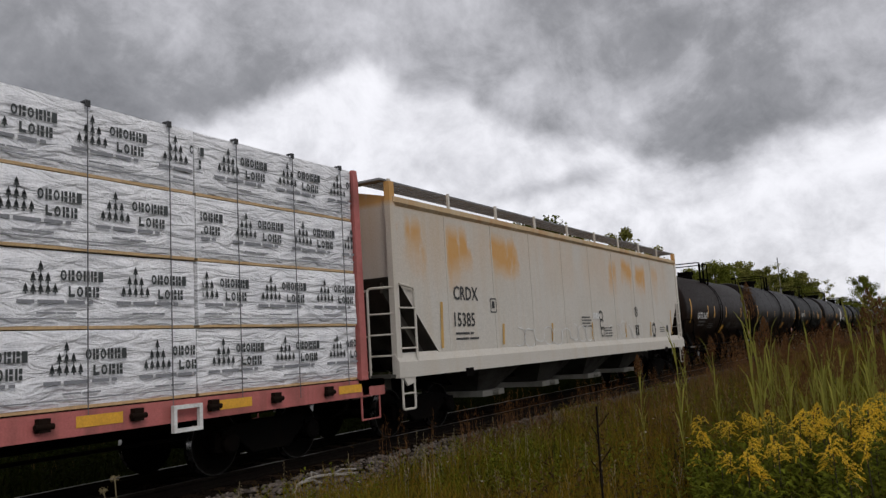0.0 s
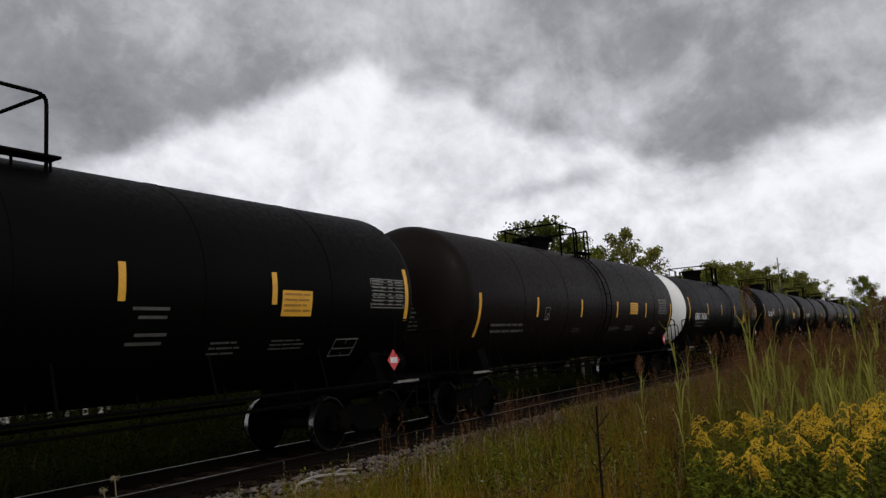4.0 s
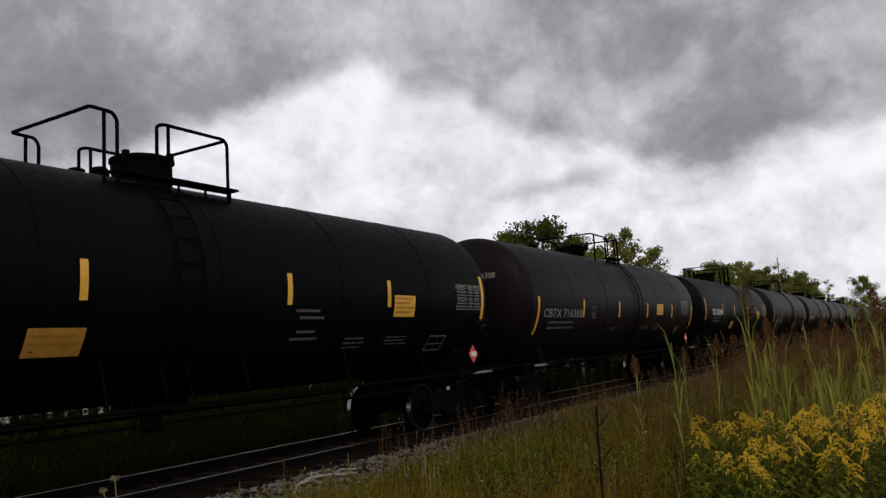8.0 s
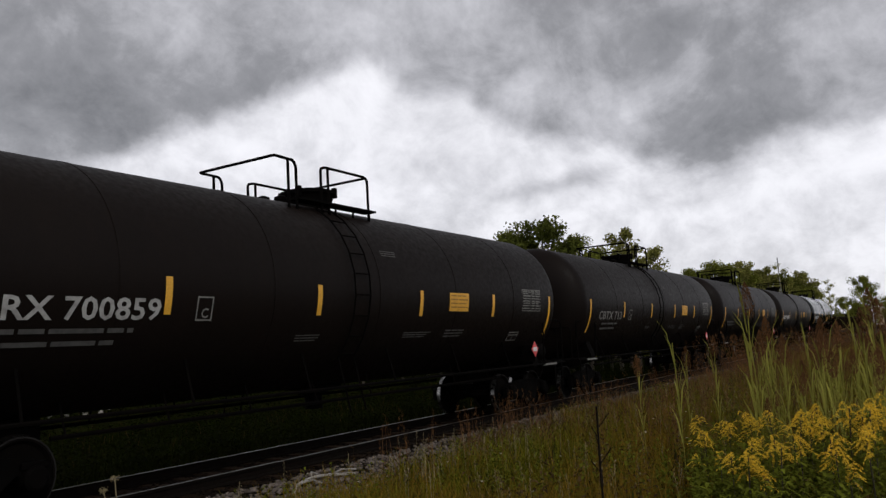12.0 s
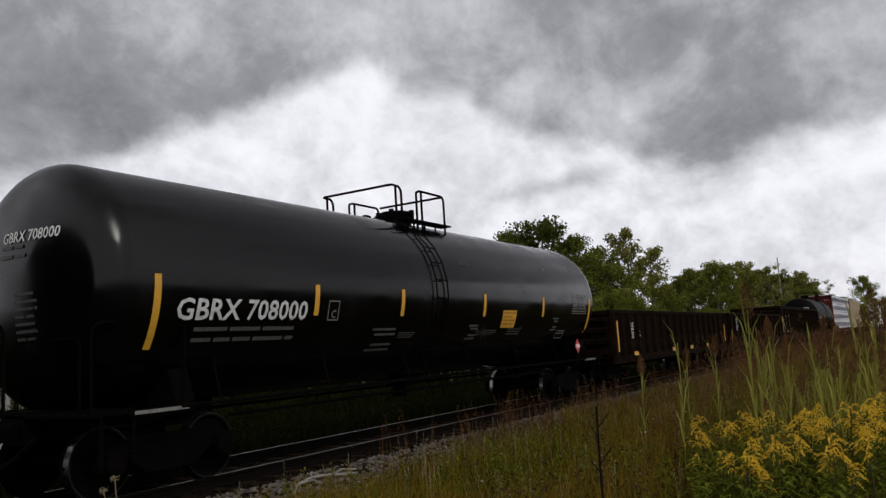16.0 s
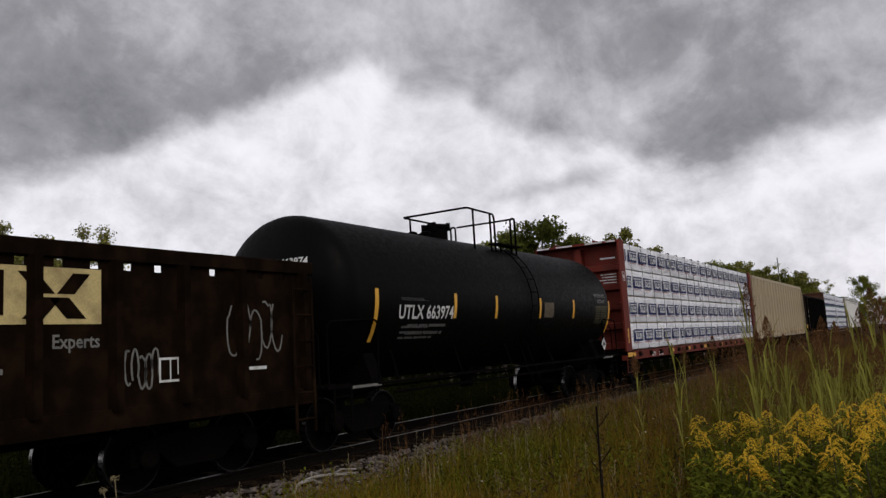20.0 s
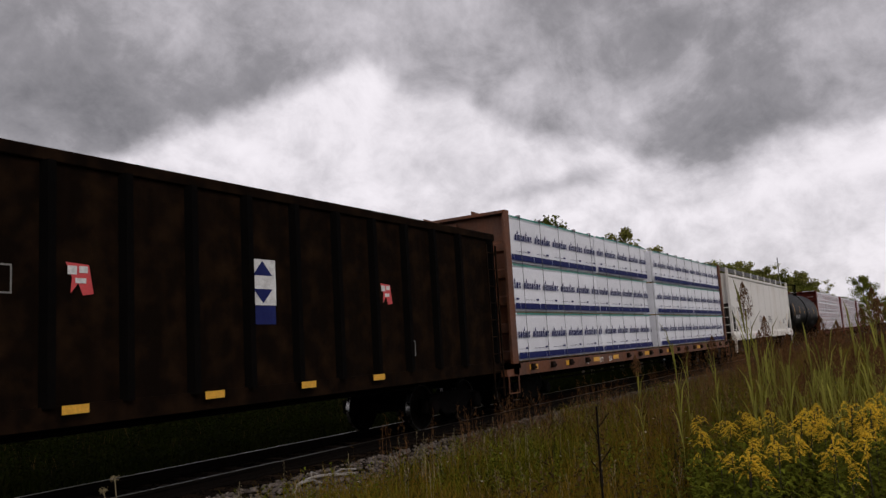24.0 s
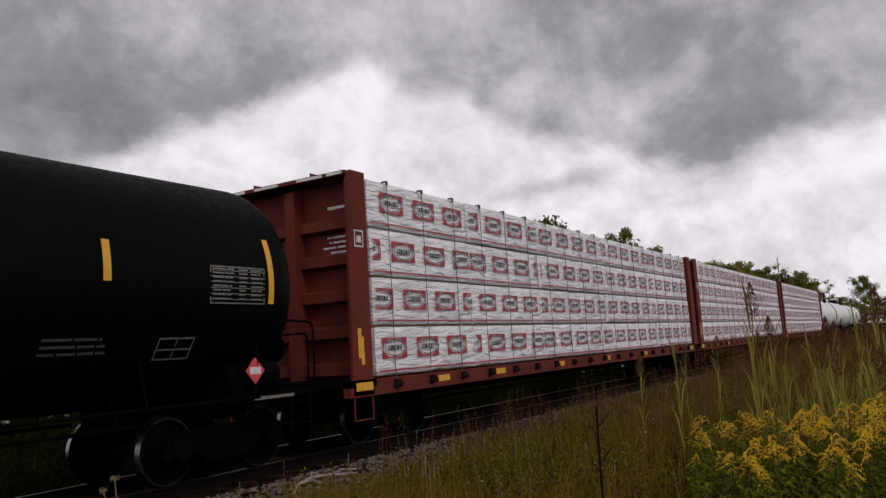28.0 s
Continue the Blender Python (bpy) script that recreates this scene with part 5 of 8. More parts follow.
        red.append(rects([(a, height * 0.06, b, height * 0.095)]))
        for k in range(0, len(black), 2):
            layers.append((WRAP_RED, join(*red[5 * k // 2:5 * k // 2 + 5]), 0.0, "print", "red printed panel"))
            layers.append((WRAP_BLACK, join(*black[k:k + 2]), 0.003, "print_mark", ""))
        layers.append((WRAP_RED, red[-1], 0.0, "stripe", ""))
    return [(m, trim(flat), lift, name, label) for m, flat, lift, name, label in layers]


LABELS = {
    "firs": "lumber bundle in white wrap with black fir-tree print",
    "river": "lumber bundle in white wrap with dark blue band",
    "blue": "lumber bundle in white wrap with blue printed panels",
    "oval": "lumber bundle in white wrap with red oval print",
}


def bundle(brand, length, height, phase, seed, near=True):
    b = tagged(new("lumber_bundle"), LABELS[brand], "lumber bundle", "lumber bundles on the flat cars")
    w = new("wrap", wrap_mesh(length, height - 0.05, seed, WRAP_SMOOTH if brand == "river" else WRAP))
    w.parent = b
    w.location.z = 0.035
    if near:
        for at, (m, flat, lift, name, label) in enumerate(print_layers(brand, length, height - 0.05, phase)):
            key = ("print", at, brand, round(length, 2), round(height, 2), round(phase, 2), seed, m.name, name, len(flat[0]))
            if key not in CACHE:
                CACHE[key] = soup(name, [(x, -0.663 - lift, z + 0.035) for x, z in flat[0]], flat[1], m, b)
                ob = CACHE[key]
            else:
                ob = new(name, CACHE[key].data)
                ob.parent = b
            if label:
                ob["label"] = label
        inset = 0.615 if brand == "firs" else 0.45
        key = ("board", round(length, 2), inset)
        if key not in CACHE:
            bm = bmesh.new()
            box(bm, -length / 2 + 0.02, length / 2 - 0.02, -inset, 0.62, 0.0, 0.036)
            CACHE[key] = part("bearer_board", bm, LUMBER, b)
        else:
            ob = new("bearer_board", CACHE[key].data)
            ob.parent = b
    return b


def load_car(car, along, brand, rows, lengths, height, start=-11.2, far=True, first=0.55):
    """Stack bundles on both sides of a centre-beam car; lengths is a list of rows of (length or -gap), top row first."""
    tall = height
    for r in range(rows):
        x = start
        for i, ln in enumerate(lengths[r % len(lengths)]):
            if ln < 0:
                x += -ln
                continue
            cx, z = x + ln / 2, DECK + (rows - 1 - r) * tall
            b = bundle(brand, ln - 0.03, tall, (0.25 + 0.31 * r + 0.47 * i) % 1.1, (r * 3 + i) % 4)
            b.matrix_basis = pose(cx, -0.80 - 0.012 * ((r * 5 + i * 3) % 4), z)
            TRAIN.append((b, along))
            if far:
                b2 = bundle(brand, ln - 0.03, tall, 0.3, (r + i) % 4, near=False)
                b2.matrix_basis = pose(cx, 0.80, z, 0, 0, 180)
                TRAIN.append((b2, along))
            x += ln
    top = DECK + rows * tall
    k = start + first
    bm0 = None
    end = start + sum(abs(v) for v in lengths[0])
    while k < end:
        if bm0 is None:
            bm = bmesh.new()
            box(bm, -0.005, 0.005, -1.505, -1.495, 0.95, top - 0.02)
            box(bm, -0.011, 0.011, -1.50, -0.2, top - 0.01, top + 0.002)
            bm0 = part("tie_down_strap", bm, STRAP, car)
            bm0.location.x = k
            bm = bmesh.new()
            box(bm, -0.032, 0.032, -1.512, -1.49, top - 0.065, top + 0.015)
            box(bm, -0.032, 0.032, -1.50, -1.40, top, top + 0.015)
            guard = part("corner_protector", bm, BLACK_PAINT, car)
            guard.location.x = k
        else:
            share("tie_down_strap", bm0, car, Matrix.Translation((k, 0, 0)))
            share("corner_protector", guard, car, Matrix.Translation((k, 0, 0)))
        k += 1.22


# ---------------------------------------------------------------- the train, front to rear
GROUP = "cars of the freight train"
# shapes of the railing on top: style, ends and corners along the tank, place and size of the bonnet
DECK_A = dict(style="hoop", peak=-1.62, corner=-1.23, r0=-0.56, r1=0.77, xd=-0.11, rad=0.44, high=0.70)
DECK_B = dict(style="hoop", peak=-1.82, corner=-1.31, r0=-0.63, r1=0.77, xd=0.05, rad=0.51, taper=0.09, high=0.58, tall=0.34)
DECK_C = dict(style="hoop", peak=-1.37, corner=-0.98, r0=-0.27, r1=1.09, xd=0.39, rad=0.47, taper=0.08, high=0.61, tall=0.36)
DECK_D = dict(style="hoop", peak=-1.22, corner=-0.91, r0=-0.32, r1=0.81, xd=0.17, rad=0.36, high=0.58, tall=0.28)
DECK_E = dict(style="hoop", peak=-0.90, corner=-0.45, r0=0.25, r1=0.91, xd=0.05, rad=0.39, high=0.66, tall=0.44)
DECK_W = dict(style="slope", peak=-1.07, corner=0.49, r0=1.16, r1=1.39, xd=0.02, rad=0.41, high=0.62, tall=0.50)
DECK_L = dict(style="slope", peak=-1.58, corner=-0.05, r0=0.66, r1=0.97, xd=-0.93, rad=0.44, taper=0.08, high=0.61, tall=0.34)
DECK_S = dict(style="slope", peak=-1.22, corner=0.27, r0=1.03, r1=1.25, xd=-0.43, rad=0.50, high=0.71, tall=0.42)
DECK_N = dict(style="slope", peak=-1.32, corner=0.23, r0=0.91, r1=1.21, xd=-1.03, rad=0.53, taper=0.09, high=0.64, tall=0.36)
DECK_U = dict(style="slope", peak=-1.07, corner=0.30, r0=1.23, r1=1.49, xd=-1.03, rad=0.28, high=0.66, tall=0.36)
DECK_G = dict(style="hoop", peak=-1.12, corner=-0.85, r0=-0.35, r1=0.58, xd=0.0, rad=0.31, high=0.68, tall=0.36)
TILX_PANELS = [(-2.79, 1.74, 2.06, 0.72, "orange"), (4.15, 2.20, 2.59, 0.69, "yellow"), (1.5, 1.80, 2.34, 0.70, "bars"), (2.9, 1.64, 1.86, 0.62, "fine"), (4.1, 1.68, 1.86, 0.82, "fine"), (5.65, 1.55, 1.84, 0.62, "frame")]
BROWN_PANELS = [(1.80, 1.59, 1.95, 0.66, "orange"), (3.1, 1.72, 1.92, 0.95, "fine"), (1.05, 3.35, 3.5, 0.5, "fine"), (5.2, 1.58, 1.88, 0.6, "frame")]
WHITE_PANELS = [(3.86, 1.94, 2.39, 0.66, "yellow"), (1.9, 1.92, 2.34, 0.72, "bars"), (1.9, 1.78, 1.88, 1.45, "fine"), (5.0, 1.75, 1.85, 0.9, "fine"), (5.85, 1.58, 1.82, 0.5, "frame")]
SLOPED_PANELS = [(-2.26, 1.72, 2.05, 0.67, "orange"), (4.65, 2.20, 2.60, 0.69, "yellow"), (1.95, 1.80, 2.34, 0.72, "bars"), (3.1, 1.66, 1.86, 0.62, "fine"), (4.4, 1.68, 1.86, 0.82, "fine"), (5.35, 1.55, 1.84, 0.62, "frame")]
LATE_PANELS = [(2.70, 2.22, 2.60, 0.5, "dark"), (3.86, 1.71, 1.95, 0.92, "fine"), (1.0, 1.5, 1.7, 0.7, "fine"), (5.46, 1.64, 1.92, 0.58, "frame")]


def grey_panels(x, z0=2.31, z1=2.68, w=0.78):
    return [(x, z0, z1, w, "yellow"), (0.2, 3.28, 3.40, 0.5, "fine"), (0.9, 1.80, 1.92, 1.0, "fine"), (2.4, 1.78, 1.95, 0.8, "fine"), (-2.1, 1.80, 1.92, 0.6, "fine"), (5.4, 1.66, 1.86, 0.5, "frame")]


def tank_row():
    half = 9.1
    small, big, pale = (1.60, 2.66), (1.665, 2.68), (1.55, 2.62)
    black = tank_base(2 * half, *small, TANK_BLACK, DECK_A, ladder_at=-0.6)
    brown = tank_base(2 * half, *big, TANK_BROWN, DECK_N, ladder_at=0.42)
    brown_low = tank_base(2 * half, *big, TANK_BROWN, DECK_L, ladder_at=0.5)
    sloped = tank_base(2 * half, *small, TANK_BLACK, DECK_S, ladder_at=0.7)
    browner = tank_base(2 * half, *big, TANK_BROWN, DECK_B, ladder_at=-0.6)
    dark = tank_base(2 * half, *big, TANK_BROWN, DECK_C, ladder_at=-0.7, jacket=False)
    late = tank_base(2 * half, *big, TANK_BLACK, DECK_E, ladder_at=-0.5, jacket=False)
    gloss = tank_base(2 * half, *big, TANK_GLOSS, DECK_D, ladder_at=-0.8, jacket=False)
    white = tank_base(2 * half, *pale, TANK_BLACK, DECK_W, white_ends=True, ladder_at=0.95)
    tilx = dict(strips=(-7.80, -4.60, -2.18, 1.33, 3.98, 7.53), ends=(2.12, 3.08), mids=(2.37, 2.85), text=(-6.70, -4.74, 2.35, 0.27), plate=-4.42, panels=TILX_PANELS, table=(6.41, 2.35), placard=7.1)
    gbrx = dict(strips=(-7.68, -4.66, -1.68, 1.33, 4.30, 7.38), ends=(1.78, 2.72), mids=(2.21, 2.69), text=(-7.40, -4.76, 2.15, 0.26), plate=-4.04, panels=grey_panels(2.40), table=(5.80, 2.34), placard=6.6)
    cbtx = dict(strips=(-7.85, -4.65, -1.90, 1.74, 4.40, 7.46), ends=(1.95, 2.92), mids=(2.27, 2.63), text=(-6.85, -4.46, 1.90, 0.22), plate=-4.01, panels=BROWN_PANELS, table=(6.12, 2.18), slant=0.15, tone=FADED_PAINT, placard=5.6)
    rows = [
        (58.12, brown, big, "CBTX", "727949", dict(cbtx, table=(6.25, 2.18)), "dusty black tank car with yellow reflector strips"),
        (76.1, black, small, "TILX", "280995", dict(tilx, strips=(-7.78, -4.58, -1.74, 1.32, 3.98, 7.53)), "black tank car with white number and yellow reflectors"),
        (94.1, brown, big, "", "", dict(gbrx, panels=grey_panels(2.6)), "dusty black tank car, its lettering faded"),
        (112.16, white, pale, "GBRX", "704366", dict(strips=(-7.3, -4.1, -1.26, 1.76, 4.73, 7.70), ends=(2.10, 3.08), mids=(2.35, 2.84), text=(-6.42, -4.3, 2.15, 0.28), plate=-3.96, panels=WHITE_PANELS, table=(6.46, 2.12), placard=7.0), "black tank car with white painted heads"),
        (130.4, black, small, "TILX", "280798", tilx, "black tank car with white number and yellow reflectors"),
        (148.51, black, small, "TILX", "280854", tilx, "black tank car with white number and yellow reflectors"),
        (166.61, brown_low, big, "CBTX", "716308", dict(gbrx, strips=(-7.70, -4.62, -1.56, 1.41, 4.50, 7.40), text=(-7.37, -4.72, 2.20, 0.22), plate=-3.79, panels=grey_panels(2.53), table=(5.86, 2.34), tone=FADED_PAINT), "dusty black tank car with yellow warning panel"),
        (184.70, sloped, small, "TILX", "280808", dict(tilx, strips=(-7.80, -4.37, -1.66, 1.83, 4.36, 7.47), text=(-6.56, -4.50, 2.35, 0.27), plate=-3.93, panels=SLOPED_PANELS, table=(6.33, 2.35)), "black tank car with white number and yellow reflectors"),
        (202.87, brown, big, "CBTX", "727848", dict(cbtx, text=(-7.0, -4.46, 1.90, 0.24)), "dusty black tank car with yellow reflector strips"),
        (221.02, browner, big, "GBRX", "700859", dict(gbrx, tone=WORN_PAINT, panels=grey_panels(2.38)), "dusty black tank car with slanted white number"),
        (239.07, browner, big, "CBTX", "713", dict(gbrx, text=(-6.95, -4.9, 2.15, 0.24), tone=FADED_PAINT), "dusty black tank car, its number half worn away"),
        (257.13, browner, big, "", "", dict(gbrx, panels=grey_panels(2.5)), "dusty black tank car with yellow warning panel"),
        (275.24, dark, big, "GBRX", "700896", dict(gbrx, strips=(-7.62, -4.60, -1.59, 1.49, 4.41, 7.38), slant=0.12, plate=-3.96, panels=grey_panels(2.61) + [(-3.5, 1.80, 2.28, 1.2, "scrawl"), (4.7, 1.85, 2.25, 1.1, "scrawl")], table=(5.94, 2.34)), "black tank car with chalky scrawls on its side"),
        (293.24, gloss, big, "GBRX", "708000", dict(gbrx, strips=(-7.67, -4.58, -2.14, 1.07, 4.19, 7.38), text=(-7.35, -4.80, 2.15, 0.28), plate=-4.14, panels=grey_panels(1.98, 1.96, 2.35, 0.7) + [(-2.95, 1.58, 2.02, 0.85, "bars"), (0.5, 1.72, 2.05, 0.5, "bars"), (4.9, 1.85, 2.2, 0.4, "bars")], table=(6.11, 2.30), slant=0.06), "new glossy black tank car with crisp white number"),
        (487.38, late, big, "TILX", "318559", dict(tilx, strips=(-7.05, -4.27, -1.66, 1.31, 4.57, 7.34), ends=(2.37, 3.33), mids=(2.60, 3.10), text=(-6.35, -4.34, 2.21, 0.26), plate=-3.97, panels=LATE_PANELS, table=(6.17, 2.36)), "black tank car with white number and yellow reflectors"),
    ]
    # all copies first, while the bases are still bare
    cars, used = [], set()
    for along, base, size, code, number, marks, label in rows:
        car = base if base not in used else copy_base(base)
        used.add(base)
        cars.append(finish(tagged(car, label, "railway car", GROUP), along))
    for i, (car, (along, base, size, code, number, marks, label)) in enumerate(zip(cars, rows)):
        mark_tank(car, *size, code, number, half, seed=i, **marks)


def copy_base(base):
    car = copy_thing(base, Matrix.Identity(4))
    for t in car.children:
        if t.name.startswith("truck"):
            WHEELSETS.extend(o for o in t.children if o.name.startswith("wheelset"))
    return car


def short_tanks():
    car = tank_base(15.3, 1.57, 2.62, TANK_RUSTY, DECK_G, jacket=False, ladder_at=-0.4, end=0.36)
    tagged(car, "rusty dark brown tank car with yellow reflector strips", "railway car", GROUP)
    mark_tank(car, 1.57, 2.62, "GATX", "31457", 7.65, (-5.94, -2.99, -1.70, 0.82, 4.42, 6.26), (2.0, 3.0), (2.24, 2.75), (-4.85, -3.0, 2.18, 0.26), 40,
              [(-2.6, 1.75, 1.98, 0.9, "fine"), (0.37, 1.52, 1.88, 0.37, "yellow"), (1.42, 1.72, 2.0, 0.85, "fine"), (2.8, 1.9, 1.98, 0.7, "fine"), (3.6, 1.72, 1.98, 0.6, "fine"), (4.65, 1.85, 1.98, 0.3, "fine")], (5.14, 2.19), None, 0.12, end=0.36, placard=6.21)
    finish(car, 41.37)
    car = tank_base(15.4, 1.56, 2.60, TANK_BLACK, DECK_U, jacket=False, ladder_at=0.9, end=0.72, tail=0.0)
    tagged(car, "older black tank car with worn white number", "railway car", GROUP)
    mark_tank(car, 1.56, 2.60, "UTLX", "663974", 7.7, (-5.77, -2.98, -1.12, 1.3, 3.53, 6.39), (1.76, 2.70), (2.18, 2.68), (-5.05, -3.05, 2.17, 0.26), 41,
              [(1.55, 2.2, 2.58, 0.6, "dark"), (-4.9, 1.75, 2.05, 1.2, "fine"), (-5.0, 2.5, 2.56, 1.0, "fine")], (5.22, 2.04), None, end=0.72, placard=5.78, table_paint=DIM_YELLOW, table_h=0.5, placard_paint=WHITE_PAINT)
    depth = tank_depth(1.56, 2.60)
    on_side("lettering", shifted(letters("METHYLENE DIPHENYL", 0.145), 5.22, 2.80, 0.6), FADED_PAINT, car, depth, "cream stencilled lettering")
    on_side("lettering", shifted(letters("DIISOCYANATE", 0.145), 5.40, 2.63, 0.6), FADED_PAINT, car, depth, "cream stencilled lettering")
    finish(car, 364.76)
    for along in (579.38, 597.58, 615.78):
        car = tank_base(18.2, 1.55, 2.64, TANK_WHITE, DECK_A, jacket=False) if along == 579.38 else copy_base(WHITE_CAR[0])
        WHITE_CAR.append(car)
        tagged(car, "white tank car far back in the train", "railway car", GROUP)
        finish(car, along)


WHITE_CAR = []


def scrawl(car, x, z, w, h, y, seed, material=None, name="graffiti", n=5, r=0.014):
    """A loose sprayed line."""
    rnd = random.Random(seed)
    bm = bmesh.new()
    for i in range(n):
        cx, cz = x + (i + 0.5) * w / n, z + h * rnd.uniform(0.35, 0.65)
        a0, turn = rnd.uniform(0, 6.28), rnd.choice((-1, 1)) * rnd.uniform(3.5, 6.0)
        pts = [(cx + w / n * 0.55 * math.cos(a0 + turn * k / 9), y, cz + h * 0.45 * math.sin(a0 + turn * k / 9 * rnd.uniform(0.9, 1.1))) for k in range(10)]
        for p, q in zip(pts, pts[1:]):
            d = Vector(q) - Vector(p)
            if d.length < 1e-4:
                continue
            nrm = Vector((-d.z, 0, d.x)).normalized() * r
            vs = [bm.verts.new(Vector(p) + nrm), bm.verts.new(Vector(p) - nrm), bm.verts.new(Vector(q) - nrm), bm.verts.new(Vector(q) + nrm)]
            bm.faces.new(vs)
    return part(name, bm, material or FADED_PAINT, car, "sprayed scrawl")


def gondolas():
    y = -1.528
    car = gondola(17.4, 16.2, 0.90, 2.40, [-8.0, -7.2, -6.48] + [-5.57 + 0.94 * i for i in range(14)] + [7.9], GON_BLACK)
    tagged(car, "low rusty black gondola with white number and yellow marks", "railway car", GROUP)
    d = flat_depth(y)
    on_side("reflector", rects([(-7.87, 1.14, -7.75, 2.1)], 2), YELLOW, car, flat_depth(-1.645), "yellow reflector strip")
    on_side("reflector", rects([(7.38, 1.14, 7.50, 1.9)], 2), YELLOW, car, flat_depth(-1.645), "yellow reflector strip")
    on_side("lettering", shifted(letters("BLE", 0.34), -6.29, 1.81, 0.85), WHITE_PAINT, car, d, "white stencilled lettering")
    on_side("lettering", shifted(letters("300", 0.33), -6.30, 1.53, 0.85), WHITE_PAINT, car, d)
    on_side("lettering", shifted(letters("95", 0.33), -5.42, 1.53, 0.85), WHITE_PAINT, car, d)
    for x in (-6.32, -1.74, 0.87, 3.62):
        on_side("warning_panel", rects([(x, 0.98, x + 0.42, 1.1)]), YELLOW, car, flat_depth(-1.645), "small yellow panel")
    on_side("stencil_block", rects(outline_rect(4.92, 1.35, 5.22, 2.1, 0.03) + [(4.92, 1.7, 5.22, 1.73)]), FADED_PAINT, car, d)
    finish(car, 310.77)
    car = gondola(17.5, 16.2, 0.92, 2.42, [-8.0, -6.95, -5.63, -4.75] + [-3.78 + 0.97 * i for i in range(12)] + [8.0], GON_BLACK)
    tagged(car, "low rusty brown-black gondola with dented sides", "railway car", GROUP)
    on_side("reflector", rects([(-8.25, 1.15, -8.13, 1.64)]), YELLOW, car, flat_depth(-1.645), "yellow reflector strip")
    on_side("lettering", shifted(letters("ICG", 0.35), -6.60, 1.93, 0.85), WHITE_PAINT, car, d, "white stencilled lettering")
    on_side("lettering", shifted(letters("2457", 0.36), -6.64, 1.58, 0.85), WHITE_PAINT, car, d)
    on_side("lettering", shifted(letters("32", 0.36), -5.46, 1.58, 0.85), WHITE_PAINT, car, d)
    for x in (-1.1, 0.67, 2.83):
        on_side("reflector", rects([(x, 1.25, x + 0.11, 1.72)]), YELLOW, car, d, "yellow reflector strip")
    scrawl(car, 3.1, 1.62, 2.7, 0.4, y, 5, n=4)
    scrawl(car, 3.4, 0.95, 0.6, 0.5, y, 8, n=1)
    finish(car, 328.09)
    car = gondola(21.0, 20.8, 0.98, 3.0, [-10.3, -8.7, -7.43, -6.2, -5.25, -4.4] + [-3.48 + 1.03 * i for i in range(13)] + [10.2], GON_BLACK, holes=True)
    tagged(car, "long black gondola with faded yellow blocks and scrawls", "railway car", GROUP)
    on_side("reflector", rects([(-10.46, 1.32, -10.34, 2.32)], 2), YELLOW, car, flat_depth(-1.645), "yellow reflector strip")
    for text, x, z in (("GN", -8.27, 2.3), ("TX", -6.94, 2.3), ("295", -8.29, 1.78), ("076", -6.92, 1.78)):
        on_side("lettering", shifted(letters(text, 0.40), x, z, 0.8), BLOCK_CREAM, car, d, "cream painted lettering")
    for x, z, w, h in ((-1.86, 2.28, 0.46, 0.30), (-1.05, 2.29, 0.62, 0.30), (0.0, 2.29, 0.18, 0.32), (0.36, 2.29, 0.18, 0.36), (0.12, 1.62, 0.42, 0.42), (0.98, 1.68, 0.50, 0.34), (1.92, 1.68, 0.52, 0.34)):
        on_side("painted_block", rects([(x, z, x + w, z + h, 0.06)]), BLOCK_CREAM, car, d, "faded cream painted block")
        on_side("painted_gap", rects([(x + w * 0.35, z + h * 0.3, x + w * 0.65, z + h * 0.62, 0.02)]), GON_BLACK, car, flat_depth(y - 0.005))
    on_side("painted_block", rects([(-1.88, 1.98, -0.37, 2.05), (-1.45, 1.62, -1.37, 1.98), (-1.88, 1.60, -1.37, 1.66), (-0.95, 1.80, -0.37, 1.86)]), BLOCK_CREAM, car, d)
    on_side("painted_panel", rects([(3.97, 2.1, 6.63, 2.74)]), BLOCK_CREAM, car, d, "cream painted panel")
    on_side("painted_panel_mark", rects([(4.15, 2.18, 4.4, 2.68, 0.0), (4.6, 2.5, 5.1, 2.62), (4.6, 2.2, 5.1, 2.3), (5.25, 2.2, 5.45, 2.68), (5.65, 2.16, 5.90, 2.4, 0.22), (6.18, 2.16, 6.43, 2.4, -0.22), (5.82, 2.44, 6.04, 2.68, -0.22), (6.06, 2.44, 6.28, 2.68, 0.2)]), GON_BLACK, car, flat_depth(y - 0.005))
    on_side("painted_lettering", rects(word_bars(4.0, 1.80, 5.5, 2.02, 1, 3) + word_bars(4.7, 1.5, 5.5, 1.66, 1, 4)), FADED_PAINT, car, d)
    on_side("lettering", shifted(letters("Experts", 0.22), 6.0, 1.83, 0.9), FADED_PAINT, car, d)
    on_side("card_frame", rects(outline_rect(7.45, 1.36, 7.94, 1.67, 0.03) + [(7.62, 1.39, 7.64, 1.64), (7.74, 1.45, 7.76, 1.64)]), WHITE_PAINT, car, flat_depth(y - 0.006))
    on_side("small_lettering", rects(word_bars(8.9, 1.38, 9.5, 1.5, 1, 6) + word_bars(-7.8, 1.22, -7.4, 1.42, 2, 8) + word_bars(-6.9, 1.22, -6.45, 1.42, 2, 9)), WHITE_PAINT, car, d)
    for x in (-8.87, -6.34, -3.65):
        on_side("reflector", rects([(x, 1.24, x + 0.1, 1.72)]), BLOCK_TAN, car, d, "faded reflector strip")
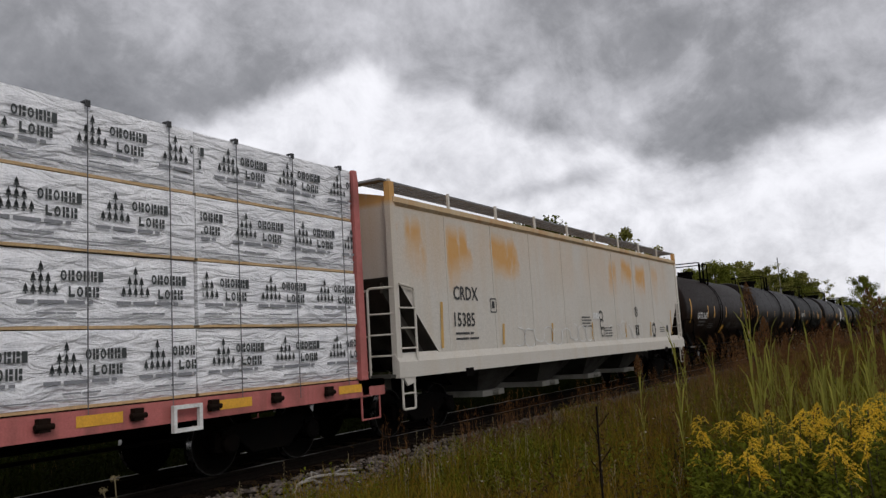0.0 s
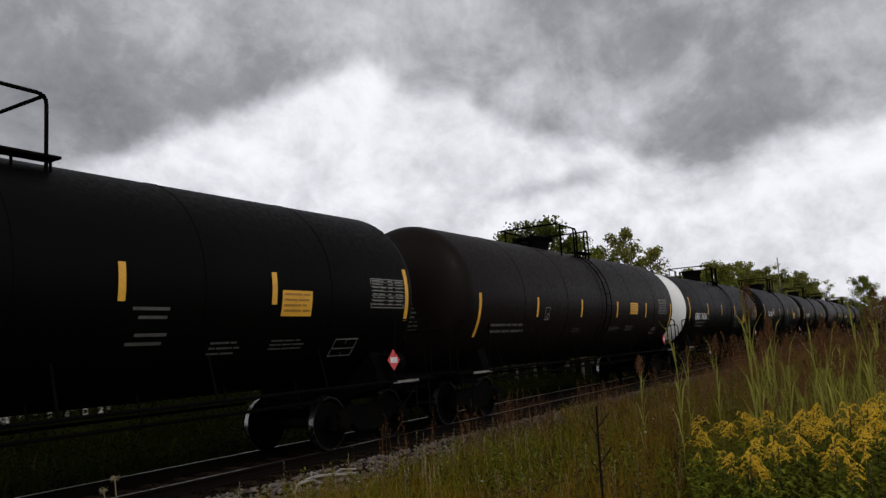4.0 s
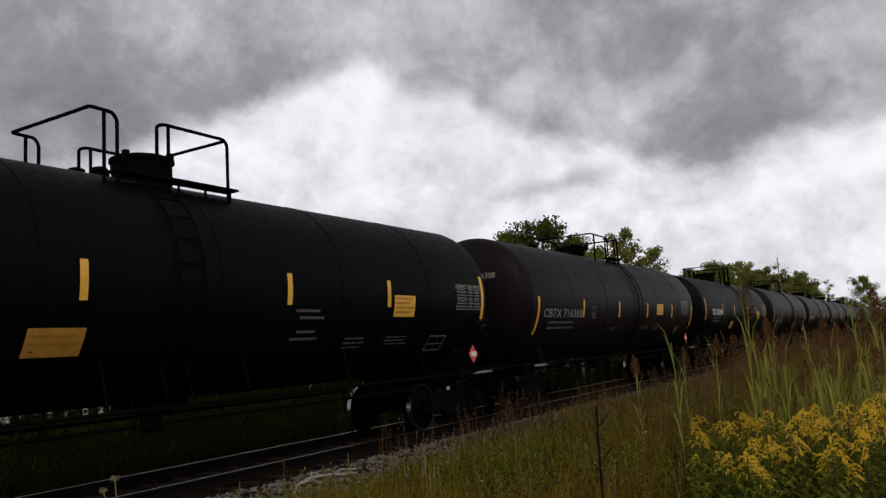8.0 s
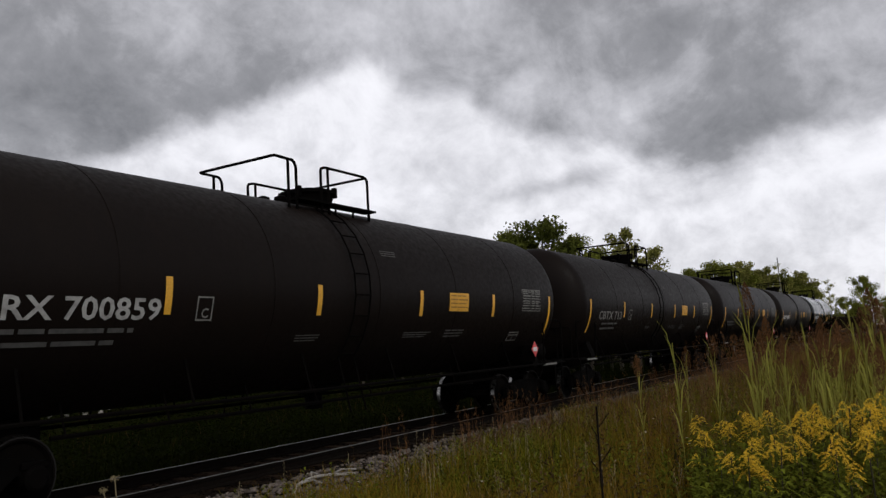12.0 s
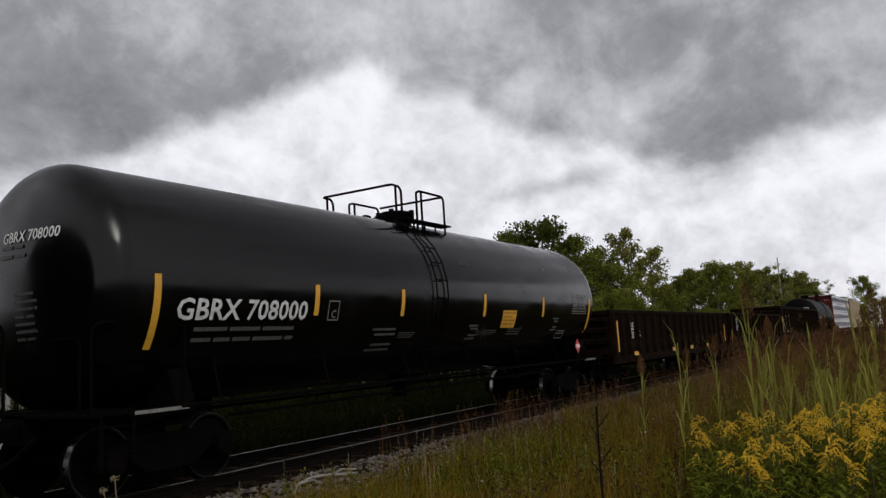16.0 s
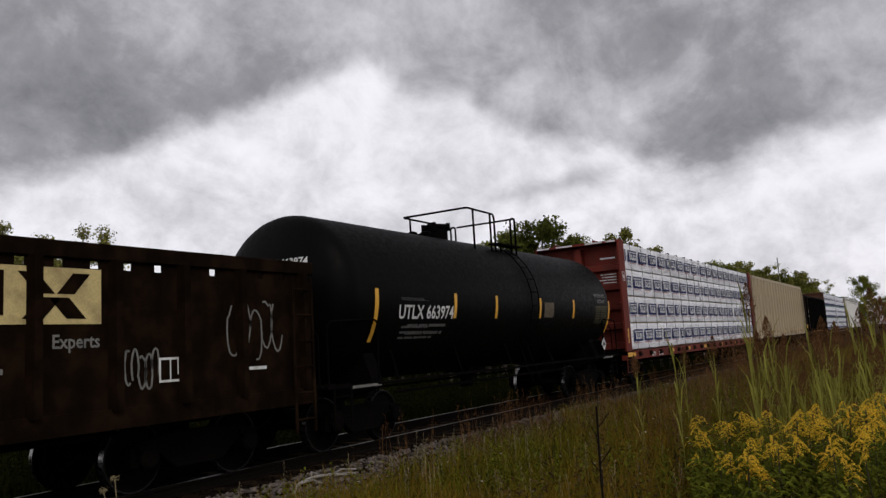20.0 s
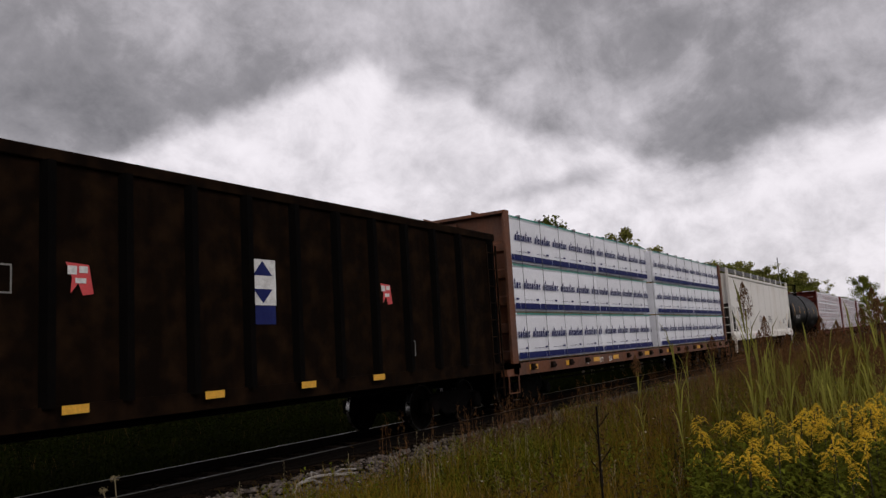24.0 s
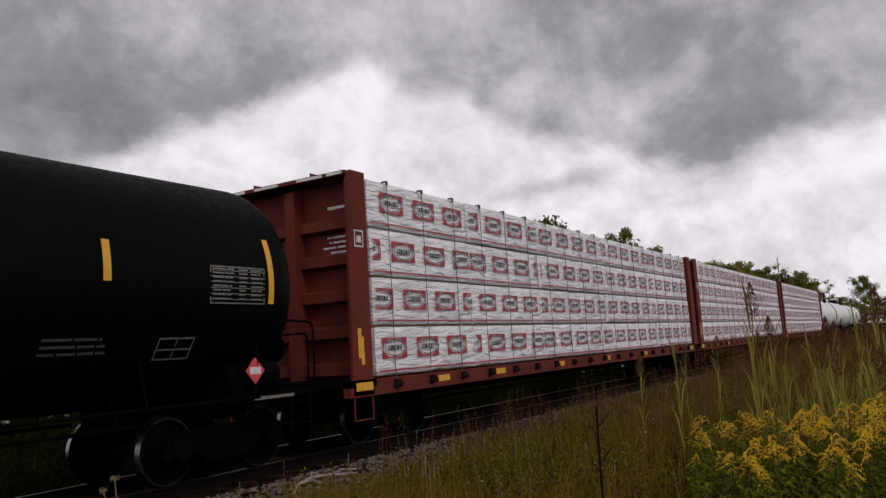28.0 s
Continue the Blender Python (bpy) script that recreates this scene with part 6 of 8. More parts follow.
    for i, (x, z, w) in enumerate(((-9.64, 1.72, 0.78), (-5.86, 1.11, 0.6), (-4.95, 1.2, 0.45), (1.2, 1.05, 2.2), (6.95, 1.3, 0.5), (8.63, 1.62, 1.1))):
        scrawl(car, x, z, w, 0.48 if i in (0, 3, 4) else 0.8, y, 20 + i, WHITE_PAINT if i in (0, 1) else None)
    for text, z, size in (("GNTX", 2.25, 0.36), ("295076", 2.06, 0.17)):
        vs, fs = letters(text, size)
        soup("end_lettering", [(-10.515, 0.2 - a, b + z) for a, b in vs], [f[::-1] for f in fs], BLOCK_CREAM, car)
    finish(car, 346.81)
    # ribs in a blacker material than the panels
    car = gondola(16.1, 14.8, 1.08, 4.01, [-6.1] + [-4.54 + 1.03 * i for i in range(11)] + [7.2], GON_BLACK, name="high_gondola", chord=0.14, rib_material=IRON)
    tagged(car, "tall rusty black scrap gondola with pasted notices", "railway car", GROUP)
    on_side("lettering", shifted(letters("DJJX", 0.38), -5.66, 2.64, 0.78), WHITE_PAINT, car, d, "white stencilled lettering")
    on_side("lettering", shifted(letters("881813", 0.36), -5.83, 2.32, 0.8), WHITE_PAINT, car, d)
    on_side("warning_panel", rects([(-6.9, 1.42, -6.45, 1.7)]), YELLOW, car, d, "yellow panel")
    for x in (-3.4, -1.35, 0.55, 2.4):
        on_side("warning_panel", rects([(x, 1.1, x + 0.34, 1.2)]), YELLOW, car, flat_depth(-1.645), "small yellow panel")
    on_side("notice", rects([(-0.38, 2.36, 0.18, 3.04)]), WHITE_PAINT, car, d, "white and blue pasted notice")
    on_side("notice_mark", ([(-0.30, 2.80), (0.10, 2.80), (-0.10, 3.02), (-0.30, 2.60), (0.10, 2.60), (-0.10, 2.39)], [(0, 1, 2), (3, 4, 5)]), WRAP_BLUE, car, flat_depth(y - 0.004))
    on_side("notice", rects([(-0.36, 2.08, 0.16, 2.355)]), WRAP_BLUE, car, d)
    for x, z in ((-3.28, 2.43), (2.9, 2.42)):
        on_side("notice", ([(x, z + 0.38), (x + 0.3, z + 0.36), (x + 0.36, z + 0.02), (x + 0.22, z), (x + 0.16, z + 0.14), (x + 0.06, z + 0.02), (x + 0.08, z + 0.2)], [(0, 6, 5, 4, 3, 2, 1)]), RED_PLACARD, car, d, "torn red notice")
        on_side("notice_text", rects([(x + 0.02, z + 0.24, x + 0.14, z + 0.34), (x + 0.17, z + 0.26, x + 0.28, z + 0.34), (x + 0.12, z + 0.14, x + 0.26, z + 0.2)]), WHITE_PAINT, car, flat_depth(y - 0.005))
    on_side("class_mark", rects(outline_rect(-4.13, 2.43, -3.91, 2.75, 0.02)), FADED_PAINT, car, d)
    on_side("small_lettering", rects(word_bars(-5.85, 1.45, -5.02, 1.83, 3, 4)), FADED_PAINT, car, d)
    on_side("class_mark", rects(outline_rect(3.7, 1.47, 3.95, 1.75, 0.02)), FADED_PAINT, car, d)
    for text, z in (("DJJX", 3.72), ("881813", 3.48)):
        vs, fs = letters(text, 0.2)
        soup("end_lettering", [(-7.425, -0.75 - (a if text != "DJJX" else a + 0.06), b + z) for a, b in vs], [f[::-1] for f in fs], WHITE_PAINT, car)
    finish(car, 425.40)
    car = gondola(21.7, 20.6, 1.16, 4.56, [-9.84 + 1.094 * i for i in range(19)], HOPPER_BEIGE, name="ribbed_hopper_car", chord=0.16)
    tagged(car, "tall beige ribbed open car with dusty sides", "railway car", GROUP)
    for x in (-6.0, -1.0, 4.0, 6.2, 8.4):
        on_side("warning_panel", rects([(x, 1.22, x + 0.5, 1.4)]), BLOCK_TAN, car, flat_depth(-1.645), "faded orange panel")
    scrawl(car, 8.15, 1.45, 0.5, 0.35, y, 52, SMALL_PAINT, n=3, r=0.01)
    finish(car, 406.35)


BLOCK_CREAM = mat("cream_block_paint", (0.55, 0.43, 0.18), 0.7, spot=(0.2, 0.14, 0.06), spot_scale=3, spot_amount=0.7)
BLOCK_TAN = mat("faded_orange_paint", (0.50, 0.30, 0.08), 0.7, spot=(0.3, 0.2, 0.08), spot_scale=3, spot_amount=0.6)
def hoppers():
    d = flat_depth(-1.574)
    car = hopper(20.5, 19.6, HOPPER_RUSTY, bays=4, trim_paint=RUSTY_CREAM, gate_paint=GATE_GREY)
    tagged(car, "dirty white covered hopper with broad orange rust stains", "railway car", GROUP)
    on_side("lettering", shifted(letters("CRDX", 0.40, 1.05), -7.71, 2.56, 0.92), BLACK_PAINT, car, d, "black stencilled lettering")
    on_side("lettering", shifted(letters("15385", 0.40, 1.05), -7.79, 2.01, 0.92), BLACK_PAINT, car, d)
    on_side("small_lettering", rects(word_bars(-7.69, 1.68, -6.69, 1.9, 2, 2)), BLACK_PAINT, car, d)
    on_side("class_mark", rects(outline_rect(-6.09, 2.3, -5.79, 2.62, 0.025) + [(-6.01, 2.4, -5.89, 2.55)]), BLACK_PAINT, car, d)
    n = 16
    ring, inner = ellipse(4.41, 2.40, 0.17, 0.17, n), ellipse(4.41, 2.40, 0.135, 0.135, n)
    on_side("round_mark", (ring[0] + inner[0], [(i, (i + 1) % n, n + (i + 1) % n, n + i) for i in range(n)]), BLACK_PAINT, car, d)
    on_side("round_mark", rects([(4.30, 2.28, 4.34, 2.52, 0.18), (4.48, 2.28, 4.52, 2.52, -0.18)]), BLACK_PAINT, car, d)
    for x in (-8.3, -5.6, -2.8, 0.1, 3.12, 5.82, 8.50):
        on_side("reflector", rects([(x, 1.58, x + 0.1, 2.05 if abs(x) < 7 else 2.5, 0.05)]), BLOCK_TAN, car, d, "yellow reflector strip")
    on_side("small_lettering", rects(word_bars(-0.6, 1.9, 0.2, 2.24, 4, 6) + word_bars(1.26, 1.60, 1.92, 1.92, 4, 7) + word_bars(7.05, 1.66, 7.66, 1.88, 3, 8) + [(7.86, 1.68, 8.12, 1.92)]), BLACK_PAINT, car, d)
    for k, z in enumerate((2.14, 1.88, 1.62)):
        scrawl(car, 0.80 + 0.04 * k, z, 0.3, 0.3, -1.582, 3 + k, BLACK_PAINT, n=1, r=0.022)
    on_side("notice", rects([(0.3, 2.16, 0.85, 2.34)]), WHITE_PAINT, car, flat_depth(-1.58), "white paper notice")
    on_side("notice", rects([(4.22, 1.62, 4.55, 1.96)]), BAY_GREY, car, d)
    leaf, pit = ellipse(6.27, 1.77, 0.19, 0.26, 14), ellipse(6.27, 1.77, 0.13, 0.17, 14)
    leaf = ([(x + 0.04 * (-1) ** i, z + 0.03 * (-1) ** i) for i, (x, z) in enumerate(leaf[0])], leaf[1])
    on_side("graffiti", (leaf[0] + pit[0], [(i, (i + 1) % 14, 14 + (i + 1) % 14, 14 + i) for i in range(14)]), BLACK_PAINT, car, flat_depth(-1.582), "black sprayed leaf outline")
    scrawl(car, -5.0, 1.5, 5.2, 0.5, -1.580, 12, WHITE_PAINT, n=9)
    scrawl(car, 1.5, 1.5, 3.4, 0.55, -1.580, 14, WHITE_PAINT, n=6, r=0.011)
    finish(car, 23.55)
    car = hopper(21.0, 19.85, HOPPER_WHITE, bays=3, eave=4.42)
    tagged(car, "clean white covered hopper with black lettering", "railway car", GROUP)
    on_side("lettering", shifted(letters("CCBX", 0.36, 1.1), -7.89, 2.47, 0.8), BLACK_PAINT, car, d, "black stencilled lettering")
    on_side("lettering", shifted(letters("73306", 0.36, 1.1), -7.93, 2.07, 0.8), BLACK_PAINT, car, d)
    on_side("small_lettering", rects(word_bars(-7.85, 1.66, -6.3, 1.88, 2, 2)), BLACK_PAINT, car, d)
    on_side("class_mark", rects(outline_rect(-5.6, 2.25, -5.38, 2.54, 0.025)), BLACK_PAINT, car, d)
    for x in (-8.55, -5.3, -1.3, 1.75, 4.85):
        on_side("reflector", rects([(x, 1.60, x + 0.09, 2.04 if x > -7 else 2.58, 0.12)]), BLOCK_TAN if x < -7 else FADED_PAINT, car, d, "slanted reflector strip")
    for x, top in ((5.36, 2.08), (8.22, 2.52)):
        on_side("reflector", rects([(x, 1.65, x + 0.11, top, 0.1 if top < 2.3 else 0.2)]), BLOCK_TAN, car, d, "slanted orange reflector strip")
    on_side("class_mark", rects([(x + 0.05, 1.87 + 0.16 * k, x + 0.22, 2.0 + 0.16 * k) for x in (6.55, 6.78) for k in (0, 1)]), BLACK_PAINT, car, d)
    on_side("small_lettering", rects(word_bars(7.47, 2.05, 7.9, 2.34, 3, 4) + word_bars(7.5, 1.68, 8.2, 1.78, 1, 5)), BAY_GREY, car, d)
    on_side("small_lettering", rects(word_bars(-2.25, 1.95, -1.3, 2.36, 4, 6) + word_bars(0.85, 1.98, 2.0, 2.34, 4, 7)), BAY_GREY, car, d)
    e = flat_depth(-1.662)
    on_side("notice", rects(outline_rect(-7.95, 1.2, -7.7, 1.34, 0.02) + [(-7.9, 1.25, -7.75, 1.29), (-7.3, 1.18, -7.14, 1.38)]), WRAP_GREY, car, e)
    on_side("notice", rects(outline_rect(-4.45, 1.22, -4.1, 1.34, 0.025) + [(-4.38, 1.26, -4.17, 1.3)]), RED_PLACARD, car, e)
    for text, z in (("CCBX", 4.36), ("73306", 4.19)):
        vs, fs = letters(text, 0.17)
        soup("end_lettering", [(-9.932, 0.31 - u, v + z) for u, v in vs], [f[::-1] for f in fs], BLACK_PAINT, car)
    finish(car, 468.27)


RUST_PATCHES = [(-9.5, -8.8, 0.8), (-7.8, -6.8, 1.0), (-5.9, -4.6, 1.0), (2.0, 2.7, 0.7), (3.3, 4.3, 1.0), (4.7, 5.7, 0.9), (6.5, 7.3, 0.5)]


def hopper_rust():
    """White paint with orange rust in broad uprights below the eave."""
    m = mat("rust_stained_white_paint", (0.50, 0.47, 0.42), 0.65, spot=(0.45, 0.42, 0.36), spot_scale=0.8, spot_amount=0.5,
            streak=(0.45, 0.36, 0.25), streak_amount=0.35, bump=0.05, bump_scale=4)
    t = m.node_tree
    b = t.nodes["Principled BSDF"]
    old = b.inputs["Base Color"].links[0].from_socket
    co = t.nodes.new("ShaderNodeTexCoord").outputs["Object"]
    sep = t.nodes.new("ShaderNodeSeparateXYZ")
    t.links.new(co, sep.inputs[0])

    def mth(op, a, bb=0.0, clamp=False):
        n = t.nodes.new("ShaderNodeMath")
        n.operation, n.use_clamp = op, clamp
        for i, v in enumerate((a, bb)):
            if isinstance(v, (int, float)):
                n.inputs[i].default_value = v
            else:
                t.links.new(v, n.inputs[i])
        return n.outputs[0]

    def noise_at(scale, stretch):
        mp = t.nodes.new("ShaderNodeMapping")
        mp.inputs[3].default_value = stretch
        t.links.new(co, mp.inputs[0])
        n = t.nodes.new("ShaderNodeTexNoise")
        n.inputs["Scale"].default_value, n.inputs["Detail"].default_value = scale, 6
        t.links.new(mp.outputs[0], n.inputs["Vector"])
        return n.outputs[0]
    # broad patches between the side posts: from, to along the car
    ramp = t.nodes.new("ShaderNodeValToRGB")
    wander = mth("ADD", sep.outputs[0], mth("MULTIPLY", mth("SUBTRACT", noise_at(1.6, (1, 1, 0.6)), 0.5), 0.9))
    t.links.new(mth("ADD", mth("MULTIPLY", wander, 0.05), 0.5), ramp.inputs[0])
    els = ramp.color_ramp.elements
    els[0].color = els[1].color = (0, 0, 0, 1)
    for x0, x1, w in RUST_PATCHES:
        for x, v in ((x0 - 0.12, 0.0), (x0 + 0.12, w), (x1 - 0.12, w), (x1 + 0.12, 0.0)):
            els.new(x * 0.05 + 0.5).color = (v, v, v, 1)
    uprights = ramp.outputs[0]
    n1 = noise_at(1.0, (0.5, 0.5, 0.5))
    height = mth("MULTIPLY", mth("SUBTRACT", sep.outputs[2], mth("ADD", mth("MULTIPLY", n1, 2.0), 2.0)), 1.6, True)
    speck = mth("MULTIPLY", mth("SUBTRACT", noise_at(3.0, (1.6, 1.6, 0.6)), 0.18), 4.0, True)
    band = mth("MULTIPLY", mth("SUBTRACT", sep.outputs[2], 4.22), 6.0, True)
    below = mth("MULTIPLY", mth("SUBTRACT", mth("ADD", mth("MULTIPLY", n1, 0.7), 3.85), sep.outputs[2]), 2.6, True)
    fac = mth("MULTIPLY", mth("MULTIPLY", uprights, mth("MULTIPLY", height, below)), speck)
    fac = mth("MAXIMUM", fac, mth("MULTIPLY", mth("MULTIPLY", band, speck), 0.9), True)
    wash = mth("MULTIPLY", mth("MULTIPLY", mth("SUBTRACT", noise_at(0.6, (1, 1, 0.4)), 0.38), 2.5, True), mth("MULTIPLY", mth("SUBTRACT", sep.outputs[2], 2.6), 0.9, True))
    fac = mth("MAXIMUM", fac, mth("MULTIPLY", wash, 0.42), True)
    mix = t.nodes.new("ShaderNodeMix")
    mix.data_type = "RGBA"
    t.links.new(mth("MULTIPLY", fac, 1.15, True), mix.inputs[0])
    t.links.new(old, mix.inputs[6])
    mix.inputs[7].default_value = (0.52, 0.28, 0.085, 1)
    t.links.new(mix.outputs[2], b.inputs["Base Color"])
    return m


HOPPER_RUSTY = hopper_rust()


def lumber_cars():
    row = 0.895
    car = centerbeam(CAR_PINK, "faded red centre-beam flat car loaded with wrapped lumber", load=11.7, thick=0.14)
    finish(car, 0.89)
    load_car(car, 0.89, "firs", 4, [(6.4, 6.8, 6.8, 3.55)], 0.91, start=-11.75, first=1.23)
    for x in (-6.0, -2.2, 1.6, 6.4, 8.55, 11.15):
        on_side("warning_panel", rects([(x, 0.93, x + 0.62, 1.06)]), YELLOW, car, flat_depth(-1.508), "yellow panel")
    bm = bmesh.new()
    for x0, z0, x1, z1 in outline_rect(7.69, 0.72, 8.16, 1.06, 0.05):
        box(bm, x0, x1, -1.62, -1.56, z0, z1)
    part("card_holder", bm, WHITE_PAINT, car, "white square card holder")
    car = centerbeam(CAR_RED, "oxide red centre-beam flat car loaded with blue-printed lumber", half=12.0, load=10.9)
    finish(car, 384.28)
    load_car(car, 384.28, "blue", 4, [(5.6, 4.6, 6.0, 5.55), (5.6, 4.6, 6.0, 5.55), (6.2, 5.3, 5.3, 4.95), (6.2, 5.3, 5.3, 4.95)], row, start=-10.9)
    on_side("lettering", shifted(letters("GTW", 0.20), -8.86, 0.88, 0.95), WHITE_PAINT, car, flat_depth(-1.508), "white stencilled lettering")
    on_side("lettering", shifted(letters("323605", 0.20), -8.05, 0.88, 0.95), WHITE_PAINT, car, flat_depth(-1.508))
    for x in (-11.2, -6.5, -4.05, -1.2, 2.0, 5.4, 9.0):
        on_side("warning_panel", rects([(x, 0.94, x + 0.5, 1.06)]), YELLOW, car, flat_depth(-1.508), "yellow panel")
    car = centerbeam(CAR_BROWN, "rust brown centre-beam flat car loaded with blue-banded lumber", load=11.36, thick=0.26, clear=(-5.8, -5.0))
    finish(car, 445.30)
    load_car(car, 445.30, "river", 3, [(5.9, 5.1, -0.95, 5.35, 5.54)], 1.19, start=-11.42)
    for text, x in (("IC", -7.1), ("977", -6.02), ("256", -5.23)):
        on_side("lettering", shifted(letters(text, 0.20), x, 0.90, 0.95), WHITE_PAINT, car, flat_depth(-1.508), "white stencilled lettering")
    for x in (-10.9, -8.6, -6.52, -4.83, -1.6, 1.1, 5.7, 10.0):
        on_side("warning_panel", rects([(x, 0.94, x + 0.5, 1.06)]), YELLOW, car, flat_depth(-1.508), "yellow panel")
    for along in (508.73, 533.08, 557.48):
        car = centerbeam(CAR_RED, "oxide red centre-beam flat car loaded with red-printed lumber")
        finish(car, along)
        load_car(car, along, "oval", 4, [(3.65, 3.65, 4.9, 4.9, 5.2), (3.65, 3.65, 5.2, 4.9, 4.9)], row, start=-11.2)
        for x in (-9.2, -6.7, -3.2, 0.4, 4.2, 7.6, 10.5):
            on_side("warning_panel", rects([(x, 0.94, x + 0.45, 1.06)]), YELLOW, car, flat_depth(-1.508), "yellow panel")
        on_side("reflector", rects([(-11.75, 1.5, -11.65, 2.0)]), YELLOW, car, flat_depth(-1.508), "yellow reflector strip")


tank_row()
short_tanks()
gondolas()
hoppers()
lumber_cars()


# ---------------------------------------------------------------- grass and weeds
def blades(name, spots, rnd, height, width, material, label, lean=0.35, segs=3, head=None):
    """Grass blades at spots; each is a tapered, bent strip. One object."""
    verts, faces = [], []
    for x, y, z, k in spots:
        h = height * rnd.uniform(0.55, 1.25) * k
        a = rnd.uniform(0, 6.28)
        w = width * rnd.uniform(0.7, 1.3)
        dx, dy = math.cos(a), math.sin(a)
        b = rnd.uniform(0, 6.28)
        ln = lean * rnd.uniform(0.2, 1.2) * h
        n0 = len(verts)
        for s in range(segs + 1):
            u = s / segs
            px, py, pz = x + math.cos(b) * ln * u * u, y + math.sin(b) * ln * u * u, z + h * u * (1 - 0.15 * u * lean)
            ww = w * (1 - u * 0.85) if head is None else w
            verts += [(px - dx * ww, py - dy * ww, pz), (px + dx * ww, py + dy * ww, pz)]
            if s:
                i = n0 + 2 * s
                faces.append((i - 2, i - 1, i + 1, i))
    ob = soup(name, verts, faces, material)
    tagged(ob, label, "grass", kind="stuff")
    return ob


def scatter(rnd, n, xr, edge_near, edge_far, bias=1.7, tuft=1):
    """Spots between two edges, alone or in tufts, taller and shorter by patches."""
    out = []
    while len(out) < n:
        x = xr[0] + (xr[1] - xr[0]) * rnd.random() ** bias
        y = rnd.uniform(edge_near(x), edge_far(x))
        k = 1.0 + 0.55 * noise.noise(Vector((x * 0.9, y * 0.9, 21.0)))
        for i in range(tuft):
            px, py = (x, y) if tuft == 1 else (x + rnd.gauss(0, 0.05), y + rnd.gauss(0, 0.05))
            out.append((px, py, ground_height(px, py) - 0.02, k * rnd.uniform(0.8, 1.15)))
    return out


def meadow():
    rnd = random.Random(11)
    near = lambda x: max(-4.0, -0.10 * x - 0.8)
    # weeds close over the ballast edge farther along the line
    far = lambda x: TRACK_Y - 2.65 + 0.75 * min(max((x - 14) / 5, 0), 1) - 0.2 * math.sin(x * 0.9) - 0.15 * math.sin(x * 2.3)
    patch = lambda p, f, s: noise.noise(Vector((p[0] * f, p[1] * f, s)))
    spots = scatter(rnd, 50000, (6.0, 60), near, far, 1.9, 8)
    green = [p for p in spots if patch(p, 0.7, 1.5) + rnd.uniform(-0.25, 0.25) > 0.0]
    dry = [p for p in spots if patch(p, 0.7, 1.5) + rnd.uniform(-0.35, 0.35) < 0.05]
    blades("meadow_grass", green, rnd, 0.36, 0.0075, GRASS, "green meadow grass between camera and track", lean=0.75)
    blades("dry_grass", dry, rnd, 0.42, 0.0045, STRAW, "dry straw-coloured grass stems", lean=0.45)
    # low dark leaves colour in the shaded gaps between the blades
    blades("shadowed_undergrowth", scatter(rnd, 12000, (6.0, 60), near, far, 1.9), rnd, 0.20, 0.012, LEAF_DARK, "shade-dark undergrowth at the foot of the grass", lean=0.9, segs=2)
    # seeding grass, thickest towards the far edge of the bank
    heads = [p for p in scatter(rnd, 3200, (9, 75), lambda x: 0.05 * x + 0.6, far, 1.25, 4) if patch(p, 0.45, 4.0) > -0.15]
    seed_heads("russet_seed_heads", heads, rnd, 0.85, RUSSET, "russet seeding grass along the bank")
    back = [p for p in scatter(rnd, 2600, (11, 70), lambda x: 0.02 * x + 0.3, lambda x: min(0.17 * x + 1.2, TRACK_Y - 3.0), 1.0)]
    seed_heads("tall_russet_heads", back, rnd, 1.35, RUSSET, "tall russet reeds along the bank", 1.3)
    pale = scatter(rnd, 620, (6.5, 26), near, far, 1.4)
    seed_heads("pale_seed_heads", pale, rnd, 0.55, PALE, "pale seed heads in the meadow", 0.6)
    tall = [p for p in scatter(rnd, 3600, (8, 60), near, lambda x: 0.17 * x + 0.3, 1.4, 5) if patch(p, 0.6, 8.0) > -0.1]
    blades("tall_grass", tall, rnd, 0.80, 0.0065, TALL, "tall pale green grass on the bank", lean=0.35)
    blades("brown_trackside_weeds", scatter(rnd, 9000, (13, 60), lambda x: TRACK_Y - 4.2, lambda x: TRACK_Y - 1.75, 1.3), rnd, 0.30, 0.009, BROWN_WEED, "brown dying weeds at the ballast edge", lean=0.5)
    leafy_weeds("leafy_weeds", [p for p in scatter(rnd, 1500, (6.2, 30), near, far, 1.5) if patch(p, 0.55, 12.0) > -0.12], rnd, LEAFY, "broad-leaved green weeds in the meadow")
    leafy_weeds("dying_weeds", [p for p in scatter(rnd, 900, (6.2, 34), near, far, 1.3) if patch(p, 0.5, 17.0) > 0.0], rnd, BROWN_WEED, "brown withered weeds in the meadow", 0.6)
    leafy_weeds("leafy_bank_weeds", scatter(rnd, 520, (4.8, 8.5), lambda x: 0.02 * x - 0.2, lambda x: 0.27 * x, 1.0), rnd, LEAFY, "leafy green weeds among the goldenrod", 0.62, 1.2)
    petals("white_meadow_flowers", scatter(rnd, 60, (6.5, 16), near, far, 1.2), rnd)
    # beyond the track
    beyond = lambda x: TRACK_Y + 1.75
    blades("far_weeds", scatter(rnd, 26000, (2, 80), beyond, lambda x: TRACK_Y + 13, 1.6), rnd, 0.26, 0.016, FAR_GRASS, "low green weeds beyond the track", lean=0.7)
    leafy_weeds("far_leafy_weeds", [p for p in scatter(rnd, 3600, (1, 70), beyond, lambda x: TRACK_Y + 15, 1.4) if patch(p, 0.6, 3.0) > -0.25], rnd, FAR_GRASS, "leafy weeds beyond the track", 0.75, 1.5)
